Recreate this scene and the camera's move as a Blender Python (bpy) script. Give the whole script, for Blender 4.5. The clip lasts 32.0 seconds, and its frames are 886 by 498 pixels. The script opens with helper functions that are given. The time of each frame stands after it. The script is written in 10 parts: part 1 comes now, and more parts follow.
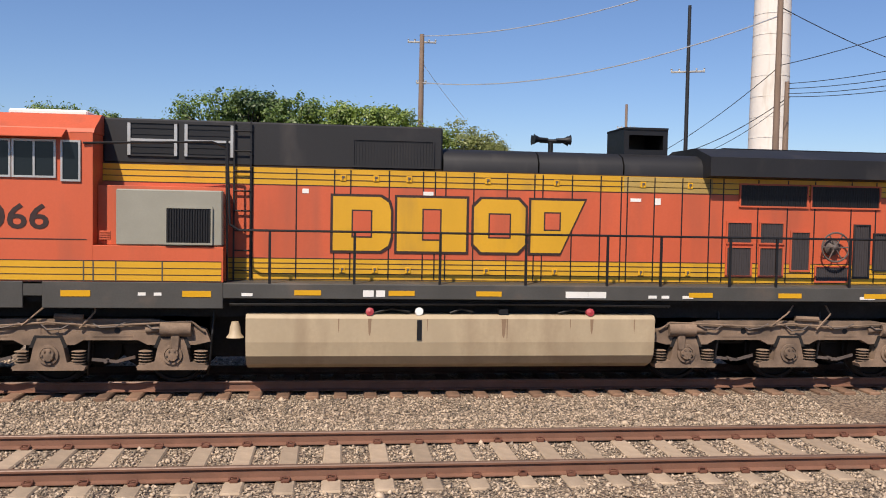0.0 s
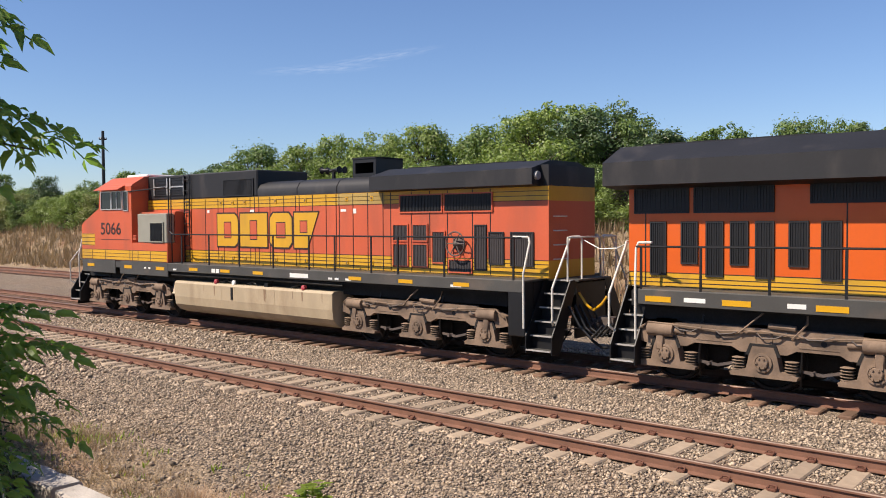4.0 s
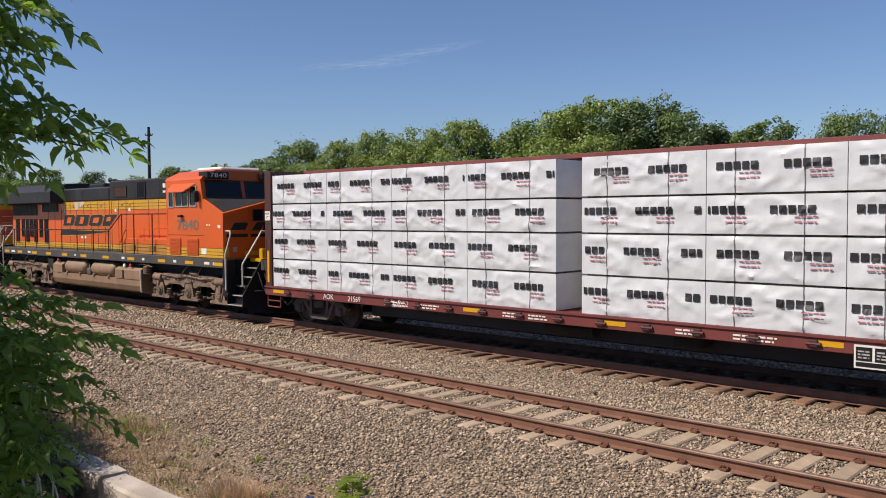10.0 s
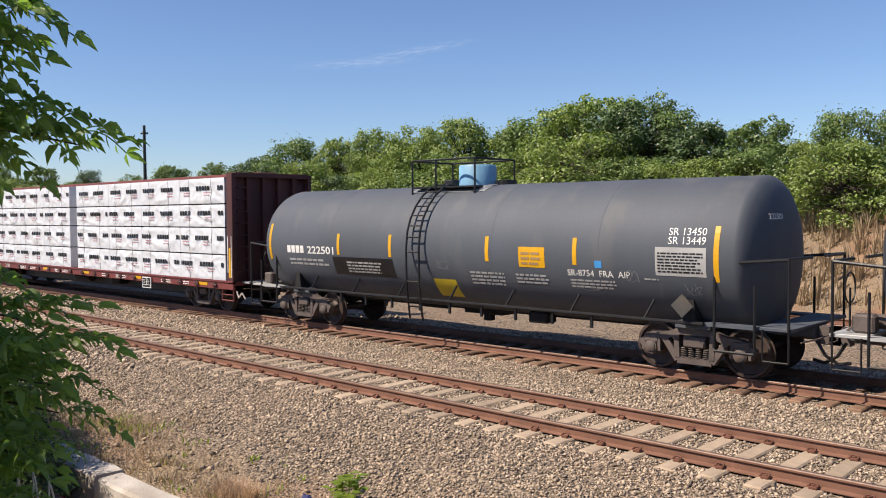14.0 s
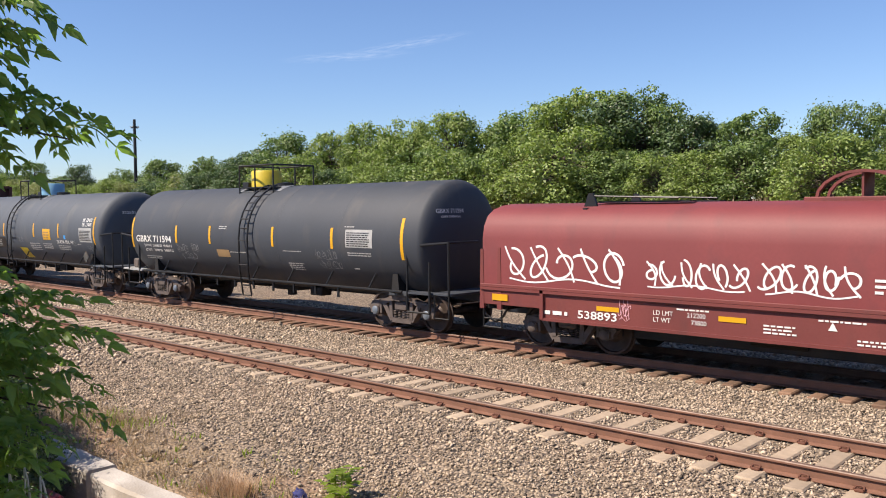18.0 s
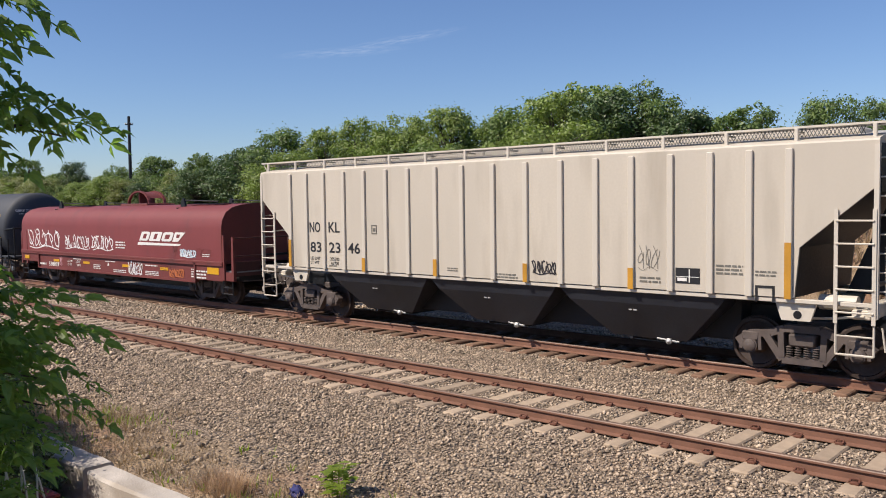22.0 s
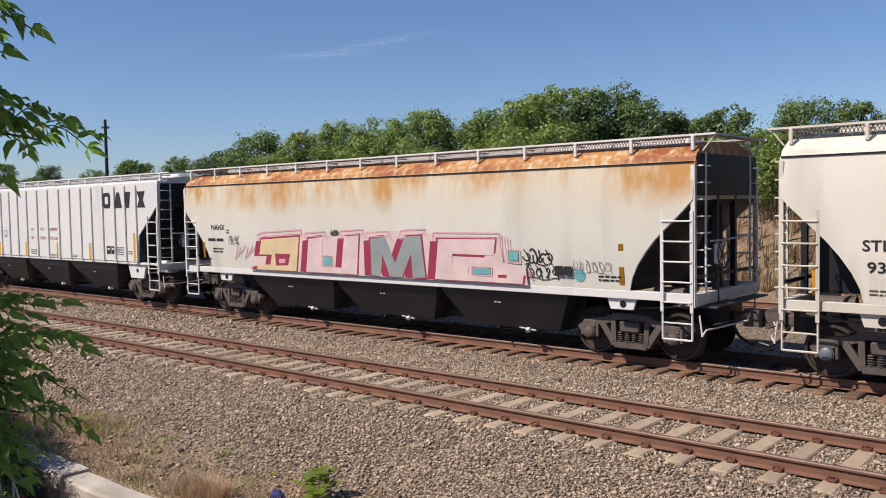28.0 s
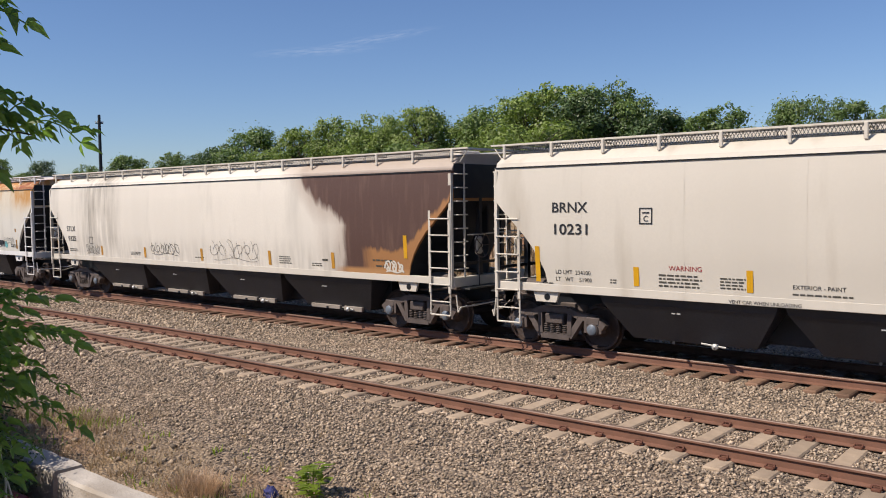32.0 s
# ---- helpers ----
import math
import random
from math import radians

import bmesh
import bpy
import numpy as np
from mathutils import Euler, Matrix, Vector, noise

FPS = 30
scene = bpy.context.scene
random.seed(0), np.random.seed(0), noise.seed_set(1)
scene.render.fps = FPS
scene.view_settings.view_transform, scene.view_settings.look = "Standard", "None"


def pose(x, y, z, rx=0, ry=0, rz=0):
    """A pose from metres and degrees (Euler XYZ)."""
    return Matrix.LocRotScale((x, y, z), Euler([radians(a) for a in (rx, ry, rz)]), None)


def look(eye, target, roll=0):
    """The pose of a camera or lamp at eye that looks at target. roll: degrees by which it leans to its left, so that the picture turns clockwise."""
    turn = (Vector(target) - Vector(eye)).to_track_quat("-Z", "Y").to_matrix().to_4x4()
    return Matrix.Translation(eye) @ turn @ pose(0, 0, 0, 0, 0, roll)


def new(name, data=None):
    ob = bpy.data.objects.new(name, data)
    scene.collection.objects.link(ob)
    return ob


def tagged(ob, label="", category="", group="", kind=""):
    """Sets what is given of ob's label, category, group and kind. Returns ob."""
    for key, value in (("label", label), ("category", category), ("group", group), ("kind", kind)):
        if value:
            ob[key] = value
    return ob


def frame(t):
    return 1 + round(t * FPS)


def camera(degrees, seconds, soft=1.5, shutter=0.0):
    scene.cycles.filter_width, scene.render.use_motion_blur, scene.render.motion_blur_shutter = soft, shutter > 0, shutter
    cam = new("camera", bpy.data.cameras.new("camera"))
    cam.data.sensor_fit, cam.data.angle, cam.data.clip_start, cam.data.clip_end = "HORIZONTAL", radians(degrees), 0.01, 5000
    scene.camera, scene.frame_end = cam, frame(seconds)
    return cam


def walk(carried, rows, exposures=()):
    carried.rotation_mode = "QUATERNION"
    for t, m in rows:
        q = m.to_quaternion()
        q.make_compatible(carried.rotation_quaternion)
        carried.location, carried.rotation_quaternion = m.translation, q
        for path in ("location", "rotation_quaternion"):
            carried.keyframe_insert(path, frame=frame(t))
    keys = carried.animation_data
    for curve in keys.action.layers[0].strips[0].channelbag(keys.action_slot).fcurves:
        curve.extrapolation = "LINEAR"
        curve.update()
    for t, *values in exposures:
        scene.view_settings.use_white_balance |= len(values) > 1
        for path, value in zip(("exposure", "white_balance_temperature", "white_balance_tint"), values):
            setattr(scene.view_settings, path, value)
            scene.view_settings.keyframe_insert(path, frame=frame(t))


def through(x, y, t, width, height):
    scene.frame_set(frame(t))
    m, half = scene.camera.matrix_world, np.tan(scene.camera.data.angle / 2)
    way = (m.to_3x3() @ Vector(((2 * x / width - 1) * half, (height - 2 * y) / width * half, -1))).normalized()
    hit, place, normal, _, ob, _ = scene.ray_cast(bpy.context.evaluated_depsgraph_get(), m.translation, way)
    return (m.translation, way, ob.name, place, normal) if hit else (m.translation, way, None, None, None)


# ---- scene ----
EYE, TINT = 3.03, 15.0
cam = camera(55.24, 32.0, soft=1.0)
TURNS = [
    (0.0, -7.12, -2.54, -1.07), (0.5, 0.58, -2.53, -1.21), (1.0, 8.17, -2.62, -1.19), (1.5, 15.48, -2.68, -0.96),
    (2.0, 22.47, -2.70, -0.42), (2.5, 28.76, -2.55, -0.06), (4.5, 42.01, -1.83, 0.39), (5.0, 42.77, -1.79, 0.34),
    (5.5, 43.10, -1.77, 0.33), (6.0, 43.19, -1.82, 0.33), (6.5, 43.14, -1.91, 0.32), (7.0, 43.04, -2.03, 0.34),
    (7.5, 43.00, -2.19, 0.30), (8.0, 43.00, -2.29, 0.32), (8.5, 43.05, -2.34, 0.30), (9.0, 43.10, -2.34, 0.32),
    (9.5, 43.11, -2.29, 0.34), (10.0, 43.09, -2.26, 0.31), (10.5, 43.04, -2.23, 0.29), (11.0, 42.92, -2.22, 0.23),
    (11.5, 42.79, -2.18, 0.25), (12.0, 42.69, -2.16, 0.32), (12.5, 42.65, -2.17, 0.34), (13.0, 42.67, -2.21, 0.30),
    (13.5, 42.76, -2.26, 0.43), (14.0, 42.83, -2.37, 0.36), (14.5, 42.90, -2.43, 0.43), (16.5, 42.79, -2.65, 0.51),
    (17.0, 42.62, -2.69, 0.47), (17.5, 42.46, -2.73, 0.48), (18.0, 42.28, -2.80, 0.51), (18.5, 42.16, -2.88, 0.54),
    (19.0, 42.06, -2.96, 0.57), (19.5, 42.01, -3.02, 0.64), (20.0, 42.01, -3.09, 0.75), (20.5, 42.04, -3.12, 0.72),
    (21.0, 42.04, -3.14, 0.80), (21.5, 42.03, -3.13, 0.82), (22.0, 41.98, -3.10, 0.77), (22.5, 41.94, -3.03, 0.76),
    (23.0, 41.91, -2.95, 0.79), (23.5, 41.89, -2.89, 0.82), (24.0, 41.86, -2.92, 0.78), (24.5, 41.77, -2.93, 0.78),
    (25.0, 41.63, -2.92, 0.86), (25.5, 41.41, -2.87, 0.91), (27.5, 40.72, -2.90, 1.05), (28.0, 40.61, -2.96, 1.05),
    (28.5, 40.51, -2.98, 1.00), (29.0, 40.42, -3.00, 0.91), (29.5, 40.34, -3.01, 1.01), (30.0, 40.27, -3.05, 0.84),
    (30.5, 40.26, -3.08, 0.96), (31.0, 40.24, -3.10, 0.89), (31.5, 40.25, -3.15, 0.82), (32.0, 40.25, -3.16, 0.79),
]
walk(cam, [(t, pose(0, 0, EYE, 90 + pitch, roll, yaw)) for t, yaw, pitch, roll in TURNS],
     [(t, stops, 6500 if t < 3 else 6620 if t < 18 else 6390, TINT) for t, stops in ((0.0, 0.29), (1.0, 0.33), (2.0, 0.55), (5.0, 0.50), (7.0, 0.45), (8.0, 0.30), (9.0, 0.20), (10.0, 0.15), (13.0, 0.45), (15.0, 0.61), (17.0, 0.75), (20.0, 0.49), (23.0, 0.23), (25.0, 0.15), (28.0, 0.17), (32.0, 0.18))])

# ---- sky and sun ----
SUN = Vector((-0.40, -0.72, 0.98)).normalized()
world = bpy.data.worlds.new("world")
scene.world = world
world.use_nodes = True
wn = world.node_tree
sky = wn.nodes.new("ShaderNodeTexSky")
sky.sky_type, sky.sun_disc = "NISHITA", False
sky.sun_elevation, sky.sun_rotation = math.asin(SUN.z), math.atan2(SUN.x, SUN.y)
sky.air_density, sky.dust_density, sky.ozone_density = 1.0, 0.15, 4.0
deep = wn.nodes.new("ShaderNodeMix")
deep.data_type, deep.blend_type = "RGBA", "MULTIPLY"
deep.inputs[0].default_value, deep.inputs[7].default_value = 1.0, (0.89, 0.98, 1.13, 1)
wn.links.new(sky.outputs[0], deep.inputs[6])
wn.links.new(deep.outputs[2], wn.nodes["Background"].inputs[0])
wn.nodes["Background"].inputs[1].default_value = 0.080
sun = new("sun", bpy.data.lights.new("sun", "SUN"))
sun.data.energy, sun.data.angle, sun.data.color = 5.0, radians(0.53), (1.0, 0.90, 0.74)
sun.matrix_world = look(SUN * 50, (0, 0, 0))

# ---- materials ----
def surf(name, col, rough=0.6, metal=0.0, var=0.12, scale=2.0, fine=30.0, bump=0.15, depth=0.01, dirt=None, amount=0.0,
         streak=1.0, rand=0.0, island=0.0, dscale=1.5, gloss=0.12):
    """A painted, metal, stone or wood surface: colour that varies at two scales, fine relief and, where given, dirt in blotches or streaks."""
    m = bpy.data.materials.new(name)
    m.use_nodes = True
    n, l = m.node_tree.nodes, m.node_tree.links
    b = n["Principled BSDF"]
    tc, mp = n.new("ShaderNodeTexCoord"), n.new("ShaderNodeMapping")
    mp.inputs["Scale"].default_value = (1, 1, streak)
    l.new(tc.outputs["Object"], mp.inputs["Vector"])

    def tex(s, detail=4.0, vec=mp):
        t = n.new("ShaderNodeTexNoise")
        t.inputs["Scale"].default_value, t.inputs["Detail"].default_value = s, detail
        l.new(vec.outputs[0 if vec is mp else "Object"], t.inputs["Vector"])
        return t.outputs[0]

    def mix(fac, a, c):
        x = n.new("ShaderNodeMix")
        x.data_type = "RGBA"
        for sock, v in ((x.inputs[0], fac), (x.inputs[6], a), (x.inputs[7], c)):
            if isinstance(v, (tuple, list)):
                sock.default_value = (*v[:3], 1)
            elif isinstance(v, (int, float)):
                sock.default_value = v
            else:
                l.new(v, sock)
        return x.outputs[2]

    def ramp(v, lo, hi):
        r = n.new("ShaderNodeMapRange")
        r.inputs[1].default_value, r.inputs[2].default_value = lo, hi
        l.new(v, r.inputs[0])
        return r.outputs[0]

    dark = tuple(c * (1 - var) for c in col)
    light = tuple(min(c * (1 + var), 1) for c in col)
    c = mix(ramp(tex(scale), 0.3, 0.7), dark, light)
    f = tex(fine, 6.0, tc)
    c = mix(ramp(f, 0.25, 0.75), c, mix(0.5, c, dark))
    if rand or island:
        src = n.new("ShaderNodeObjectInfo").outputs["Random"] if rand else n.new("ShaderNodeNewGeometry").outputs["Random Per Island"]
        hv = n.new("ShaderNodeHueSaturation")
        v = rand or island
        r = n.new("ShaderNodeMapRange")
        r.inputs[3].default_value, r.inputs[4].default_value = 1 - v, 1 + v
        l.new(src, r.inputs[0])
        l.new(r.outputs[0], hv.inputs["Value"])
        l.new(c, hv.inputs["Color"])
        c = hv.outputs[0]
    if dirt and amount:
        d = ramp(tex(dscale, 6.0), 0.72 - 0.4 * amount, 0.85)
        c = mix(d, c, dirt)
    l.new(c, b.inputs["Base Color"])
    rr = n.new("ShaderNodeMapRange")
    rr.inputs[3].default_value, rr.inputs[4].default_value = max(rough - gloss, 0.03), min(rough + gloss, 1)
    l.new(f, rr.inputs[0])
    l.new(rr.outputs[0], b.inputs["Roughness"])
    b.inputs["Metallic"].default_value = metal
    if bump:
        bp = n.new("ShaderNodeBump")
        bp.inputs["Strength"].default_value, bp.inputs["Distance"].default_value = bump, depth
        l.new(f, bp.inputs["Height"])
        l.new(bp.outputs[0], b.inputs["Normal"])
    return m


def leafy(name, col, var=0.45, through=0.4, tint=(1.5, 1.7, 0.9)):
    """Leaves: light shows through them, and each leaf or clump has a shade of its own."""
    m = surf(name, col, rough=0.5, var=0.25, scale=0.6, fine=9, bump=0, island=var)
    n, l = m.node_tree.nodes, m.node_tree.links
    b = n["Principled BSDF"]
    tr, ad = n.new("ShaderNodeBsdfTranslucent"), n.new("ShaderNodeMixShader")
    tr.inputs[0].default_value = (col[0] * tint[0], col[1] * tint[1], col[2] * tint[2], 1)
    ad.inputs[0].default_value = through
    l.new(b.outputs[0], ad.inputs[1])
    l.new(tr.outputs[0], ad.inputs[2])
    l.new(ad.outputs[0], n["Material Output"].inputs[0])
    return m


# ---- mesh helpers ----
class Shape:
    """Collects points and faces of one mesh."""

    def __init__(self):
        self.v, self.f = [], []

    def add(self, pts, faces):
        o = len(self.v)
        self.v += [tuple(p) for p in pts]
        self.f += [tuple(i + o for i in f) for f in faces]
        return self

    def box(self, x0, x1, y0, y1, z0, z1, c=0.0):
        if x0 > x1: x0, x1 = x1, x0
        if y0 > y1: y0, y1 = y1, y0
        if z0 > z1: z0, z1 = z1, z0
        c = min(c, (x1 - x0) * 0.45, (y1 - y0) * 0.45, (z1 - z0) * 0.45)
        if c <= 0:
            return self.add([(x, y, z) for x in (x0, x1) for y in (y0, y1) for z in (z0, z1)],
                            [(0, 1, 3, 2), (4, 6, 7, 5), (0, 4, 5, 1), (2, 3, 7, 6), (0, 2, 6, 4), (1, 5, 7, 3)])
        pts, ids = [], {}
        for i, x in enumerate((x0, x1)):
            for j, y in enumerate((y0, y1)):
                for k, z in enumerate((z0, z1)):
                    s = (1 - 2 * i, 1 - 2 * j, 1 - 2 * k)
                    for a in range(3):
                        p = [x + s[0] * c, y + s[1] * c, z + s[2] * c]
                        p[a] = (x, y, z)[a]
                        ids[i, j, k, a] = len(pts)
                        pts.append(p)
        fs = []
        for a in range(3):
            b, d = [q for q in range(3) if q != a]
            for e in (0, 1):
                loop = []
                for g, h in ((0, 0), (1, 0), (1, 1), (0, 1)):
                    key = [0, 0, 0]
                    key[a], key[b], key[d] = e, g, h
                    loop.append(ids[(*key, a)])
                fs.append(loop if (e == 1) == (a != 1) else loop[::-1])
            for e in (0, 1):
                for g in (0, 1):
                    k0, k1 = [0, 0, 0], [0, 0, 0]
                    k0[b] = k1[b] = e
                    k0[d] = k1[d] = g
                    k1[a] = 1
                    q = [ids[(*k0, b)], ids[(*k1, b)], ids[(*k1, d)], ids[(*k0, d)]]
                    fs.append(q)
        for i in (0, 1):
            for j in (0, 1):
                for k in (0, 1):
                    fs.append([ids[i, j, k, a] for a in range(3)])
        return self.add(pts, fs)

    def prism(self, poly, y0, y1):
        """A closed outline in (x, z), drawn out from y0 to y1."""
        n = len(poly)
        pts = [(x, y0, z) for x, z in poly] + [(x, y1, z) for x, z in poly]
        return self.add(pts, [tuple(range(n)), tuple(range(2 * n - 1, n - 1, -1))] + [(i, i + n, (i + 1) % n + n, (i + 1) % n) for i in range(n)])

    def extrude_x(self, poly, x0, x1):
        """A closed outline in (y, z), drawn out from x0 to x1."""
        n = len(poly)
        pts = [(x0, y, z) for y, z in poly] + [(x1, y, z) for y, z in poly]
        return self.add(pts, [tuple(range(n)), tuple(range(2 * n - 1, n - 1, -1))] + [(i, i + n, (i + 1) % n + n, (i + 1) % n) for i in range(n)])

    def cyl(self, p, q, r, r2=None, n=12, caps=True):
        p, q = Vector(p), Vector(q)
        r2 = r if r2 is None else r2
        d = (q - p).normalized()
        a = d.orthogonal().normalized()
        b = d.cross(a)
        pts = [p + (a * math.cos(t) + b * math.sin(t)) * r for t in [2 * math.pi * i / n for i in range(n)]]
        pts += [q + (a * math.cos(t) + b * math.sin(t)) * r2 for t in [2 * math.pi * i / n for i in range(n)]]
        fs = [(i, (i + 1) % n, (i + 1) % n + n, i + n) for i in range(n)]
        if caps:
            fs += [tuple(range(n))[::-1], tuple(range(n, 2 * n))]
        return self.add(pts, fs)

    def tube(self, path, r, n=6):
        for p, q in zip(path, path[1:]):
            self.cyl(p, q, r, n=n)
        return self

    def lathe(self, axis_p, axis_d, prof, n=20):
        """Turns a profile of (along, radius) about an axis."""
        p, d = Vector(axis_p), Vector(axis_d).normalized()
        a = d.orthogonal().normalized()
        b = d.cross(a)
        pts, fs = [], []
        for h, r in prof:
            pts += [p + d * h + (a * math.cos(t) + b * math.sin(t)) * r for t in [2 * math.pi * i / n for i in range(n)]]
        for k in range(len(prof) - 1):
            fs += [(k * n + i, k * n + (i + 1) % n, (k + 1) * n + (i + 1) % n, (k + 1) * n + i) for i in range(n)]
        if prof[0][1] > 1e-6: fs.append(tuple(range(n))[::-1])
        if prof[-1][1] > 1e-6: fs.append(tuple(range((len(prof) - 1) * n, len(prof) * n)))
        return self.add(pts, fs)

    def ring(self, centre, axis, R, r, n=20, m=6):
        c, d = Vector(centre), Vector(axis).normalized()
        a = d.orthogonal().normalized()
        b = d.cross(a)
        pts = []
        for i in range(n):
            t = 2 * math.pi * i / n
            o = a * math.cos(t) + b * math.sin(t)
            for j in range(m):
                s = 2 * math.pi * j / m
                pts.append(c + o * (R + r * math.cos(s)) + d * r * math.sin(s))
        return self.add(pts, [(i * m + j, (i + 1) % n * m + j, (i + 1) % n * m + (j + 1) % m, i * m + (j + 1) % m) for i in range(n) for j in range(m)])

    def beam(self, path, w, h, y):
        """A bar of height h and width w along a path in (x, z), at y."""
        for (xa, za), (xb, zb) in zip(path, path[1:]):
            d = Vector((xb - xa, zb - za))
            nrm = Vector((-d.y, d.x)).normalized() * h / 2
            self.prism([(xa - nrm.x, za - nrm.y), (xb - nrm.x, zb - nrm.y), (xb + nrm.x, zb + nrm.y), (xa + nrm.x, za + nrm.y)], y - w / 2, y + w / 2)
        return self

    def mesh(self, name, smooth=False):
        me = bpy.data.meshes.new(name)
        me.from_pydata(self.v, [], self.f)
        bm = bmesh.new()
        bm.from_mesh(me)
        bmesh.ops.recalc_face_normals(bm, faces=bm.faces)
        bm.to_mesh(me)
        bm.free()
        if smooth:
            me.shade_smooth()
            me.set_sharp_from_angle(angle=radians(38))
        return me


def part(name, shape, material, parent=None, label="", smooth=False, at=None):
    """Links a shape (or a ready mesh) as one mesh object, under a thing or part where one is given."""
    me = shape.mesh(name, smooth) if isinstance(shape, Shape) else shape
    if not me.materials:
        me.materials.append(material)
    ob = new(name, me)
    if parent is not None:
        ob.parent = parent
    if at is not None:
        ob.matrix_basis = at
    if label:
        ob["label"] = label
    return ob


def pieces(name, shape, material, parent, label=""):
    """Links each plain box of a shape as a part of its own."""
    for k in range(0, len(shape.v), 8):
        one = Shape().add(shape.v[k:k + 8], [tuple(i - k for i in f) for f in shape.f if k <= f[0] < k + 8])
        part(name, one, material, parent, label)


def words(name, text, size, material, parent, at, spread=1.0, width=None):
    """Flat lettering in the built-in font, standing up and facing -y at the pose given; width stretches it to a length."""
    cu = bpy.data.curves.new(name, "FONT")
    cu.body, cu.size, cu.space_character, cu.resolution_u = text, size, spread, 3
    cu.extrude, cu.offset = 0.001, size * 0.014 if size > 0.2 else 0.0
    tmp = bpy.data.objects.new("tmp", cu)
    me = bpy.data.meshes.new_from_object(tmp)
    bpy.data.objects.remove(tmp)
    bpy.data.curves.remove(cu)
    if width:
        k = width / max(v.co.x for v in me.vertices)
        for v in me.vertices:
            v.co.x *= k
    me.materials.clear()
    me.materials.append(material)
    ob = new(name, me)
    ob.parent = parent
    ob.matrix_basis = at @ pose(0, 0, 0, 90)
    return ob


def bars(shape, x, z, y, w, h, rows, cols=1, gap=0.52, seed=1):
    """Rows of short bars of uneven length in the plane y: small print that cannot be read."""
    r = random.Random(seed)
    rh = h / rows
    for i in range(rows):
        zz = z + h - (i + 1) * rh
        cw = w / cols
        for j in range(cols):
            xx, end = x + j * cw, x + (j + 1) * cw * r.uniform(0.85, 1.0) if cols == 1 else x + (j + 0.85) * cw
            while xx < end - 0.01:
                ln = min(r.uniform(0.7, 2.4) * rh, end - xx)
                shape.box(xx, xx + ln, y - 0.002, y + 0.002, zz, zz + rh * (1 - gap))
                xx += ln + rh * 0.4
    return shape


def ribbon(shape, pts, w, y):
    """A flat painted stroke in the plane y through points (x, z)."""
    for i, ((xa, za), (xb, zb)) in enumerate(zip(pts, pts[1:])):
        d = Vector((xb - xa, zb - za))
        if d.length < 1e-6:
            continue
        d.normalize()
        n = Vector((-d.y, d.x)) * w / 2
        e = d * w * 0.25
        yy = y - 0.0002 * (i % 5)
        shape.add([(xa - n.x - e.x, yy, za - n.y - e.y), (xb - n.x + e.x, yy, zb - n.y + e.y), (xb + n.x + e.x, yy, zb + n.y + e.y), (xa + n.x - e.x, yy, za + n.y - e.y)], [(0, 1, 2, 3)])
    return shape


def scrawl(shape, x, z, w, h, y, stroke, seed, loops=5):
    """An unreadable hand-sprayed scribble: round loops and hooks in one flowing line, with a few tails."""
    r = random.Random(seed)
    cw = w / loops
    for k in range(loops):
        cx, cz = x + w * (k + 0.5) / loops, z + h * 0.5
        a0, turn = r.uniform(0, 6.3), r.choice((-1, 1)) * r.uniform(0.62, 1.15)
        rx, rz, lean = cw * r.uniform(0.36, 0.56), h * r.uniform(0.34, 0.50), r.uniform(-0.15, 0.35)
        pts = []
        for i in range(34):
            t = i / 33
            a = a0 + turn * 2 * math.pi * t
            q = 1 - 0.35 * t
            zz = rz * q * math.sin(a) + h * 0.10 * math.sin(5 * t + k)
            pts.append((cx + rx * q * math.cos(a) + lean * zz + cw * 0.25 * (t - 0.5), cz + zz))
        ribbon(shape, pts, stroke, y)
        s, e = r.uniform(-0.45, -0.1), r.uniform(0.1, 0.5)
        bow = r.uniform(-0.25, 0.25)
        tail = [(cx + cw * (s + (e - s) * i / 12) + cw * bow * math.sin(math.pi * i / 12), cz + h * (r.choice((0.0, 0.0)) + (0.5 - i / 12) * 0.95)) for i in range(13)]
        ribbon(shape, tail, stroke * 0.9, y - 0.0015)
    under = [(x + w * (0.05 + 0.9 * i / 16), z + h * (0.02 + 0.08 * math.sin(i * 0.5 + seed))) for i in range(17)]
    ribbon(shape, under, stroke * 0.7, y - 0.002)
    return shape


def thing(name, label, category, at=None, group="", kind=""):
    ob = new(name)
    ob.empty_display_size = 0.2
    if at is not None:
        ob.matrix_basis = at
    return tagged(ob, label, category, group, kind)

# ---- the materials of the place ----
ROCKS = surf("ballast_stone", (0.358, 0.280, 0.204), rough=0.9, var=0.25, scale=6, fine=60, bump=0.3, island=0.62)
RAIL = surf("rusty_rail", (0.188, 0.09, 0.057), rough=0.75, var=0.25, scale=3, fine=50, bump=0.3, depth=0.004, dirt=(0.11, 0.061, 0.041), amount=0.5)
RAILTOP = surf("worn_rail_head", (0.165, 0.106, 0.079), rough=0.55, metal=0.25, var=0.3, scale=2, fine=30, bump=0.05)
CONCRETE_TIE = surf("concrete_tie", (0.353, 0.271, 0.192), rough=0.9, var=0.2, scale=5, fine=50, bump=0.35, rand=0.2, dirt=(0.22, 0.149, 0.11), amount=0.5)
WOOD_TIE = surf("creosoted_wood", (0.181, 0.106, 0.067), rough=0.9, var=0.35, scale=5, fine=40, bump=0.5, rand=0.3)
CLIP = surf("rusty_clip", (0.126, 0.047, 0.027), rough=0.8, var=0.2, fine=60)
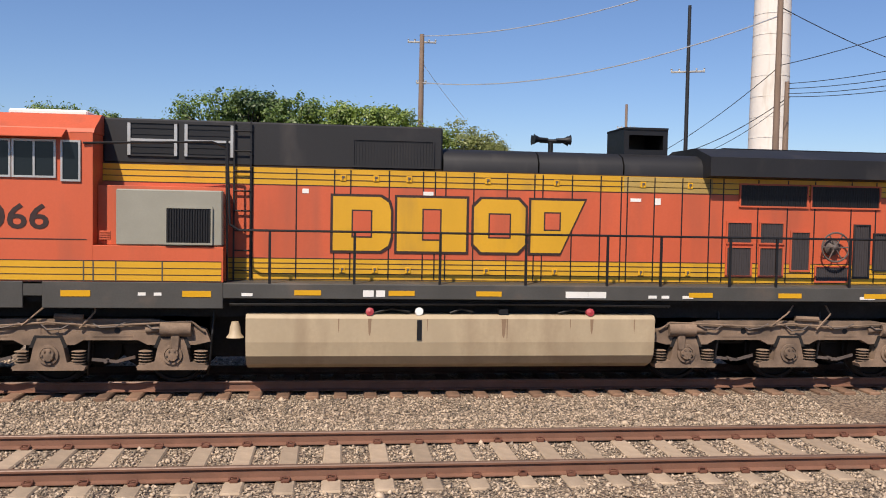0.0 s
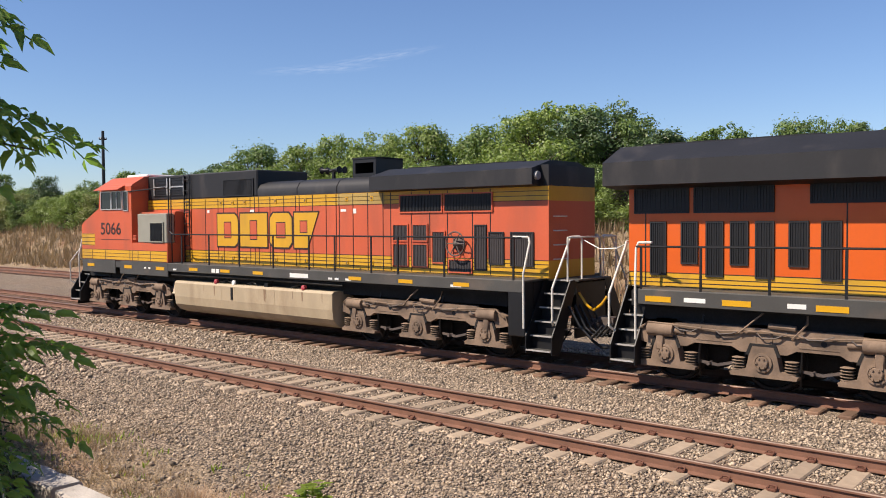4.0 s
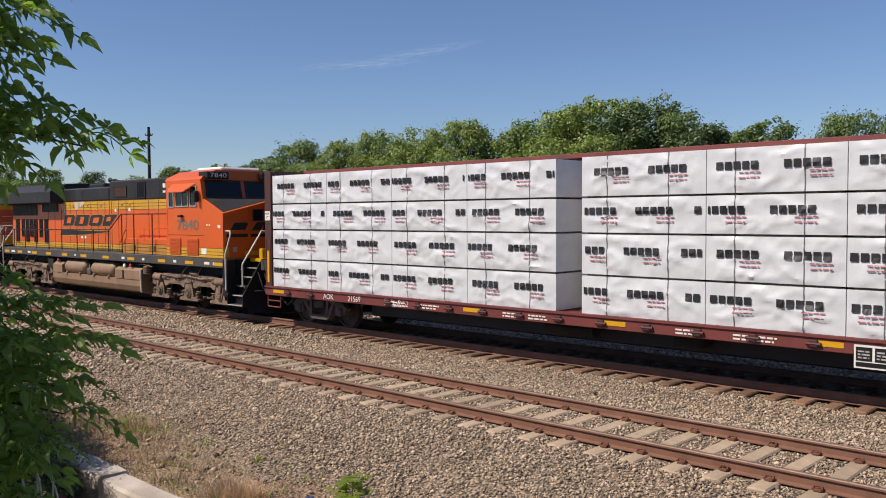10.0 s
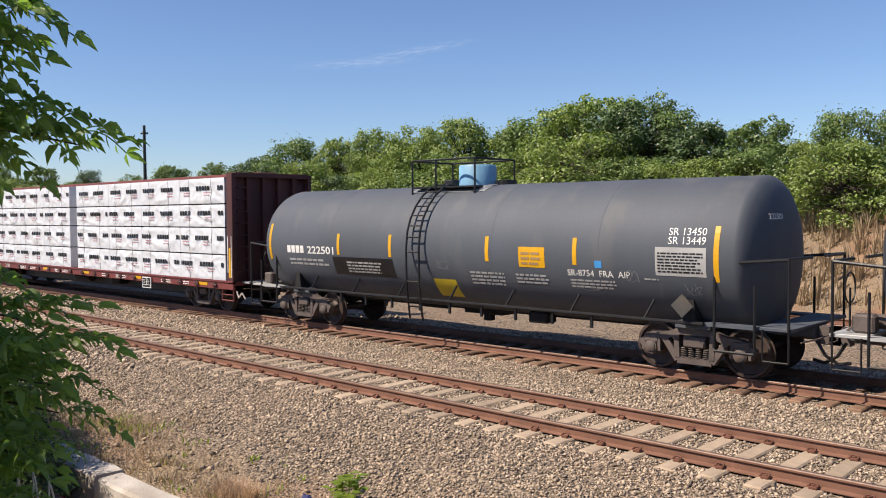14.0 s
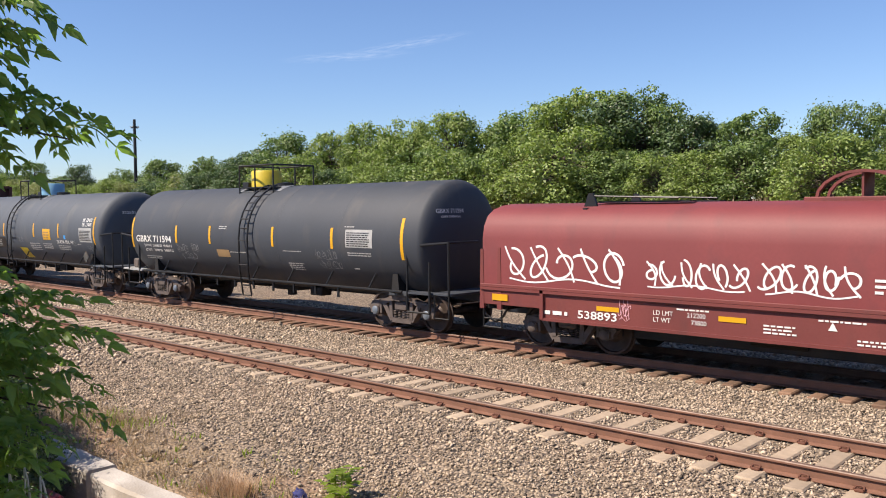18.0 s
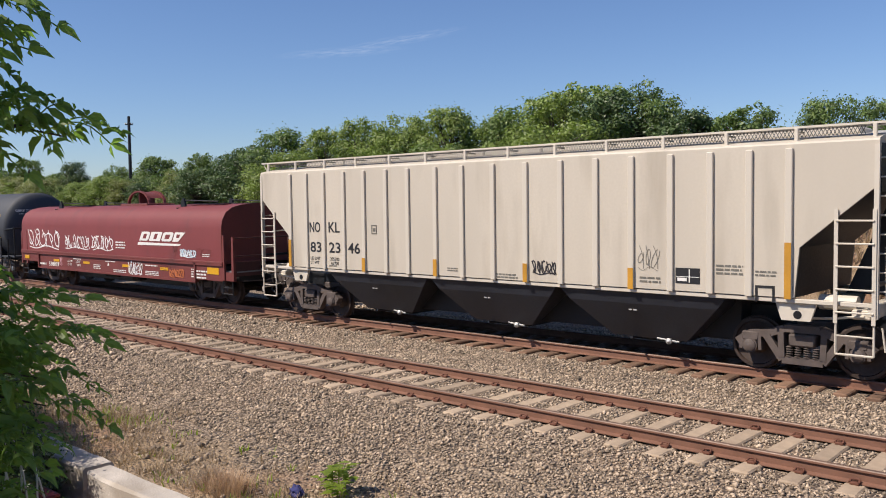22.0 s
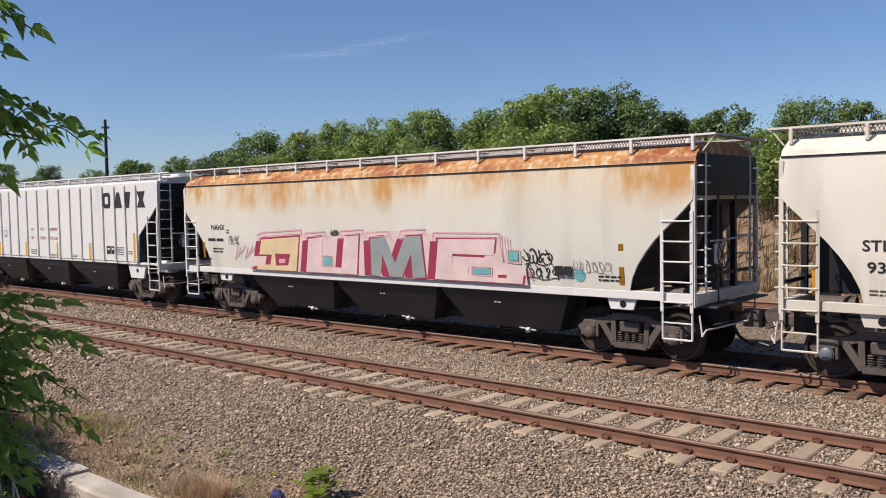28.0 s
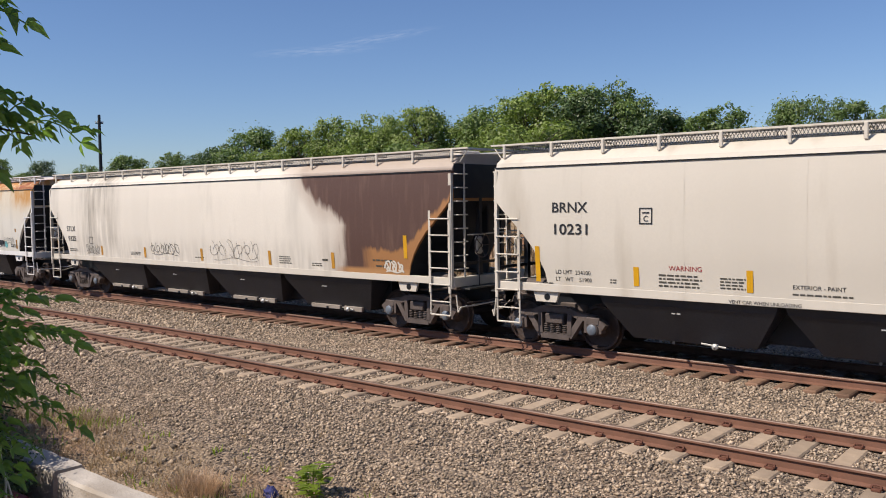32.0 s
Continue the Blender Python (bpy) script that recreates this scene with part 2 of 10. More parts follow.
CONCRETE = surf("weathered_concrete", (0.468, 0.425, 0.374), rough=0.9, var=0.2, scale=2.5, fine=35, bump=0.5, depth=0.02, dirt=(0.281, 0.238, 0.187), amount=0.7)
RED_METAL = surf("faded_red_paint", (0.173, 0.016, 0.012), rough=0.5, var=0.2)
BARK = surf("bark", (0.086, 0.067, 0.051), rough=0.95, var=0.3, scale=8, fine=40, bump=0.8, depth=0.03)
POLE_WOOD = surf("weathered_pole_wood", (0.212, 0.149, 0.11), rough=0.9, var=0.25, scale=4, fine=30, bump=0.4, streak=0.15)
DARK_STEEL = surf("dark_steel", (0.024, 0.024, 0.025), rough=0.5, metal=0.3, var=0.2)
GALV = surf("galvanised_steel", (0.471, 0.471, 0.455), rough=0.5, metal=0.4, var=0.15)
TOWER_WHITE = surf("white_stack_paint", (0.702, 0.666, 0.612), rough=0.7, var=0.08, scale=0.4, fine=6, dirt=(0.45, 0.378, 0.297), amount=0.45, streak=0.2)
WIRE_DARK = surf("black_cable", (0.016, 0.016, 0.017), rough=0.6, bump=0)
WIRE_LIGHT = surf("bright_aluminium_cable", (0.628, 0.628, 0.628), rough=0.35, metal=0.6, bump=0)
LEAF = [leafy("oak_leaves", (0.130, 0.190, 0.052), through=0.24), leafy("elm_leaves", (0.190, 0.250, 0.062), through=0.26), leafy("dark_leaves", (0.080, 0.126, 0.046), through=0.20), leafy("yellowish_leaves", (0.200, 0.218, 0.078), through=0.26)]
BUSH_LEAF = leafy("bush_leaves", (0.055, 0.09, 0.024), var=0.5, through=0.22)
STRAW = leafy("tawny_straw", (0.48, 0.335, 0.215), var=0.3, through=0.3, tint=(1.4, 1.35, 1.2))
SHRUB_LEAF = leafy("compound_leaves", (0.15, 0.235, 0.058), var=0.4, through=0.55)
DRY = leafy("dry_grass", (0.31, 0.23, 0.14), var=0.4, through=0.25, tint=(1.4, 1.35, 1.1))
WEED = leafy("green_weed_leaves", (0.20, 0.265, 0.036), var=0.2, through=0.45)


def ground_material():
    """Crushed stone by the tracks, dry soil and straw outside them."""
    m = bpy.data.materials.new("ballast_and_dry_soil")
    m.use_nodes = True
    n, l = m.node_tree.nodes, m.node_tree.links
    b = n["Principled BSDF"]
    tc = n.new("ShaderNodeTexCoord")

    def tex(s, kind="ShaderNodeTexNoise"):
        t = n.new(kind)
        t.inputs["Scale"].default_value = s
        l.new(tc.outputs["Object"], t.inputs["Vector"])
        return t

    def mixc(fac, a, c):
        x = n.new("ShaderNodeMix")
        x.data_type = "RGBA"
        for sock, v in ((x.inputs[0], fac), (x.inputs[6], a), (x.inputs[7], c)):
            if isinstance(v, tuple):
                sock.default_value = (*v, 1)
            elif isinstance(v, float):
                sock.default_value = v
            else:
                l.new(v, sock)
        return x.outputs[2]

    def rng(v, a, c, lo=0.0, hi=1.0):
        r = n.new("ShaderNodeMapRange")
        for i, k in enumerate((a, c, lo, hi)):
            r.inputs[i + 1].default_value = k
        l.new(v, r.inputs[0])
        return r.outputs[0]

    cells = tex(20.0, "ShaderNodeTexVoronoi")
    shade = n.new("ShaderNodeSeparateColor")
    l.new(cells.outputs["Color"], shade.inputs[0])
    stone = mixc(shade.outputs[0], (0.157, 0.116, 0.081), (0.385, 0.298, 0.212))
    # shade in the gaps between stones, put into the colour
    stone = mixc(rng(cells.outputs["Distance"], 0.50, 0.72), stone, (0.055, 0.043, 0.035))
    stone = mixc(rng(tex(0.35).outputs[0], 0.45, 0.75), stone, mixc(0.45, stone, (0.196, 0.118, 0.071)))
    fine = tex(24.0)
    soil = mixc(rng(tex(1.3).outputs[0], 0.35, 0.65), (0.283, 0.212, 0.141), (0.361, 0.259, 0.149))
    soil = mixc(rng(fine.outputs[0], 0.35, 0.7), soil, (0.173, 0.126, 0.086))
    soil = mixc(rng(tex(0.5).outputs[0], 0.50, 0.64, 0.0, 0.7), soil, (0.235, 0.118, 0.066))
    xyz = n.new("ShaderNodeSeparateXYZ")
    l.new(tc.outputs["Object"], xyz.inputs[0])
    wob = n.new("ShaderNodeMath")
    wob.operation = "MULTIPLY_ADD"
    l.new(tex(0.9).outputs[0], wob.inputs[0])
    wob.inputs[1].default_value = 2.2
    l.new(xyz.outputs[1], wob.inputs[2])
    near = rng(wob.outputs[0], 7.3, 8.1)
    far = rng(wob.outputs[0], 27.2, 28.4, 1.0, 0.0)
    both = n.new("ShaderNodeMath")
    both.operation = "MULTIPLY"
    l.new(near, both.inputs[0])
    l.new(far, both.inputs[1])
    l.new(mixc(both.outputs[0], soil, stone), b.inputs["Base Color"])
    b.inputs["Roughness"].default_value = 0.95
    bp = n.new("ShaderNodeBump")
    bp.inputs["Strength"].default_value, bp.inputs["Distance"].default_value = 0.9, 0.05
    bp.invert = True
    l.new(cells.outputs["Distance"], bp.inputs["Height"])
    l.new(bp.outputs[0], b.inputs["Normal"])
    return m


GROUND = ground_material()

# ---- ground ----
NEAR_Y, TRAIN_Y, THIRD_Y, GAUGE = 10.80, 15.785, 24.4, 1.51
PROFILE = [(-400, 1.4), (0.9, 1.35), (3.2, -1.05), (4.5, -1.15), (4.95, -1.0), (5.2, -0.42), (6.5, -0.44), (8.6, -0.24), (9.3, -0.20), (12.3, -0.20), (12.9, -0.27), (13.5, -0.29), (14.2, -0.225),
           (17.5, -0.22), (18.6, -0.32), (20.5, -0.36), (22.4, -0.26), (23.0, -0.2), (25.8, -0.2), (26.6, -0.3), (28.0, 0.2), (31.5, 2.5), (36, 3.1), (60, 3.4), (2500, 3.4)]


def level(x, y):
    """Height of the ground without its fine relief."""
    for (ya, za), (yb, zb) in zip(PROFILE, PROFILE[1:]):
        if y <= yb:
            k = max((y - ya) / (yb - ya), 0)
            k = k * k * (3 - 2 * k) * 0.5 + k * 0.5
            return za + (zb - za) * k
    return PROFILE[-1][1]


def relief(x, y):
    d = 0.03 * noise.noise((x * 1.7, y * 1.7, 3))
    if y < 8 or 18 < y < 22 or y > 27:
        d += 0.10 * noise.noise((x * 0.35, y * 0.35, 8)) * (3.0 if y > 29 else 1.0)
    if 9.2 < y < 12.4 or 14.2 < y < 17.4:
        d = 0.012 * noise.noise((x * 4, y * 4, 3))
    return d


def ground():
    xs = [-2500, -900, -400, -250, -180] + [-140 + 2 * i for i in range(35)] + [-70 + 0.8 * i for i in range(50)] + [-30 + 0.25 * i for i in range(180)] + [15 + i for i in range(30)] + [50, 70, 110, 200, 400, 900, 2500]
    ys = [-400, -80, -20, -6, -2] + [-1 + 0.4 * i for i in range(10)] + [3.0 + 0.22 * i for i in range(75)] + [19.5 + 0.5 * i for i in range(30)] + [35 + 2 * i for i in range(12)] + [65, 90, 140, 250, 600, 2500]
    pts = [(x, y, level(x, y) + relief(x, y)) for x in xs for y in ys]
    k = len(ys)
    fs = [(i * k + j, (i + 1) * k + j, (i + 1) * k + j + 1, i * k + j + 1) for i in range(len(xs) - 1) for j in range(k - 1)]
    me = bpy.data.meshes.new("ground")
    me.from_pydata(pts, [], fs)
    me.shade_smooth()
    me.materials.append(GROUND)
    tagged(new("ground", me), "grey crushed-stone ballast with dry weedy soil beside the tracks", "ground", kind="structure")


ground()


def rail_mesh(x0, x1, head=False):
    s = Shape()
    if head:
        out = [(-0.034, -0.012), (-0.026, 0.0), (0.026, 0.0), (0.034, -0.012)]
    else:
        out = [(-0.07, -0.17), (-0.07, -0.158), (-0.012, -0.14), (-0.009, -0.045), (-0.036, -0.034), (-0.036, -0.012), (0.036, -0.012), (0.036, -0.034), (0.009, -0.045), (0.012, -0.14), (0.07, -0.158), (0.07, -0.17)]
    s.extrude_x(out, x0, x1)
    return s


TRACKS = {}
for nm, cy, lab in (("near_track", NEAR_Y, "empty track of rusty rails clipped to pale concrete ties"), ("train_track", TRAIN_Y, "track of brown rails on dark wooden ties under the train"), ("far_track", THIRD_Y, "rusty siding track before a dry grass bank")):
    tr = thing(nm, lab, "railway track", pose(0, cy, 0), "railway tracks", "structure")
    for sgn in (-1, 1):
        r = part("rail", rail_mesh(-330, 330), RAIL, tr, "rusty brown steel rail", at=pose(0, sgn * GAUGE / 2, 0))
        part("rail_head", rail_mesh(-330, 330, True), RAILTOP, r, "worn running surface")
    TRACKS[nm] = tr


# ---- trees ----
def tree_meshes(seed, height, spread, leaf, leaves=12000, low=0.14, tight=1.0):
    """Meshes of one broad-leaved tree: tapered trunk with limbs, and a crown of leaves in uneven clumps with gaps between them."""
    r = random.Random(seed)
    wood = Shape()
    top = Vector((r.uniform(-0.2, 0.2), r.uniform(-0.2, 0.2), height * 0.62))
    pts = [Vector((0, 0, -0.3)), Vector((r.uniform(-0.15, 0.15), r.uniform(-0.15, 0.15), height * 0.3)), top]
    wood.cyl(pts[0], pts[1], 0.16, 0.11, 9, False).cyl(pts[1], pts[2], 0.11, 0.05, 9, False)
    clumps = []
    for i in range(r.randint(84, 104)):
        a, k = r.uniform(0, 6.283), r.uniform(0.02, 1.0)
        z = height * (low + (0.90 - low) * k)
        wid = spread * (0.30 + 0.70 * math.sin(math.pi * min(max(0.15 + 0.75 * k, 0), 1))) * r.uniform(0.45, 1.0)
        c = Vector((math.cos(a) * wid, math.sin(a) * wid, z))
        start = pts[1].lerp(top, r.random()) if k > 0.3 else pts[0].lerp(pts[1], r.uniform(0.5, 1))
        mid = start.lerp(c, 0.55) + Vector((0, 0, 0.15))
        wood.cyl(start, mid, 0.05, 0.03, 6, False).cyl(mid, c, 0.03, 0.012, 5, False)
        clumps.append((c, r.uniform(0.10, 0.30) * spread * tight))
    for i in range(9):
        clumps.append((Vector((r.uniform(-0.6, 0.6) * spread, r.uniform(-0.6, 0.6) * spread, height * r.uniform(0.84, 0.97))), spread * r.uniform(0.06, 0.16)))
    total = sum(c[1] ** 2 for c in clumps)
    verts, faces = [], []
    for c, rad in clumps:
        flat = r.uniform(0.6, 0.95)
        for _ in range(int(leaves * rad * rad / total)):
            d = Vector((r.gauss(0, 1), r.gauss(0, 1), r.gauss(0.35, 0.9))).normalized()
            # most leaves sit on the outside of their clump, some stray from it, some fill its shade
            out = r.uniform(0.72, 1.05) if r.random() < 0.72 else r.uniform(0.2, 1.8)
            p = c + Vector((d.x, d.y, d.z * flat)) * rad * out
            nrm = (d + Vector((0, 0, 0.35)) + Vector((r.gauss(0, 0.42), r.gauss(0, 0.42), r.gauss(0, 0.42)))).normalized()
            u = nrm.orthogonal().normalized()
            ang = r.uniform(0, 6.283)
            u = u * math.cos(ang) + nrm.cross(u) * math.sin(ang)
            w = nrm.cross(u)
            a, b = leaf * r.uniform(0.6, 1.3), leaf * r.uniform(0.45, 0.75)
            o = len(verts)
            verts += [p - u * a * 0.5, p + w * b * 0.5, p + u * a * 0.5, p - w * b * 0.5 + u * a * 0.1]
            faces.append((o, o + 1, o + 2, o + 3))
    me = bpy.data.meshes.new("crown")
    me.from_pydata([tuple(v) for v in verts], [], faces)
    return wood.mesh("trunk", True), me


KINDS = [tree_meshes(11 + i, 6.0, 2.3 + 0.35 * (i % 3), 0.19, low=0.10) for i in range(7)] + [tree_meshes(31 + i, 6.0, 3.4, 0.22, 11000, 0.0) for i in range(3)]
TREE_LABELS = ("leafy green roadside tree in full summer leaf", "bright green broad-leaved tree above the dry bank", "dense dark green tree with a rounded crown", "yellowish green sparse tree with thin leaves")


def tree(x, y, top, kind, tone, turn, wide=1.0):
    base = level(x, y) - 0.05
    k = (top - base) / 6.0
    t = thing("tree", TREE_LABELS[tone], "tree", Matrix.Translation((x, y, base)) @ Matrix.Rotation(turn, 4, "Z"), "trees behind the tracks")
    for nm, me, mat in (("trunk", KINDS[kind][0], BARK), ("crown", KINDS[kind][1], LEAF[tone])):
        ob = new(nm, me)
        ob.parent = t
        ob.scale = (k * wide, k * wide, k)
        if not me.materials:
            me.materials.append(mat)
        ob.material_slots[0].link = "OBJECT"
        ob.material_slots[0].material = mat


# bearing to the left of straight across (degrees) and the rise of the tree tops over eye level
SKYLINE = [(78, 3.6), (74, 3.4), (70.5, 3.4), (68, 3.2), (65.5, 3.0), (63, 2.8), (60.5, 3.2), (58, 3.7), (55.5, 3.9), (53, 5.2), (50, 5.4), (47.4, 5.9), (44.5, 5.9), (41.3, 6.5), (38.8, 5.7), (36.6, 6.4), (34.3, 7.0),
           (32.2, 7.6), (30.3, 7.4), (28.6, 7.7), (26.2, 6.1), (22.4, 6.3), (19.6, 4.6), (17.2, 6.1), (14.6, 5.9), (11.8, 5.8), (7.8, 7.3), (5.6, 7.9), (2.8, 7.6), (0.4, 7.4), (-1.8, 7.0), (-3.6, 7.2), (-6.2, 5.9), (-8.4, 6.1), (-10.6, 4.8), (-14, 3.6), (-18, 3.2), (-23, 3.0)]


def woods():
    r = random.Random(5)
    for i, (az, el) in enumerate(SKYLINE):
        y = 36.5 + r.uniform(-1.5, 1.5)
        if az > 57: y = 34 + 0.55 * (az - 57)
        if az < -12: y = 48
        x = -y * math.tan(radians(az))
        dist = math.hypot(x, y)
        top = EYE + dist * math.tan(radians(el))
        tone = 2 if 21 < az < 34 and i % 2 == 0 else (1 if 38 < az < 48 or -8 < az < -1 else (3 if az < -8 else r.choice((0, 0, 1, 2))))
        tree(x, y, top * r.uniform(0.97, 1.02), i % 7, tone, r.uniform(0, 6.28), r.uniform(0.75, 1.2))
    # lower and nearer growth that fills the wood's edge
    x = -96.0
    i = 0
    while x < 8:
        y = r.uniform(31.6, 34.2)
        az = math.degrees(math.atan2(-x, y))
        el = ([e for a, e in SKYLINE if a <= az] + [3.0])[0]
        top = EYE + math.hypot(x, y) * math.tan(radians(el)) * r.uniform(0.45, 0.72)
        tree(x, y, max(top, 4.8), 7 + i % 3, r.choice((0, 1, 1, 2, 3)), r.uniform(0, 6.28), 1.2)
        x += r.uniform(1.3, 2.0)
        i += 1
    x = -120.0
    while x < 20:
        y = r.uniform(40, 44)
        az = math.degrees(math.atan2(-x, y))
        el = ([e for a, e in SKYLINE if a <= az] + [3.0])[0]
        tree(x, y, EYE + math.hypot(x, y) * math.tan(radians(el)) * r.uniform(0.6, 0.85), i % 6, r.choice((0, 2)), r.uniform(0, 6.28), 1.2)
        x += r.uniform(3.5, 5.5)
        i += 1


woods()

# ---- rolling stock: shared parts ----
ORANGE_OLD = surf("faded_orange_paint", (0.518, 0.098, 0.039), rough=0.5, var=0.10, scale=0.9, fine=25, bump=0.04, dirt=(0.283, 0.079, 0.043), amount=0.5, streak=0.15)
YELLOW_GRIMY = surf("grimy_yellow_paint", (0.44, 0.20, 0.028), rough=0.55, var=0.15, scale=1.2, fine=25, bump=0.03, dirt=(0.22, 0.10, 0.04), amount=0.5, streak=0.3)
ORANGE = surf("orange_paint", (0.60, 0.100, 0.009), rough=0.38, var=0.06, scale=0.8, fine=25, bump=0.03, dirt=(0.36, 0.08, 0.024), amount=0.25, streak=0.3)
YELLOW = surf("yellow_paint", (0.581, 0.314, 0.016), rough=0.45, var=0.08, scale=1.2, fine=25, bump=0.03, dirt=(0.314, 0.188, 0.039), amount=0.4, streak=0.3)
VENT_GREY = surf("sooty_vent_paint", (0.040, 0.034, 0.036), rough=0.7, var=0.25, bump=0)
YELLOW_PALE = surf("dusty_yellow_paint", (0.40, 0.27, 0.075), rough=0.7, var=0.2, scale=1.5, bump=0, dirt=(0.20, 0.15, 0.08), amount=0.6, dscale=3.0)
HOOD_BLACK = surf("black_hood_paint", (0.011, 0.011, 0.013), rough=0.58, var=0.3, scale=1.0, fine=20, bump=0.05, dirt=(0.055, 0.047, 0.043), amount=0.45, streak=0.4, gloss=0.03)
SILL_GREY = surf("dirty_dark_grey_paint", (0.059, 0.057, 0.052), rough=0.6, var=0.2, scale=1.4, dirt=(0.126, 0.094, 0.071), amount=0.4)
BLACK = surf("black_paint", (0.005, 0.005, 0.006), rough=0.5, var=0.3, bump=0.05)
# near-black; on axle-box gaps, filler boxes and locomotive wheels it stands for shade
UNDER = surf("near_black_underframe", (0.008, 0.007, 0.007), rough=0.8, var=0.4, dirt=(0.027, 0.021, 0.017), amount=0.4)
# brown dust, plus dark blotches that stand in for the frame's shaded hollows
TRUCK_BROWN = surf("dusty_brown_truck", (0.215, 0.148, 0.102), rough=0.85, var=0.3, scale=3, fine=35, bump=0.3, dirt=(0.059, 0.043, 0.033), amount=0.6, dscale=2.5)
TRUCK_DARK = surf("dark_cast_steel", (0.098, 0.077, 0.068), rough=0.7, var=0.3, scale=4, fine=35, bump=0.2, dirt=(0.118, 0.071, 0.047), amount=0.4)
TANK_BEIGE = surf("dust_coated_tank", (0.416, 0.33, 0.216), rough=0.55, var=0.14, scale=1.6, fine=18, bump=0.05, dirt=(0.204, 0.141, 0.086), amount=0.6, streak=0.3)
TANK_BROWN = surf("brown_dusty_tank", (0.259, 0.169, 0.102), rough=0.6, var=0.2, scale=1.6, fine=18, bump=0.05, dirt=(0.126, 0.079, 0.047), amount=0.6, streak=0.3)
BOX_GREY = surf("olive_grey_paint", (0.267, 0.259, 0.212), rough=0.55, var=0.1)
WHITE = surf("white_paint", (0.718, 0.708, 0.672), rough=0.5, var=0.08)
RAIL_WHITE = surf("white_handrail_paint", (0.637, 0.612, 0.544), rough=0.5, var=0.15, dirt=(0.255, 0.204, 0.153), amount=0.4)
MARK_YELLOW = surf("reflective_yellow", (0.628, 0.33, 0.008), rough=0.4, var=0.12, dirt=(0.314, 0.196, 0.063), amount=0.3)
RED = surf("red_cap", (0.353, 0.039, 0.047), rough=0.5)
GLASS = surf("dark_window_glass", (0.009, 0.013, 0.017), rough=0.08, var=0.1, bump=0)
GLASS.node_tree.nodes["Principled BSDF"].inputs["Specular IOR Level"].default_value = 0.3
ALU = surf("aluminium_frame", (0.487, 0.487, 0.471), rough=0.4, metal=0.5, var=0.1)
STEP_METAL = surf("worn_step_edge", (0.432, 0.416, 0.393), rough=0.5, metal=0.2, var=0.2)
NUMBER_BROWN = surf("dark_brown_lettering", (0.035, 0.017, 0.014), rough=0.5, bump=0)
NUMBER_GREY = surf("faded_grey_lettering", (0.157, 0.149, 0.126), rough=0.5, bump=0, var=0.25)
WHEEL = surf("wheel_steel", (0.067, 0.047, 0.039), rough=0.6, metal=0.3, var=0.35, scale=6)
CAP_BLUE = surf("blue_grey_bearing_cap", (0.157, 0.184, 0.22), rough=0.5, metal=0.3, var=0.3)
MAROON = surf("oxide_red_paint", (0.157, 0.035, 0.03), rough=0.6, var=0.15, scale=1.0, fine=22, bump=0.08, dirt=(0.071, 0.027, 0.024), amount=0.45, streak=0.4)
# darker copy of MAROON with grime; shade of the car ends is in its colour
MAROON_DARK = surf("shaded_grimy_oxide_red", (0.067, 0.02, 0.019), rough=0.65, var=0.25, scale=1.0, fine=22, bump=0.08, dirt=(0.027, 0.016, 0.014), amount=0.5, streak=0.4)
MAROON_COVER = surf("faded_oxide_red_cover", (0.177, 0.033, 0.033), rough=0.62, gloss=0.02, var=0.14, scale=0.7, fine=22, bump=0, dirt=(0.11, 0.031, 0.031), amount=0.4, streak=0.5)
TANK_PALE = surf("faded_black_tank_paint", (0.064, 0.075, 0.092), rough=0.68, gloss=0.02, var=0.14, scale=0.8, fine=18, bump=0, dirt=(0.106, 0.106, 0.106), amount=0.45, streak=0.3)
TANK_GREY = surf("black_tank_paint", (0.036, 0.042, 0.053), rough=0.68, gloss=0.02, var=0.12, scale=0.8, fine=18, bump=0, dirt=(0.071, 0.067, 0.064), amount=0.45, streak=0.3)
PATCH_BLACK = surf("fresh_black_patch", (0.009, 0.009, 0.011), rough=0.4, var=0.1, bump=0)
PALE_BLUE = surf("pale_blue_housing", (0.173, 0.361, 0.518), rough=0.5, var=0.2)
HOUSING_YELLOW = surf("yellow_housing", (0.589, 0.44, 0.024), rough=0.5, var=0.15)
WRAP = surf("white_plastic_wrap", (0.605, 0.632, 0.665), rough=0.38, var=0.10, scale=2.5, fine=4, bump=0.30, depth=0.03, dirt=(0.515, 0.515, 0.506), amount=0.4, dscale=2.5)
PRINT_BLACK = surf("black_print", (0.016, 0.016, 0.017), rough=0.5, bump=0)
PRINT_RED = surf("pale_red_print", (0.432, 0.173, 0.188), rough=0.5, bump=0)
STRAP = surf("grey_strap", (0.126, 0.126, 0.133), rough=0.5, bump=0)
CREAM = surf("dusty_cream_paint", (0.515, 0.465, 0.385), rough=0.6, var=0.09, scale=0.8, fine=20, bump=0.05, dirt=(0.33, 0.283, 0.22), amount=0.5, streak=0.18)
OFFWHITE = surf("clean_white_paint", (0.666, 0.657, 0.639), rough=0.5, var=0.05, scale=0.8, fine=20, bump=0.04, dirt=(0.495, 0.468, 0.432), amount=0.35, streak=0.15)
BEIGE_PAINT = surf("beige_paint", (0.585, 0.542, 0.464), rough=0.55, var=0.05, scale=0.7, fine=20, bump=0.04, dirt=(0.413, 0.361, 0.284), amount=0.4, streak=0.15)
STENCIL = surf("worn_white_stencil", (0.36, 0.36, 0.35), rough=0.6, bump=0, var=0.2)
LETTER = surf("black_lettering", (0.017, 0.017, 0.019), rough=0.5, bump=0)
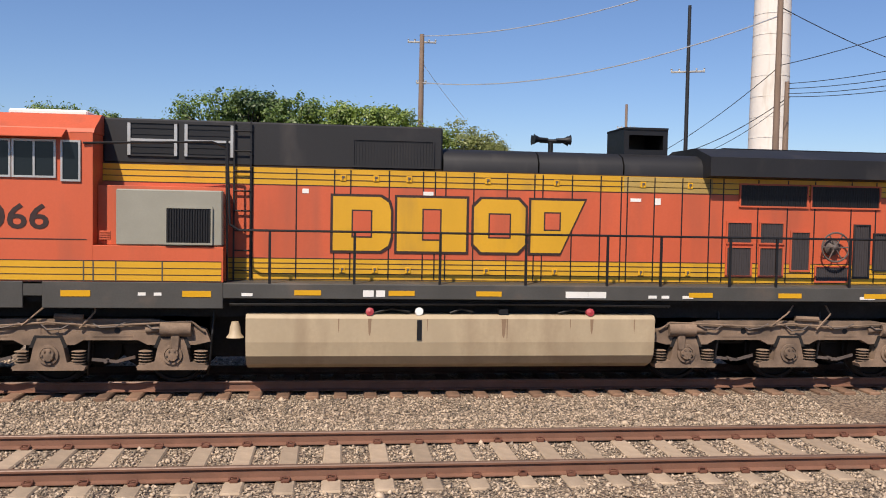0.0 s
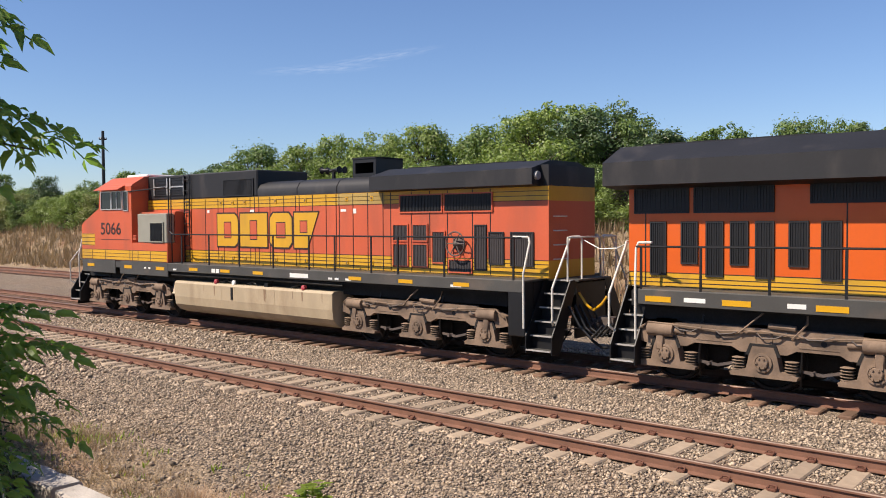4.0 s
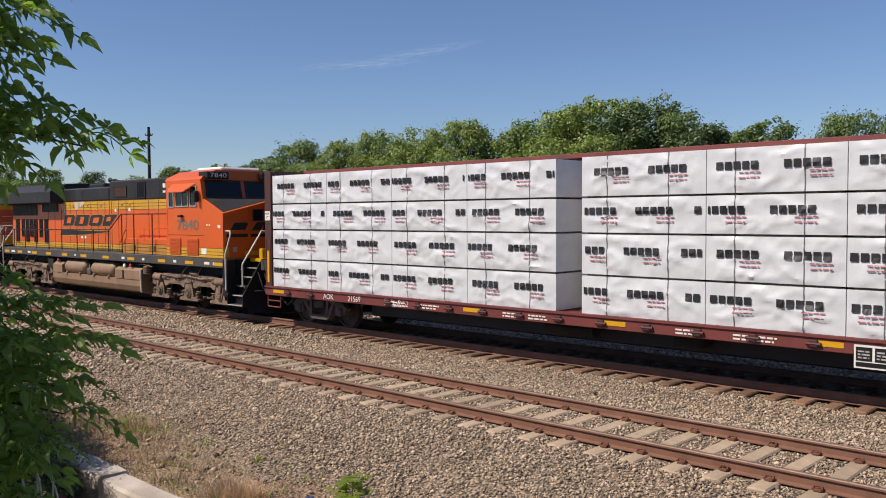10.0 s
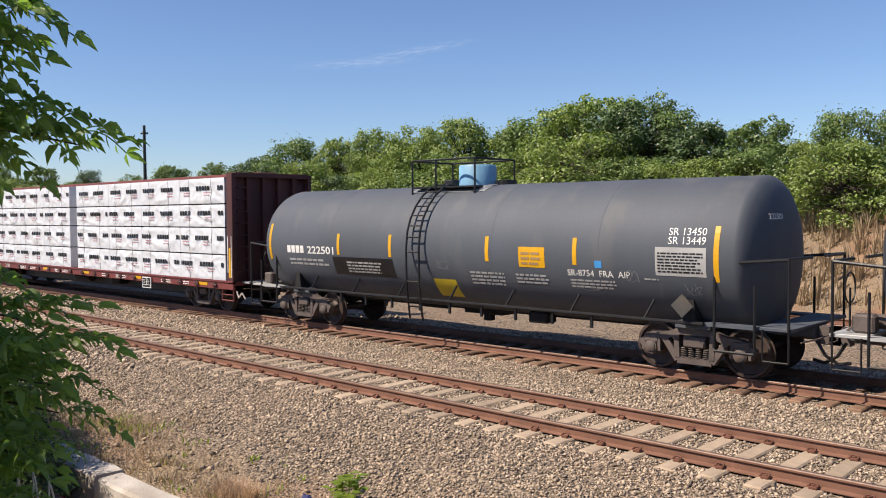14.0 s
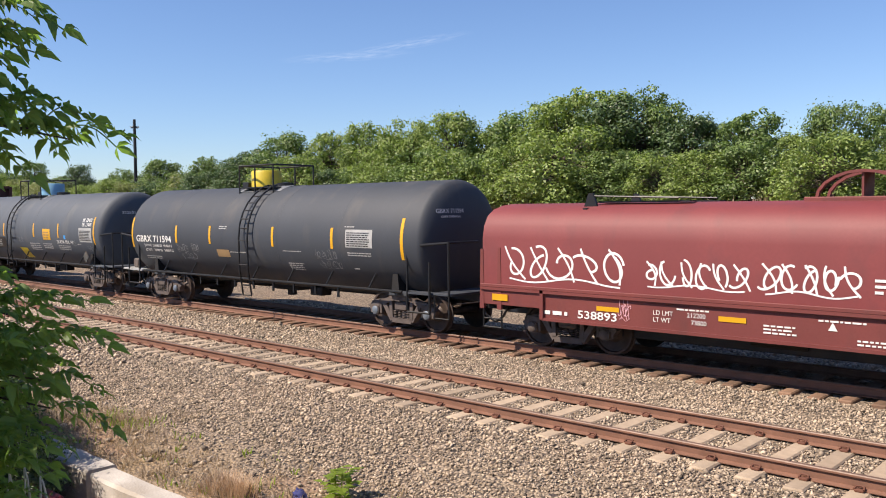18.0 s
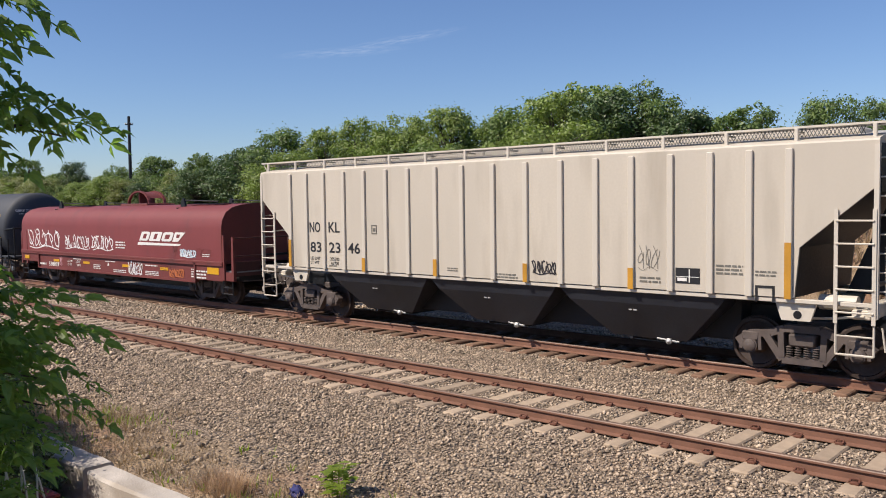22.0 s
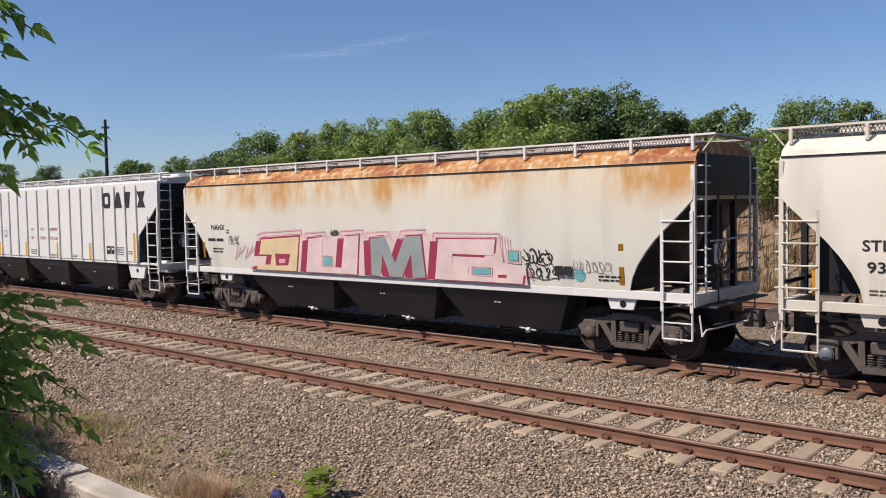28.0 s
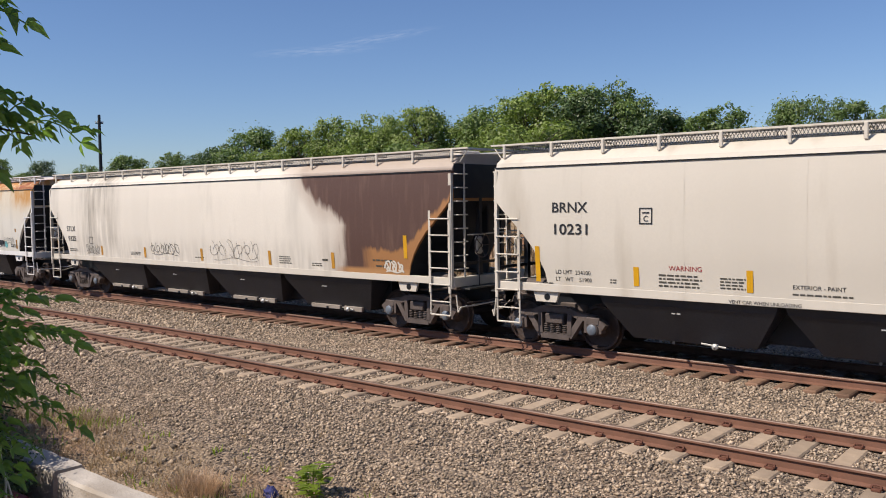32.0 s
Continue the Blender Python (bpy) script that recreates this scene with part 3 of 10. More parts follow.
BAY_BLACK = surf("dusty_black_bay_paint", (0.020, 0.023, 0.032), rough=0.5, var=0.3, scale=1.0, dirt=(0.026, 0.027, 0.031), amount=0.4, streak=0.5)
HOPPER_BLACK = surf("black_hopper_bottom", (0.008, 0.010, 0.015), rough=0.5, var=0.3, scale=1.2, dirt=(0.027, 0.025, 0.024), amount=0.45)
SPRAY_WHITE = surf("white_spray_paint", (0.76, 0.75, 0.741), rough=0.6, bump=0, var=0.05)
SPRAY = {"pink": surf("pink_spray", (0.628, 0.33, 0.361), bump=0), "pale": surf("pale_pink_spray", (0.628, 0.487, 0.471), bump=0), "crimson": surf("crimson_spray", (0.283, 0.024, 0.063), bump=0),
         "teal": surf("teal_spray", (0.126, 0.377, 0.393), bump=0), "grey": surf("grey_spray", (0.251, 0.283, 0.283), bump=0), "cream": surf("cream_spray", (0.628, 0.487, 0.283), bump=0),
         "black": surf("black_spray", (0.02, 0.017, 0.02), bump=0), "orange": surf("orange_spray", (0.471, 0.141, 0.047), bump=0), "blue": surf("pale_blue_spray", (0.353, 0.534, 0.644), bump=0)}

SPIN = []    # wheelsets, which roll
TRAIN = []   # what travels with the train: object and its place along it


def dist(t):
    """Metres that the train has gone after t seconds."""
    return 5.12 * t + 0.027 * t * t - 0.0001 * t ** 3 - 0.45 * math.exp(-t / 1.2)


def vehicle(name, label, category, u, group="cars of the train"):
    v = thing(name, label, category, pose(u, TRAIN_Y, 0), group)
    TRAIN.append((v, u))
    return v


def wheelset_mesh(r):
    s = Shape()
    for sg in (-1, 1):
        y = sg * 0.755
        s.lathe((0, y - sg * 0.07, 0), (0, sg, 0), [(0, 0.09), (0.005, r + 0.028), (0.03, r + 0.026), (0.04, r), (0.135, r - 0.012), (0.137, r - 0.06), (0.09, r - 0.075), (0.06, 0.20), (0.11, 0.14), (0.15, 0.10)], 32)
        s.lathe((0, sg * 0.84, 0), (0, sg, 0), [(0, 0.085), (0.26, 0.085), (0.27, 0.0)], 12)
        for k in range(3):
            a = k * 2.094
            s.cyl((0.05 * math.cos(a), sg * 1.10, 0.05 * math.sin(a)), (0.05 * math.cos(a), sg * 1.14, 0.05 * math.sin(a)), 0.018, n=6)
    s.cyl((0, -0.75, 0), (0, 0.75, 0), 0.085, n=12)
    return s


WHEELS = {}


def wheelset(parent, x, r, mat=None):
    mat = mat or WHEEL
    if r not in WHEELS:
        WHEELS[r] = wheelset_mesh(r).mesh("wheelset", True)
        WHEELS[r].materials.append(mat)
    w = part("wheelset", WHEELS[r], mat, parent, "steel wheels on an axle", at=pose(x, 0, r))
    SPIN.append((w, x, r))
    return w


FRAME = {}


def freight_truck(car, x, cap=None, mat=None):
    """A two-axle freight truck: cast side frames with springs, bolster, brake beams, bearings."""
    mat = mat or TRUCK_DARK
    if "side" not in FRAME:
        y = 0.0
        s = Shape()
        s.beam([(-1.13, 0.50), (-0.92, 0.66), (-0.55, 0.70), (-0.30, 0.80), (0.30, 0.80), (0.55, 0.70), (0.92, 0.66), (1.13, 0.50)], 0.17, 0.13, y)
        s.beam([(-0.62, 0.66), (-0.34, 0.25), (0.34, 0.25), (0.62, 0.66)], 0.17, 0.12, y)
        s.beam([(-0.36, 0.72), (-0.34, 0.30)], 0.19, 0.10, y).beam([(0.36, 0.72), (0.34, 0.30)], 0.19, 0.10, y)
        for xx in (-0.89, 0.89):
            s.box(xx - 0.15, xx + 0.15, y - 0.10, y + 0.10, 0.54, 0.70, 0.02)
            s.beam([(xx - 0.16, 0.62), (xx - 0.17, 0.38)], 0.18, 0.06, y).beam([(xx + 0.16, 0.62), (xx + 0.17, 0.38)], 0.18, 0.06, y)
            s.cyl((xx, y - 0.12, 0.457), (xx, y + 0.12, 0.457), 0.13, n=14)
        FRAME["side"] = s.mesh("side_frame", True)
        s = Shape()
        s.box(-0.22, 0.22, -1.14, 1.14, 0.50, 0.72, 0.03).box(-0.35, 0.35, -0.35, 0.35, 0.66, 0.86, 0.03)
        FRAME["bolster"] = s.mesh("truck", True)
        FRAME["beam"] = Shape().cyl((0, -0.9, 0.42), (0, 0.9, 0.42), 0.04, n=8).mesh("brake_beam", True)
        s = Shape()
        for k in range(5):
            s.lathe((0, 0, 0.31 + k * 0.04), (0, 0, 1), [(0, 0.045), (0.012, 0.066), (0.024, 0.045)], 10)
        FRAME["spring"] = s.mesh("spring", True)
        FRAME["cap"] = Shape().lathe((0, 0, 0), (0, -1, 0), [(0, 0.11), (0.03, 0.105), (0.05, 0.07), (0.055, 0.0)], 14).mesh("bearing_cap", True)
        for k in ("side", "bolster", "beam", "spring", "cap"):
            FRAME[k].materials.append(mat)
    t = part("truck", FRAME["bolster"], mat, car, "cast steel freight truck", at=pose(x, 0, 0))
    for sg in (-1, 1):
        part("side_frame", FRAME["side"], mat, t, at=pose(0, sg * 1.02, 0))
        for xx in (-0.22, -0.075, 0.075, 0.22):
            part("spring", FRAME["spring"], mat, t, at=pose(xx, sg * 1.06, 0))
        for xx in (-0.89, 0.89):
            c = part("bearing_cap", FRAME["cap"], mat, t, at=pose(xx, sg * 1.13, 0.457, 0, 0, 0 if sg < 0 else 180))
            c.material_slots[0].link = "OBJECT"
            c.material_slots[0].material = cap or mat
    for xx in (-0.40, 0.40):
        part("brake_beam", FRAME["beam"], mat, t, at=pose(xx, 0, 0))
    for xx in (-0.89, 0.89):
        wheelset(t, xx, 0.457)
    return t


def coupler(car, x, d):
    """Coupler head on its shank, hoses and cut lever, towards d along the train."""
    s = Shape()
    s.box(x - d * 0.5, x + d * 0.25, -0.09, 0.09, 0.72, 0.92, 0.02)
    s.prism([(x + d * 0.2, 0.66), (x + d * 0.55, 0.66), (x + d * 0.58, 0.98), (x + d * 0.2, 0.98)], -0.16, 0.10)
    s.prism([(x + d * 0.40, 0.70), (x + d * 0.66, 0.70), (x + d * 0.66, 0.95), (x + d * 0.40, 0.95)], 0.08, 0.20)
    part("coupler", s, TRUCK_DARK, car, "rusty knuckle coupler", True)
    h = Shape()
    pts = [(x + d * 0.05, -0.35, 0.75), (x + d * 0.2, -0.36, 0.5), (x + d * 0.42, -0.33, 0.36), (x + d * 0.62, -0.3, 0.40)]
    h.tube(pts, 0.03, 7)
    part("air_hose", h, BLACK, car, "black rubber air hose")
    c = Shape().tube([(x + d * 0.12, -1.3, 0.82), (x + d * 0.14, -0.5, 0.80), (x + d * 0.3, -0.2, 0.9)], 0.014, 5)
    part("cut_lever", c, TRUCK_DARK, car)


RUNGS = {}


def ladder(car, x0, x1, z0, z1, y, rungs, mat, r=0.018, name="ladder", stile=0.03):
    """Two flat stiles with round rungs, each rung a part."""
    s = Shape()
    for x in (x0, x1):
        s.box(x - stile, x + stile, y - 0.012, y + 0.012, z0, z1)
    lad = part(name, s, mat, car, "painted steel ladder")
    key = (round(abs(x1 - x0), 3), r, mat.name)
    if key not in RUNGS:
        RUNGS[key] = Shape().cyl((0, 0, 0), (abs(x1 - x0), 0, 0), r, n=6).mesh("rung")
        RUNGS[key].materials.append(mat)
    for i in range(rungs):
        part("rung", RUNGS[key], mat, lad, at=pose(min(x0, x1), y - 0.02, z0 + (i + 0.5) * (z1 - z0) / rungs))
    return lad


def stirrup(car, x0, x1, z0, z1, y, mat):
    s = Shape().tube([(x0, y, z1), (x0, y, z0), (x1, y, z0), (x1, y, z1)], 0.02, 6).tube([(x0, y, (z0 + z1) / 2), (x1, y, (z0 + z1) / 2)], 0.015, 6)
    return part("stirrup_step", s, mat, car)


def grille(car, x0, x1, z0, z1, y, mat, name="grille", step=0.05, upright=True, depth=0.03, frame=None):
    """A dark recess behind many thin slats, framed, on the side at y (outwards is away from the middle)."""
    sg = -1 if y < 0 else 1
    g = part(name, Shape().box(x0, x1, y, y + sg * 0.008, z0, z1), mat, car)
    n = max(int(((x1 - x0) if upright else (z1 - z0)) / step), 2)
    sx, sz = ((x1 - x0) / n * 0.5, z1 - z0) if upright else (x1 - x0, (z1 - z0) / n * 0.55)
    me = Shape().box(0, sx, sg * 0.008, sg * depth, 0, sz).mesh("slat")
    me.materials.append(mat)
    for i in range(n):
        at = pose(x0 + (i + 0.25) * (x1 - x0) / n, y, z0) if upright else pose(x0, y, z0 + (i + 0.2) * (z1 - z0) / n)
        part("slat", me, mat, g, at=at)
    if frame:
        f = Shape()
        w = 0.03
        f.box(x0 - w, x0, y, y + sg * (depth + 0.01), z0 - w, z1 + w).box(x1, x1 + w, y, y + sg * (depth + 0.01), z0 - w, z1 + w)
        f.box(x0, x1, y, y + sg * (depth + 0.01), z0 - w, z0).box(x0, x1, y, y + sg * (depth + 0.01), z1, z1 + w)
        part("grille_frame", f, frame, g)
    return g


def window(car, x0, x1, z0, z1, y, panes=1, name="cab_window"):
    sg = -1 if y < 0 else 1
    w = 0.032
    f = Shape().box(x0, x1, y, y + sg * 0.03, z0, z0 + w).box(x0, x1, y, y + sg * 0.03, z1 - w, z1)
    f.box(x0, x0 + w, y, y + sg * 0.03, z0 + w, z1 - w).box(x1 - w, x1, y, y + sg * 0.03, z0 + w, z1 - w)
    for k in range(1, panes):
        a = x0 + (x1 - x0) * k / panes
        f.box(a - w / 2, a + w / 2, y, y + sg * 0.03, z0 + w, z1 - w)
    o = part(name, f, ALU, car, "aluminium-framed dark window")
    for k in range(panes):
        a, b = x0 + (x1 - x0) * k / panes, x0 + (x1 - x0) * (k + 1) / panes
        part("pane", Shape().box(a + w * 0.5, b - w * 0.5, y, y + sg * 0.012, z0 + w * 0.5, z1 - w * 0.5), GLASS, o)
    return o


def loco_truck(car, x, sp, front):
    """A three-axle truck: long dusty frame with pedestals, axle boxes, coil springs, brake cylinders and pipes."""
    t = part("truck", Shape().box(x - 0.3, x + 0.3, -1.0, 1.0, 0.75, 1.25, 0.03), UNDER, car, "dust-covered six-wheel locomotive truck")
    sm = Shape()
    for k in range(5):
        sm.lathe((0, 0, 0.42 + k * 0.05), (0, 0, 1), [(0, 0.07), (0.014, 0.12), (0.03, 0.07)], 12)
    sm = sm.mesh("spring", True)
    sm.materials.append(TRUCK_BROWN)
    for sg in (-1, 1):
        fr, pipe = Shape(), Shape()
        y = sg * 1.20
        a, b = x - sp - 0.62, x + sp + 0.62
        fr.prism([(a, 0.78), (a + 0.08, 0.98), (a + 0.42, 1.08), (x - sp + 0.35, 1.15), (x + sp - 0.35, 1.15), (b - 0.42, 1.08), (b - 0.08, 0.98), (b, 0.78), (b - 0.25, 0.72), (x + sp - 0.40, 0.72), (x + sp - 0.55, 0.80), (x + 0.55, 0.80), (x + 0.40, 0.72), (x - 0.40, 0.72), (x - 0.55, 0.80), (x - sp + 0.55, 0.80), (x - sp + 0.40, 0.72), (a + 0.25, 0.72)], y - 0.09, y + 0.09)
        for xx in (x - sp * 0.5, x + sp * 0.5):
            part("frame_hole", Shape().cyl((xx + 0.1, y + sg * 0.088, 0.96), (xx + 0.1, y + sg * 0.096, 0.96), 0.05, n=12), BLACK, t)
        part("truck_frame", fr, TRUCK_BROWN, t, "cast frame coated with brown dust")
        for xx in (x - sp, x, x + sp):
            pd = Shape().prism([(xx - 0.56, 0.30), (xx + 0.56, 0.30), (xx + 0.58, 0.36), (xx + 0.50, 0.40), (xx + 0.29, 0.43), (xx + 0.25, 0.62), (xx + 0.20, 0.84), (xx + 0.10, 0.90), (xx - 0.10, 0.90), (xx - 0.20, 0.84), (xx - 0.25, 0.62), (xx - 0.29, 0.43), (xx - 0.50, 0.40), (xx - 0.58, 0.36)], y - 0.11, y + 0.11)
            part("pedestal", pd, TRUCK_BROWN, t)
            for q in (-0.45, 0.45):
                part("spring", sm, TRUCK_BROWN, t, at=pose(xx + q, y, -0.03))
            box = Shape().lathe((xx, y + sg * 0.10, 0.56), (0, sg, 0), [(0, 0.17), (0.04, 0.165), (0.045, 0.125), (0.02, 0.12), (0.07, 0.10), (0.08, 0.0)], 18)
            for k in range(6):
                an = k * 1.047
                box.cyl((xx + 0.085 * math.cos(an), y + sg * 0.15, 0.56 + 0.085 * math.sin(an)), (xx + 0.085 * math.cos(an), y + sg * 0.195, 0.56 + 0.085 * math.sin(an)), 0.018, n=6)
            part("axle_box", box, TRUCK_BROWN, t, smooth=True)
        for xx, d in ((x - sp - 0.1, 1), (x + sp + 0.05, -1)):
            brk = Shape().cyl((xx - 0.24, y + sg * 0.08, 0.99), (xx + 0.26, y + sg * 0.08, 0.99), 0.13, n=14)
            brk.cyl((xx + d * 0.26, y + sg * 0.08, 0.99), (xx + d * 0.48, y + sg * 0.08, 0.97), 0.06, n=10).box(xx - 0.07, xx + 0.07, y, y + sg * 0.16, 0.62, 0.92, 0.02)
            part("brake_cylinder", brk, TRUCK_BROWN, t, smooth=True)
        pipe.tube([(a + 0.1, y + sg * 0.12, 0.98), (a + 0.3, y + sg * 0.14, 1.12), (x - 0.7, y + sg * 0.14, 1.05), (x, y + sg * 0.14, 1.10), (x + 0.8, y + sg * 0.14, 1.04), (b - 0.3, y + sg * 0.14, 1.12), (b - 0.1, y + sg * 0.12, 0.95)], 0.018, 6)
        pipe.tube([(x - 0.4, y + sg * 0.15, 1.05), (x - 0.1, y + sg * 0.2, 1.3), (x + 0.1, y + sg * 0.1, 1.5)], 0.016, 5).tube([(x + 0.5, y + sg * 0.15, 1.0), (x + 0.75, y + sg * 0.16, 1.28), (x + 0.7, y, 1.5)], 0.016, 5)
        pipe.cyl((x + 0.1, y + sg * 0.1, 1.20), (x + 0.55, y + sg * 0.1, 1.18), 0.05, n=8)
        part("brake_pipe", pipe, TRUCK_BROWN, t)
        # hoses, slack adjusters, dampers and brake levers hung on the frame
        for k, xx in enumerate((x - sp, x, x + sp)):
            part("damper_bracket", Shape().box(xx - 0.20, xx + 0.20, y - 0.06, y + sg * 0.06, 1.10, 1.20, 0.015).box(xx - 0.16, xx - 0.12, y, y + sg * 0.10, 0.84, 1.12).box(xx + 0.12, xx + 0.16, y, y + sg * 0.10, 0.84, 1.12), TRUCK_BROWN, t)
            # the second part draws the shaded gap over the axle box as a dark strip
            part("liner", Shape().prism([(xx - 0.30, 0.68), (xx - 0.22, 0.88), (xx + 0.22, 0.88), (xx + 0.30, 0.68), (xx + 0.24, 0.68), (xx + 0.18, 0.84), (xx - 0.18, 0.84), (xx - 0.24, 0.68)], y + sg * 0.085, y + sg * 0.115), UNDER, t, "near-black strip drawn for the shaded gap over the axle box")
            part("sand_hose", Shape().tube([(xx + 0.66, y - sg * 0.05, 1.30), (xx + 0.64, y + sg * 0.05, 0.90), (xx + 0.60, y, 0.45), (xx + 0.52, y - sg * 0.25, 0.15)], 0.018, 6), BLACK, t)
        for xx in (x - sp * 0.5, x + sp * 0.5):
            part("brake_lever", Shape().beam([(xx - 0.34, 0.46), (xx + 0.05, 0.42), (xx + 0.36, 0.50)], 0.03, 0.05, y - sg * 0.04).cyl((xx - 0.1, y - sg * 0.1, 0.44), (xx - 0.1, y + sg * 0.06, 0.44), 0.035, n=8), TRUCK_DARK, t, "dark brake rigging")
            part("frame_rib", Shape().box(xx - 0.30, xx + 0.34, y + sg * 0.088, y + sg * 0.10, 0.86, 0.875).box(xx - 0.30, xx + 0.34, y + sg * 0.088, y + sg * 0.10, 1.05, 1.065), TRUCK_BROWN, t)
        if not front or sg < 0:
            for k in range(5):
                loose = Shape()
                xa = x - sp * 0.9 + k * sp * 0.42
                loose.tube([(xa, y + sg * 0.13, 1.08), (xa + 0.12, y + sg * 0.16, 1.02 - 0.02 * (k % 3)), (xa + 0.34, y + sg * 0.16, 1.00 + 0.03 * (k % 2)), (xa + 0.52, y + sg * 0.13, 1.10)], 0.014, 5)
                part("air_line", loose, TRUCK_DARK, t, "drooping brake air line")
    part("transom", Shape().box(x - sp - 0.55, x + sp + 0.55, -0.62, 0.62, 0.62, 1.3, 0.04), UNDER, t, "near-black inner frame")
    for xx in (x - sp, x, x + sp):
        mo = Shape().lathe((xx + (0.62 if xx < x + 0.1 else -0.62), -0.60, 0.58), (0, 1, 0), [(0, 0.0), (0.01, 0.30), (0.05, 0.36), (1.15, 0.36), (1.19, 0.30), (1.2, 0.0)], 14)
        part("traction_motor", mo.box(xx - 0.28, xx + 0.28, -0.60, 0.60, 0.20, 0.75, 0.05), UNDER, t, "near-black traction motor and gear case")
        # locomotive wheels take the near-black: their shade is put into the colour
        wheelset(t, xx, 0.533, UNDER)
    return t


def stairs(car, x0, x1, y, z_top, rail_h, outer):
    """A flight of steps that climbs inwards at a corner of a locomotive, between dark side plates, with pale handrails. outer: the end of the locomotive (-1 or 1)."""
    sg = -1 if y < 0 else 1
    deep, n = 0.86, 5
    plate = lambda x: Shape().extrude_x([(y, 0.30), (y, 0.66), (y - sg * (deep - 0.16), z_top), (y - sg * (deep + 0.12), z_top), (y - sg * 0.30, 0.30)], x - 0.012, x + 0.012)
    st = part("stair", plate(x0 - 0.03), BLACK, car, "black stair with bright worn nosings")
    part("side_plate", plate(x1 + 0.03), BLACK, st)
    for k in range(n + 1):
        z = 0.38 + k * (z_top - 0.385) / n
        yy = y - sg * deep * k / n
        part("tread", Shape().box(x0 - 0.015, x1 + 0.015, yy - sg * 0.24, yy - sg * 0.012, z - 0.03, z, 0.004), SILL_GREY, st, "worn metal step")
        part("riser", Shape().box(x0 - 0.015, x1 + 0.015, yy - sg * 0.25, yy - sg * 0.235, z - 0.03, min(z + 0.27, z_top - 0.01)), BLACK, st)
        part("step_nosing", Shape().box(x0 - 0.015, x1 + 0.015, yy - sg * 0.012, yy + sg * 0.02, z - 0.022, z + 0.006), STEP_METAL, st, "bright worn nosing")
    xi, xo = (x0 - 0.06, x1 + 0.05) if outer > 0 else (x1 + 0.06, x0 - 0.05)
    inner = Shape().tube([(xi, y + sg * 0.02, 0.80), (xi, y + sg * 0.03, z_top + 0.15), (xi + outer * 0.06, y - sg * 0.12, rail_h - 0.12), (xi + outer * 0.02, y - sg * 0.14, rail_h - 0.01), (xi - outer * 0.30, y - sg * 0.04, rail_h)], 0.023, 8)
    part("handrail", inner, RAIL_WHITE, car, "pale painted handrail")
    end = Shape().tube([(xo - outer * 0.06, y - sg * 0.12, 0.90), (xo, y + sg * 0.0, 1.0), (xo, y + sg * 0.0, z_top - 0.12), (xo, y - sg * 0.62, rail_h - 0.12), (xo, y - sg * 0.68, rail_h - 0.01), (xo, y - sg * 1.05, rail_h)], 0.023, 8)
    part("handrail", end, RAIL_WHITE, car, "pale bent handrail")


def railing(car, pts, posts, z_deck, y, mat):
    """A handrail along the walkway with a post at each place given. pts: (x, z) of the rail."""
    part("handrail", Shape().tube([(x, y, z) for x, z in pts], 0.02, 7), mat, car, "black tubular handrail")
    for x in posts:
        zt = [za + (zb - za) * (x - xa) / (xb - xa) for (xa, za), (xb, zb) in zip(pts, pts[1:]) if xa <= x <= xb]
        if zt:
            part("stanchion", Shape().box(x - 0.022, x + 0.022, y - 0.012, y + 0.012, z_deck - 0.22, zt[0]), mat, car)


def pinstripes(car, x0, x1, zs, y, mat, h=0.014):
    for z in zs:
        part("pinstripe", Shape().box(x0, x1, y - 0.003, y + 0.003, z, z + h), mat, car, "thin dark stripe")


def seams(car, xs, z0, z1, y, latch=(), mat=None):
    """Gaps between the access doors of a hood, each a thin dark strip, and their latches."""
    mesh = Shape().box(-0.011, 0.011, -0.004, 0.004, z0, z1).mesh("door_seam")
    mesh.materials.append(mat or BLACK)
    for x in xs:
        part("door_seam", mesh, BLACK, car, at=pose(x, y, 0))
    if latch:
        sg = 1 if y < 0 else -1
        lm = Shape().box(-0.05, 0.05, -0.016 * sg, 0.004 * sg, -0.055, 0.055, 0.006).mesh("latch")
        lm.materials.append(MARK_YELLOW)
        pin = Shape().box(-0.025, 0.025, -0.024 * sg, -0.015 * sg, -0.005, 0.035, 0.004).box(-0.018, 0.0, -0.022 * sg, -0.015 * sg, -0.04, -0.005).mesh("latch_pin")
        pin.materials.append(TRUCK_DARK)
        for x, z in latch:
            o = part("latch", lm, MARK_YELLOW, car, "yellow door latch plate", at=pose(x, y, z))
            part("latch_pin", pin, TRUCK_DARK, o)


# plain outlines for marks, in a unit square, and the slot through each
BLOCKS = {"round": ([(0, 0), (0.82, 0), (0.96, 0.10), (1, 0.25), (1, 0.75), (0.96, 0.90), (0.82, 1), (0, 1)], (0.32, 0.24, 0.68, 0.76)),
          "slab": ([(0, 0), (1, 0), (1, 1), (0, 1)], (0.36, 0.20, 0.64, 0.80)),
          "disc": ([(0.15, 0), (0.85, 0), (1, 0.15), (1, 0.85), (0.85, 1), (0.15, 1), (0, 0.85), (0, 0.15)], (0.28, 0.26, 0.72, 0.74)),
          "flag": ([(0, 0), (0.56, 0), (1, 1), (0, 1)], (0.24, 0.42, 0.56, 0.78)),
          "taper": ([(0, 0), (1, 0), (0.68, 1), (0.32, 1)], None),
          "wedge": ([(0.30, 0), (0.70, 0), (1, 1), (0, 1)], None),
          "waist": ([(0, 0), (1, 0), (0.72, 0.5), (1, 1), (0, 1), (0.28, 0.5)], None)}
RAILWAY = ("round", "slab", "disc", "flag")


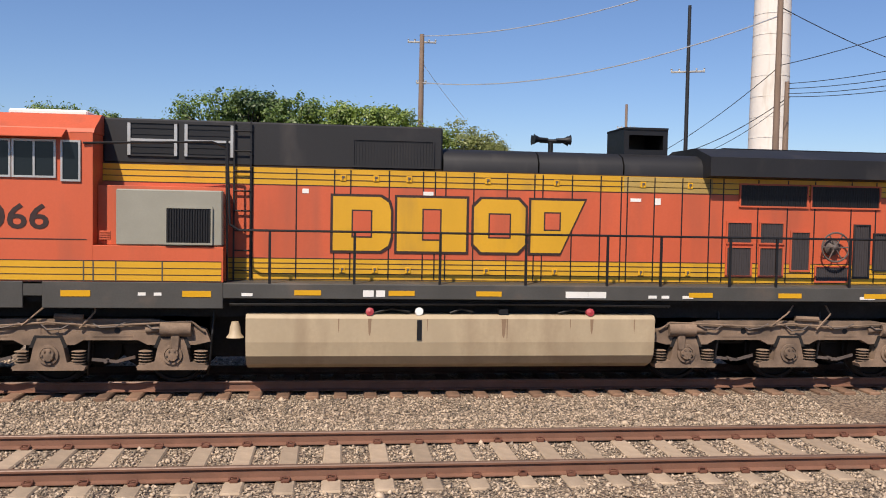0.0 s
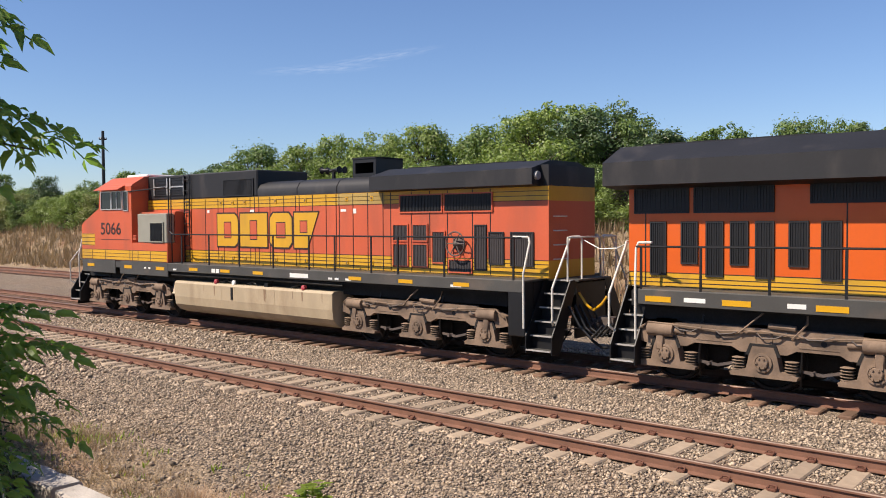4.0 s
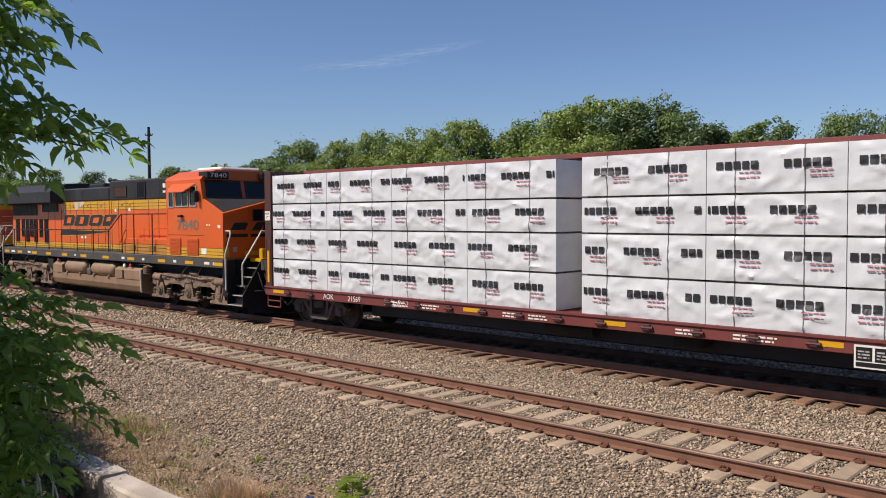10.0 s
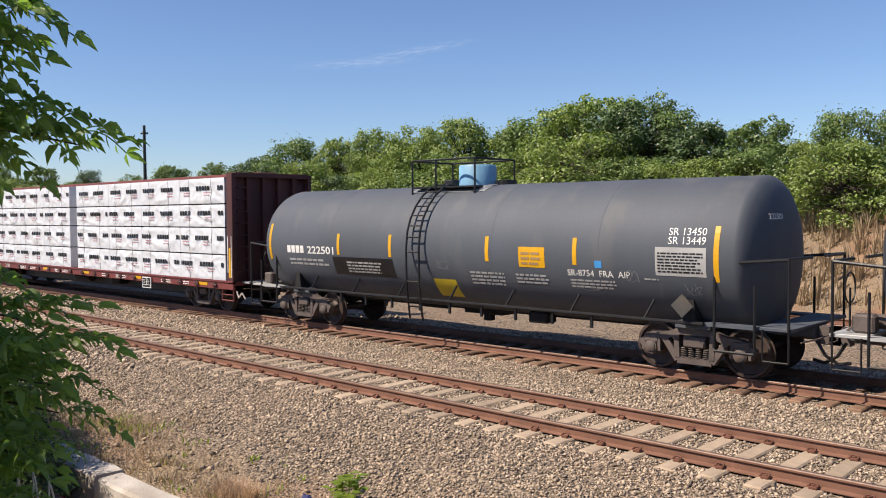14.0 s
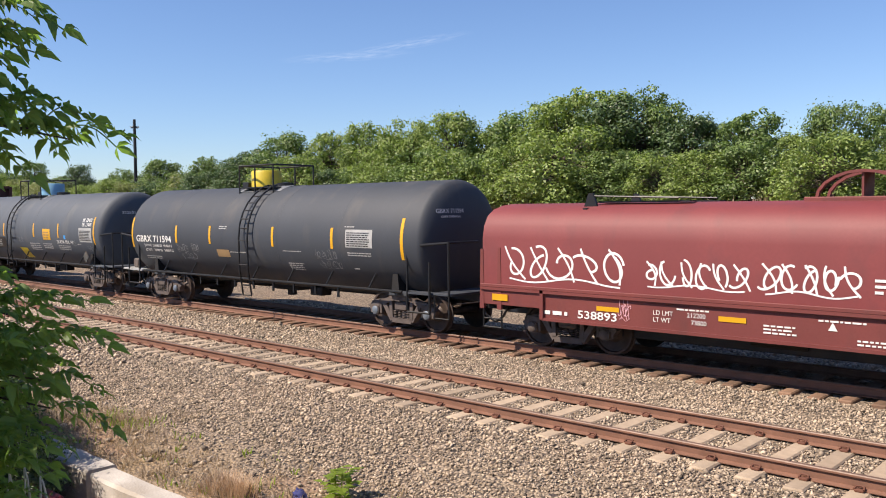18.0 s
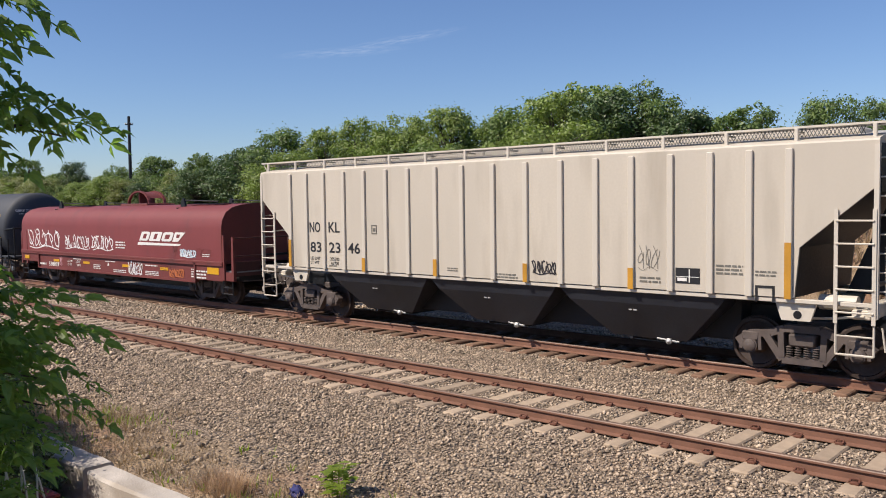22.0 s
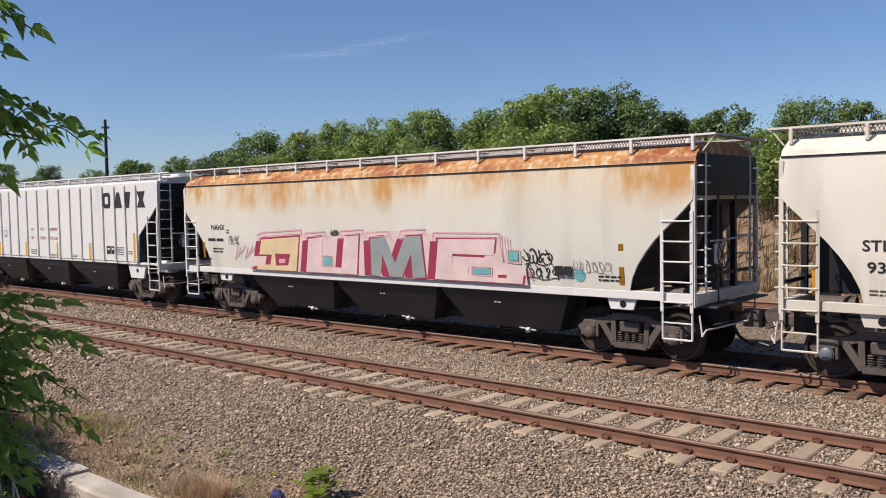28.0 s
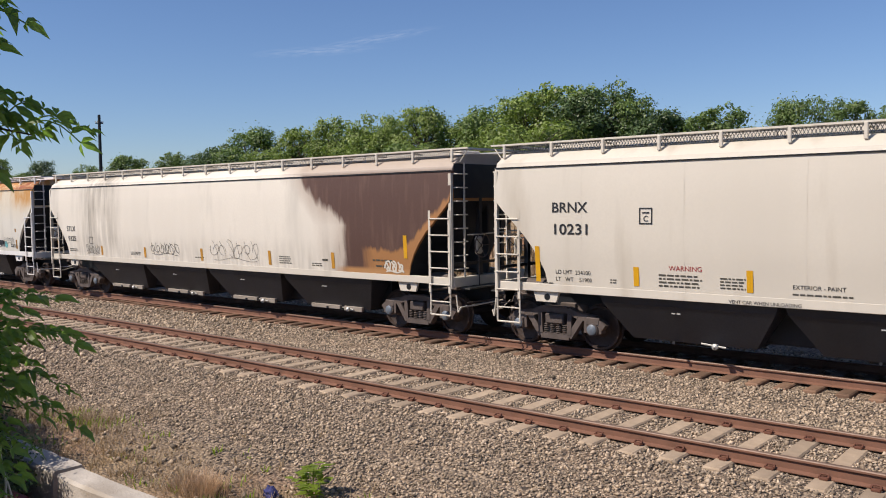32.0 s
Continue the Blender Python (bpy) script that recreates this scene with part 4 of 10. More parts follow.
def emblem(car, x0, x1, z0, z1, y, widths, fill, edge=None, slant=0.0, name="emblem_block", rim=0.04, kinds=RAILWAY, ground=None):
    """A railway's or maker's mark as plain blocks in its colours, with a darker border where given."""
    total, h, x = sum(widths), z1 - z0, x0
    for w, kind in zip(widths, kinds):
        out, slot = BLOCKS[kind]
        a, cw = x, (x1 - x0) * w / total * (0.90 if len(widths) > 1 else 1.0)
        x += (x1 - x0) * w / total
        put = lambda p, q, g=0.0: (a + cw / 2 + (p - 0.5) * (cw + 2 * g) + slant * (q - 0.5) * (h + 2 * g) + slant * h / 2, z0 + h / 2 + (q - 0.5) * (h + 2 * g))
        o = part(name, Shape().prism([put(p, q) for p, q in out], y - 0.007, y - 0.001), fill, car, "plain painted block of a mark")
        if edge:
            part("block_border", Shape().prism([put(p, q, rim) for p, q in out], y - 0.003, y + 0.003), edge, o)
        if slot and ground:
            p0, q0, p1, q1 = slot
            part("block_slot", Shape().prism([put(p0, q0), put(p1, q0), put(p1, q1), put(p0, q1)], y - 0.0085, y - 0.0065), edge or ground, o)
            if edge:
                d = rim * 0.6
                part("block_slot", Shape().prism([put(p0 + d / cw, q0 + d / h), put(p1 - d / cw, q0 + d / h), put(p1 - d / cw, q1 - d / h), put(p0 + d / cw, q1 - d / h)], y - 0.0100, y - 0.0085), ground, o)

# ---- the leading locomotive ----
def reflectors(car, xs, z, y, w=0.40, h=0.10):
    me = Shape().box(-w / 2, w / 2, -0.004, 0.004, 0, h).mesh("reflector")
    me.materials.append(MARK_YELLOW)
    for x in xs:
        part("reflector", me, MARK_YELLOW, car, at=pose(x, y, z))


def hood_band(car, name, x0, x1, z0, z1, hw, mat, label=""):
    return part(name, Shape().box(x0, x1, -hw, hw, z0, z1), mat, car, label)


def first_locomotive():
    M = 1.75
    X = lambda u: u - M + float(np.interp(u, (-6.3, -4.1, 4.0, 7.2, 10.4, 11.0), (-0.05, -0.5, -0.5, -0.62, -0.62, -0.05)))
    v = vehicle("locomotive", "faded orange and yellow diesel locomotive leading the train", "locomotive", M, "locomotives")
    hw, ow = 0.935, 1.535
    part("underframe", Shape().box(X(-8.3), X(11.6), -0.55, 0.55, 1.18, 1.74, 0.02).box(X(-7.8), X(10.98), -1.15, 1.15, 1.18, 1.74).box(X(-7.6), X(10.9), -1.40, 1.40, 1.45, 1.74), UNDER, v, "near-black underframe")
    part("deck", Shape().box(X(-7.8), X(11.0), -1.52, 1.52, 1.745, 1.785, 0.008).box(X(11.0), X(11.75), -0.66, 0.66, 1.745, 1.784).box(X(-8.4), X(-7.8), -0.66, 0.66, 1.745, 1.784), SILL_GREY, v, "dark walkway deck")
    for sg in (-1, 1):
        s = Shape().box(X(-7.6), X(-5.15), sg * 1.50, sg * ow, 1.36, 1.79, 0.008).box(X(-4.78), X(-1.8), sg * 1.50, sg * ow, 1.36, 1.79, 0.008).box(X(-5.15), X(-4.78), sg * 1.50, sg * (ow - 0.015), 1.56, 1.79)
        s.box(X(-1.8), X(10.98), sg * 1.50, sg * ow, 1.53, 1.775, 0.008)
        part("side_sill", s, SILL_GREY, v, "dirty grey sill plate")
    # cab
    prof = [(-7.61, 1.79), (-7.61, 2.95), (-7.45, 3.06), (-6.42, 3.50), (-6.30, 4.20), (-3.86, 4.20), (-3.86, 1.79)]
    cab = part("cab", Shape().prism([(X(u), z) for u, z in prof], -ow + 0.005, ow - 0.005), ORANGE_OLD, v, "faded orange crew cab")
    roof = Shape()
    for a, b in ((-6.32, -3.84),):
        roof.extrude_x([(-ow, 4.19), (ow, 4.19), (ow - 0.05, 4.26), (1.05, 4.52), (-1.05, 4.52), (-ow + 0.05, 4.26)], X(a), X(b))
    part("cab_roof", roof, ORANGE_OLD, cab)
    part("roof_air_conditioner", Shape().box(X(-5.75), X(-4.15), -0.8, 0.8, 4.52, 4.62, 0.03), WHITE, v, "white flat roof unit")
    for sg in (-1, 1):
        y = sg * (ow - 0.005)
        window(cab, X(-6.22), X(-5.36), 3.45, 4.06, y, 1)
        window(cab, X(-5.34), X(-4.50), 3.45, 4.06, y, 2)
        window(cab, X(-4.41), X(-4.04), 3.40, 4.06, y, 1, "door_window")
        part("sunshade", Shape().add([(X(-6.25), y, 4.24), (X(-4.3), y, 4.24), (X(-4.3), y + sg * 0.25, 4.10), (X(-6.25), y + sg * 0.25, 4.10), (X(-6.25), y, 4.22), (X(-4.3), y, 4.22), (X(-4.3), y + sg * 0.25, 4.085), (X(-6.25), y + sg * 0.25, 4.085)], [(0, 1, 2, 3), (4, 5, 6, 7), (0, 1, 5, 4), (2, 3, 7, 6), (0, 3, 7, 4), (1, 2, 6, 5)]), ORANGE_OLD, cab, "orange sunshade over the window")
        part("stripe", Shape().box(X(-7.6), X(-1.83), y - 0.004, y + 0.004, 1.80, 2.13), YELLOW, v, "yellow band with dark pinstripes")
        pinstripes(v, X(-7.6), X(-1.83), (1.80, 1.90, 2.01, 2.125), y + sg * 0.004, NUMBER_BROWN)
        seams(v, [X(u) for u in (-6.9, -5.95, -4.0, -3.85, -3.5, -2.77)], 1.80, 2.13, y + sg * 0.004, (), SILL_GREY)
        part("nose_stripe", Shape().box(X(-7.6), X(-6.75), y - 0.004, y + 0.004, 2.30, 2.62).box(X(-7.59), X(-6.70), y - 0.002, y + 0.002, 2.26, 2.66), YELLOW, v)
        pinstripes(v, X(-7.6), X(-6.72), (2.27, 2.38, 2.52, 2.64), y + sg * 0.005, NUMBER_BROWN)
        part("body_side_box", Shape().box(X(-3.86), X(-1.80), sg * 0.9, sg * (ow - 0.005), 1.79, 2.38, 0.006).box(X(-3.86), X(-1.80), sg * 0.9, sg * (ow - 0.28), 2.38, 3.36, 0.006), ORANGE_OLD, v, "orange side compartment")
        ac = part("air_conditioner", Shape().box(X(-3.50), X(-1.82), sg * (ow - 0.27), sg * ow, 2.39, 3.30, 0.02), BOX_GREY, v, "grey-green box with a black grille")
        grille(ac, X(-2.70), X(-2.00), 2.44, 3.00, sg * ow, BLACK, step=0.04, frame=BOX_GREY)
        grille(v, X(-3.75), X(-3.58), 2.47, 2.62, y, ORANGE_OLD, "louver", 0.035, False)
    part("panel_line", Shape().box(X(-6.3), X(-3.95), -ow - 0.002, -ow + 0.01, 2.465, 2.48), NUMBER_BROWN, cab)
    words("road_number", "5066", 0.56, NUMBER_BROWN, v, pose(X(-6.31), -ow - 0.002, 2.64), width=1.33)
    # hood
    for nm, a, b, z0, z1, mat in (("lower_stripe", -1.80, 11.2, 1.79, 2.17, YELLOW), ("hood_side", -1.80, 11.2, 2.17, 3.43, ORANGE_OLD), ("upper_stripe", -3.86, 11.2, 3.43, 3.74, YELLOW), ("hood_side", -3.86, -1.80, 1.79, 3.43, ORANGE_OLD)):
        hood_band(v, nm, X(a), X(b), z0, z1, hw, mat)
    part("hood_top", Shape().box(X(-3.86), X(1.88), -hw, hw, 3.74, 4.50, 0.03), HOOD_BLACK, v, "black dynamic brake and blower housing")
    for a, b in ((1.90, 3.60), (3.63, 5.22), (5.25, 7.18)):
        rt = Shape().extrude_x([(-hw, 3.74), (hw, 3.74), (hw, 3.92), (hw - 0.10, 4.07), (hw - 0.32, 4.15), (-hw + 0.32, 4.15), (-hw + 0.10, 4.07), (-hw, 3.92)], X(a), X(b))
        part("engine_roof", rt, HOOD_BLACK, v, "black rounded engine roof", True)
    part("radiator_hood", Shape().box(X(7.181), X(11.2), -hw, hw, 3.74, 4.18), HOOD_BLACK, v)
    wing = Shape().extrude_x([(-1.26, 3.76), (-1.26, 4.10), (-0.55, 4.30), (0.55, 4.30), (1.26, 4.10), (1.26, 3.76), (0.96, 3.73), (-0.96, 3.73)], X(6.80), X(11.0))
    part("radiator_wing", wing, HOOD_BLACK, v, "black overhanging radiator wings")
    part("roof_screen", Shape().box(X(7.4), X(10.6), -0.5, 0.5, 4.30, 4.325), BLACK, v)
    for sg in (-1, 1):
        y = sg * (hw + 0.002)
        pinstripes(v, X(-1.8), X(11.2), (1.80, 1.90, 1.99, 2.08, 2.165), y, NUMBER_BROWN)
        pinstripes(v, X(-3.86), X(11.2), (3.43, 3.53, 3.63, 3.735), y, NUMBER_BROWN)
        if sg < 0:
            ups = [-1.4, -0.65, 0.0, 0.28, 0.95, 1.55, 1.76, 1.95, 2.45, 3.05, 3.55, 3.70, 4.25, 4.8, 5.2, 5.32, 5.85, 6.40, 6.95, 7.22, 7.90, 8.48, 9.02, 9.75, 10.25]
            lat = [(u, z) for u in (0.15, 0.72, 1.30, 2.70, 3.95, 5.62, 6.55) for z in (1.98, 3.58)]
        else:
            ups, lat = [-1.4 + 0.6 * i for i in range(20)], ()
        seams(v, [X(u) for u in ups], 1.82, 3.72, y, [(X(u), z) for u, z in lat])
        part("grimy_band", Shape().box(X(5.25), X(7.0), y - 0.003, y + 0.003, 3.45, 3.72), YELLOW_PALE, v, "dusty pale yellow band")
        # blower grilles by the cab and the equipment vent
        for a, b in ((-3.43, -2.67), (-2.50, -1.74)):
            g = grille(v, X(a), X(b), 3.90, 4.42, y, BLACK, "blower_grille", 0.09, False, 0.02, HOOD_BLACK)
            for e in (a, b):
                part("bright_post", Shape().box(X(e) - 0.025, X(e) + 0.025, y + sg * 0.03, y + sg * 0.04, 3.88, 4.42), ALU, g)
            part("bright_bar", Shape().box(X(a), X(b), y + sg * 0.02, y + sg * 0.035, 4.12, 4.16), ALU, g)
        grille(v, X(0.33), X(1.70), 3.80, 4.24, y, HOOD_BLACK, "roof_vent", 0.05, True, 0.02, HOOD_BLACK)
        for a, b in ((7.55, 8.85), (8.95, 10.3)):
            grille(v, X(a), X(b), 3.24, 3.62, y, BLACK, "radiator_intake", 0.045, True, 0.02, ORANGE_OLD)
        for a, b, c, d in ((6.98 + 0.34, 7.78, 2.56, 2.92), (6.98 + 0.34, 7.78, 1.95, 2.46), (7.96, 8.40, 2.56, 2.92), (7.96, 8.40, 1.95, 2.46), (8.58, 8.93, 2.06, 2.76), (9.84, 10.12, 1.95, 2.90), (10.24, 10.50, 2.08, 2.74), (10.62, 10.90, 2.06, 2.74), (9.08, 9.72, 1.86, 2.12)):
            grille(v, X(a), X(b), c, d, y, VENT_GREY, "engine_vent", 0.045, True, 0.018, HOOD_BLACK if b - a < 0.3 else ORANGE_OLD)
    # handbrake wheel
    hb = Shape().ring((X(9.37), -hw - 0.16, 2.50), (0, 1, 0), 0.27, 0.018, 28, 6)
    for k in range(6):
        a = k * 1.047
        hb.cyl((X(9.37), -hw - 0.14, 2.50), (X(9.37) + 0.27 * math.cos(a), -hw - 0.16, 2.50 + 0.27 * math.sin(a)), 0.013, n=5)
    hb.lathe((X(9.37), -hw, 2.50), (0, -1, 0), [(0, 0.16), (0.05, 0.16), (0.10, 0.10), (0.17, 0.04), (0.18, 0)], 16)
    part("handbrake_wheel", hb, TRUCK_DARK, v, "dark spoked handbrake wheel", True)
    emblem(v, X(-0.02), X(4.60), 2.32, 3.26, -hw - 0.010, (1.08, 1.32, 1.0, 1.05), YELLOW, NUMBER_BROWN, rim=0.045, ground=ORANGE_OLD)
    # roof fittings
    ex = Shape().box(X(5.38), X(6.26), -0.5, 0.5, 4.15, 4.25).box(X(5.38), X(5.48), -0.5, 0.5, 4.25, 4.64).box(X(6.17), X(6.26), -0.5, 0.5, 4.25, 4.64).box(X(5.48), X(6.17), -0.5, -0.44, 4.52, 4.64).box(X(5.48), X(6.17), 0.44, 0.5, 4.25, 4.64).box(X(5.38), X(6.26), -0.52, 0.52, 4.62, 4.66)
    part("exhaust_stack", ex, BLACK, v, "black box-shaped exhaust stack")
    hn = Shape().cyl((X(4.06), 0, 4.15), (X(4.06), 0, 4.38), 0.05, n=8).cyl((X(3.85), 0, 4.40), (X(4.27), 0, 4.40), 0.04, n=8)
    for d in (-1, 1):
        for yy in (-0.12, 0.08):
            hn.lathe((X(4.06) + d * 0.08, yy, 4.42), (d, 0, 0), [(0, 0.03), (0.16, 0.04), (0.25, 0.08), (0.27, 0.10), (0.272, 0.0)], 12)
    part("horn", hn, BLACK, v, "black air horn with two pairs of bells", True)
    # walkway rails and steps
    for sg in (-1, 1):
        posts = (-1.05, 0.35, 1.80, 3.29, 4.77, 5.78, 7.11, 7.99, 9.4, 10.85)
        railing(v, [(X(-1.75), 4.12), (X(-1.70), 2.75), (X(-1.55), 2.66), (X(10.95), 2.66)], [X(u) for u in posts], 1.775, sg * 1.51, BLACK)
        part("cab_handrail", Shape().tube([(X(-4.0), sg * 1.56, 4.02), (X(-2.0), sg * 1.45, 4.10), (X(-1.78), sg * 1.4, 4.02), (X(-1.75), sg * 1.4, 1.8)], 0.018, 6), BLACK, v)
        ladder(v, X(-1.70), X(-1.42), 1.79, 4.5, sg * (hw + 0.05), 8, BLACK, 0.014, "hood_ladder", 0.015)
        stairs(v, X(11.05), X(11.62), sg * ow, 1.77, 2.68, 1)
        stairs(v, X(-8.45), X(-7.85), sg * ow, 1.77, 2.55, -1)
        part("sand_box", Shape().box(X(10.78), X(11.0), sg * 1.2, sg * 1.53, 0.62, 1.76, 0.02), BLACK, v)
        reflectors(v, [X(u) for u in (-7.0, -4.13, -2.22)], 1.55, sg * (ow + 0.004), 0.46, 0.10)
        reflectors(v, [X(u) for u in (-0.42, 1.15, 2.65, 6.55, 8.25, 9.9)], 1.59, sg * (ow + 0.004), 0.44, 0.085)
        tags = Shape()
        for u, w in ((-1.5, 0.18), (0.5, 0.18), (0.72, 0.15), (4.0, 0.40), (4.42, 0.32), (5.55, 0.15), (5.8, 0.14), (6.2, 0.2), (9.6, 0.3), (-2.9, 0.12), (-3.15, 0.12)):
            tags.box(X(u), X(u) + w, sg * ow, sg * (ow + 0.005), 1.57, 1.57 + (0.11 if 0.4 < u < 5 else 0.05), 0.0)
        pieces("stencil", tags, WHITE, v, "small white stencils")
    small = Shape()
    for u, z, w, h in ((-0.55, 3.30, 0.11, 0.08), (-0.05, 2.98, 0.16, 0.04), (1.55, 3.28, 0.18, 0.09), (5.38, 3.27, 0.2, 0.06), (5.86, 3.22, 0.11, 0.12)):
        small.box(X(u), X(u) + w, -hw - 0.007, -hw, z, z + h)
    pieces("stencil", small, WHITE, v)
    # ends
    endr = Shape()
    for x in (X(11.70), X(-7.95)):
        for yy in (-1.0, -0.45, 0.45, 1.0):
            endr.cyl((x, yy, 1.76), (x, yy, 2.66), 0.02, n=6)
        endr.cyl((x, -1.0, 2.66), (x, 1.0, 2.66), 0.02, n=6)
    part("end_railing", endr, RAIL_WHITE, v)
    part("front_platform", Shape().box(X(-8.45), X(-7.6), -1.10, 1.10, 1.70, 1.78, 0.01), SILL_GREY, v)
    plow = Shape().add([(X(-8.5), -1.3, 0.15), (X(-8.5), 1.3, 0.15), (X(-8.75), 0, 0.12), (X(-8.35), -1.3, 0.8), (X(-8.35), 1.3, 0.8), (X(-8.5), 0, 0.8)], [(0, 2, 5, 3), (2, 1, 4, 5), (0, 3, 4, 1), (3, 5, 4), (0, 1, 2)])
    part("snow_plow", plow, BLACK, v)
    part("end_plate", Shape().box(X(-8.35), X(-8.28), -0.6, 0.6, 0.7, 1.7).box(X(11.6), X(11.66), -0.6, 0.6, 0.55, 1.7), BLACK, v)
    coupler(v, X(11.7), 1)
    coupler(v, X(-8.4), -1)
    for k in range(5):
        yy = -0.9 + 0.22 * k
        hose = Shape().tube([(X(11.66), yy, 1.25), (X(11.95), yy - 0.04, 0.85 - 0.04 * k), (X(12.2), yy - 0.02, 0.62), (X(12.45), yy, 0.9)], 0.025, 6)
        part("jumper_hose", hose, BLACK, v, "hanging black hose")
    part("jumper_cable", Shape().tube([(X(11.66), -0.5, 1.5), (X(11.85), -0.5, 1.25), (X(12.0), -0.48, 1.15), (X(12.2), -0.48, 1.30), (X(12.3), -0.46, 1.45)], 0.028, 7), MARK_YELLOW, v, "yellow jumper cable")
    part("safety_chain", Shape().tube([(X(11.72), -0.4, 2.6), (X(12.1), -0.4, 2.42), (X(12.5), -0.4, 2.44), (X(12.85), -0.4, 2.6)], 0.012, 5), GALV, v)
    # rear end details
    grab = Shape()
    for k in range(4):
        z = 2.2 + 0.3 * k
        grab.tube([(X(11.2), -0.75, z), (X(11.28), -0.75, z), (X(11.28), -0.35, z), (X(11.2), -0.35, z)], 0.014, 5)
    part("grab_irons", grab, RAIL_WHITE, v)
    part("rear_lamp", Shape().lathe((X(11.0), -1.1, 3.95), (1, 0, 0), [(0, 0.09), (0.06, 0.09), (0.065, 0.0)], 14), ALU, v)
    # tank and trucks
    tk = [(-1.10, 0.30), (1.10, 0.30), (1.36, 0.40), (1.50, 0.56), (ow, 0.80), (ow, 1.20), (1.48, 1.26), (-1.48, 1.26), (-ow, 1.20), (-ow, 0.80), (-1.50, 0.56), (-1.36, 0.40)]
    tank = part("fuel_tank", Shape().extrude_x(tk, X(-1.43), X(5.69)), TANK_BEIGE, v, "dust-coated beige fuel tank")
    for u, w, z in ((0.10, 0.012, 0.95), (0.62, 0.030, 0.90), (1.60, 0.010, 0.98), (2.92, 0.040, 0.86), (2.98, 0.012, 0.82), (4.10, 0.010, 1.0), (4.50, 0.030, 0.93), (5.30, 0.012, 0.95)):
        part("drip_stain", Shape().prism([(X(u) - w, 1.20), (X(u) + w, 1.20), (X(u) + w * 0.7, z + 0.1), (X(u) + w * 0.2, z), (X(u) - w * 0.6, z + 0.06)], -ow - 0.003, -ow - 0.0005), TANK_BROWN, tank, "brown drip stain")
    for u in (0.95, 3.35):
        part("weld_seam", Shape().box(X(u) - 0.008, X(u) + 0.008, -ow - 0.004, -ow, 0.80, 1.20), TANK_BEIGE, tank)
    g = Shape().box(X(1.42), X(1.50), -ow - 0.02, -ow, 0.84, 1.18)
    part("sight_gauge", g, BLACK, tank)
    for u in (0.62, 4.48):
        part("fuel_cap", Shape().lathe((X(u), -1.42, 1.30), (0, -1, 0.2), [(0, 0.07), (0.08, 0.07), (0.09, 0.03), (0.10, 0)], 12), RED, tank, "red fuel filler cap")
    part("gauge_dial", Shape().lathe((X(1.46), -1.44, 1.31), (0, -1, 0.2), [(0, 0.07), (0.05, 0.07), (0.055, 0)], 14), WHITE, tank)
    pp = Shape()
    for a, b in ((0.7, 1.3), (2.0, 2.4), (3.9, 4.5)):
        pp.tube([(X(a), -1.4, 1.28), (X((a + b) / 2), -1.38, 1.36), (X(b), -1.4, 1.30)], 0.02, 6)
    pp.box(X(2.85), X(3.0), -1.48, -1.3, 1.26, 1.36)
    pp.tube([(X(-1.7), -1.45, 1.42), (X(3), -1.45, 1.45), (X(6), -1.45, 1.42)], 0.025, 6)
    part("fuel_pipe", pp, BLACK, tank)
    # added near-black boxes stand in for the shade between trucks and tank
    for u0, u1 in ((-2.6, -1.46), (5.72, 6.5)):
        part("equipment_rack", Shape().box(X(u0), X(u1), -0.62, 0.62, 0.40, 1.2, 0.04), UNDER, v, "near-black box filling the shaded gap under the frame")
    part("bell", Shape().lathe((X(-1.62), -1.35, 1.12), (0, 0, -1), [(0, 0.0), (0.0, 0.06), (0.10, 0.09), (0.20, 0.10), (0.26, 0.15), (0.27, 0.13)], 14), TANK_BEIGE, v, "dusty bell beside the tank", True)
    loco_truck(v, X(-4.75), 1.97, True)
    loco_truck(v, X(8.40), 1.97, False)
    return v


first_locomotive()


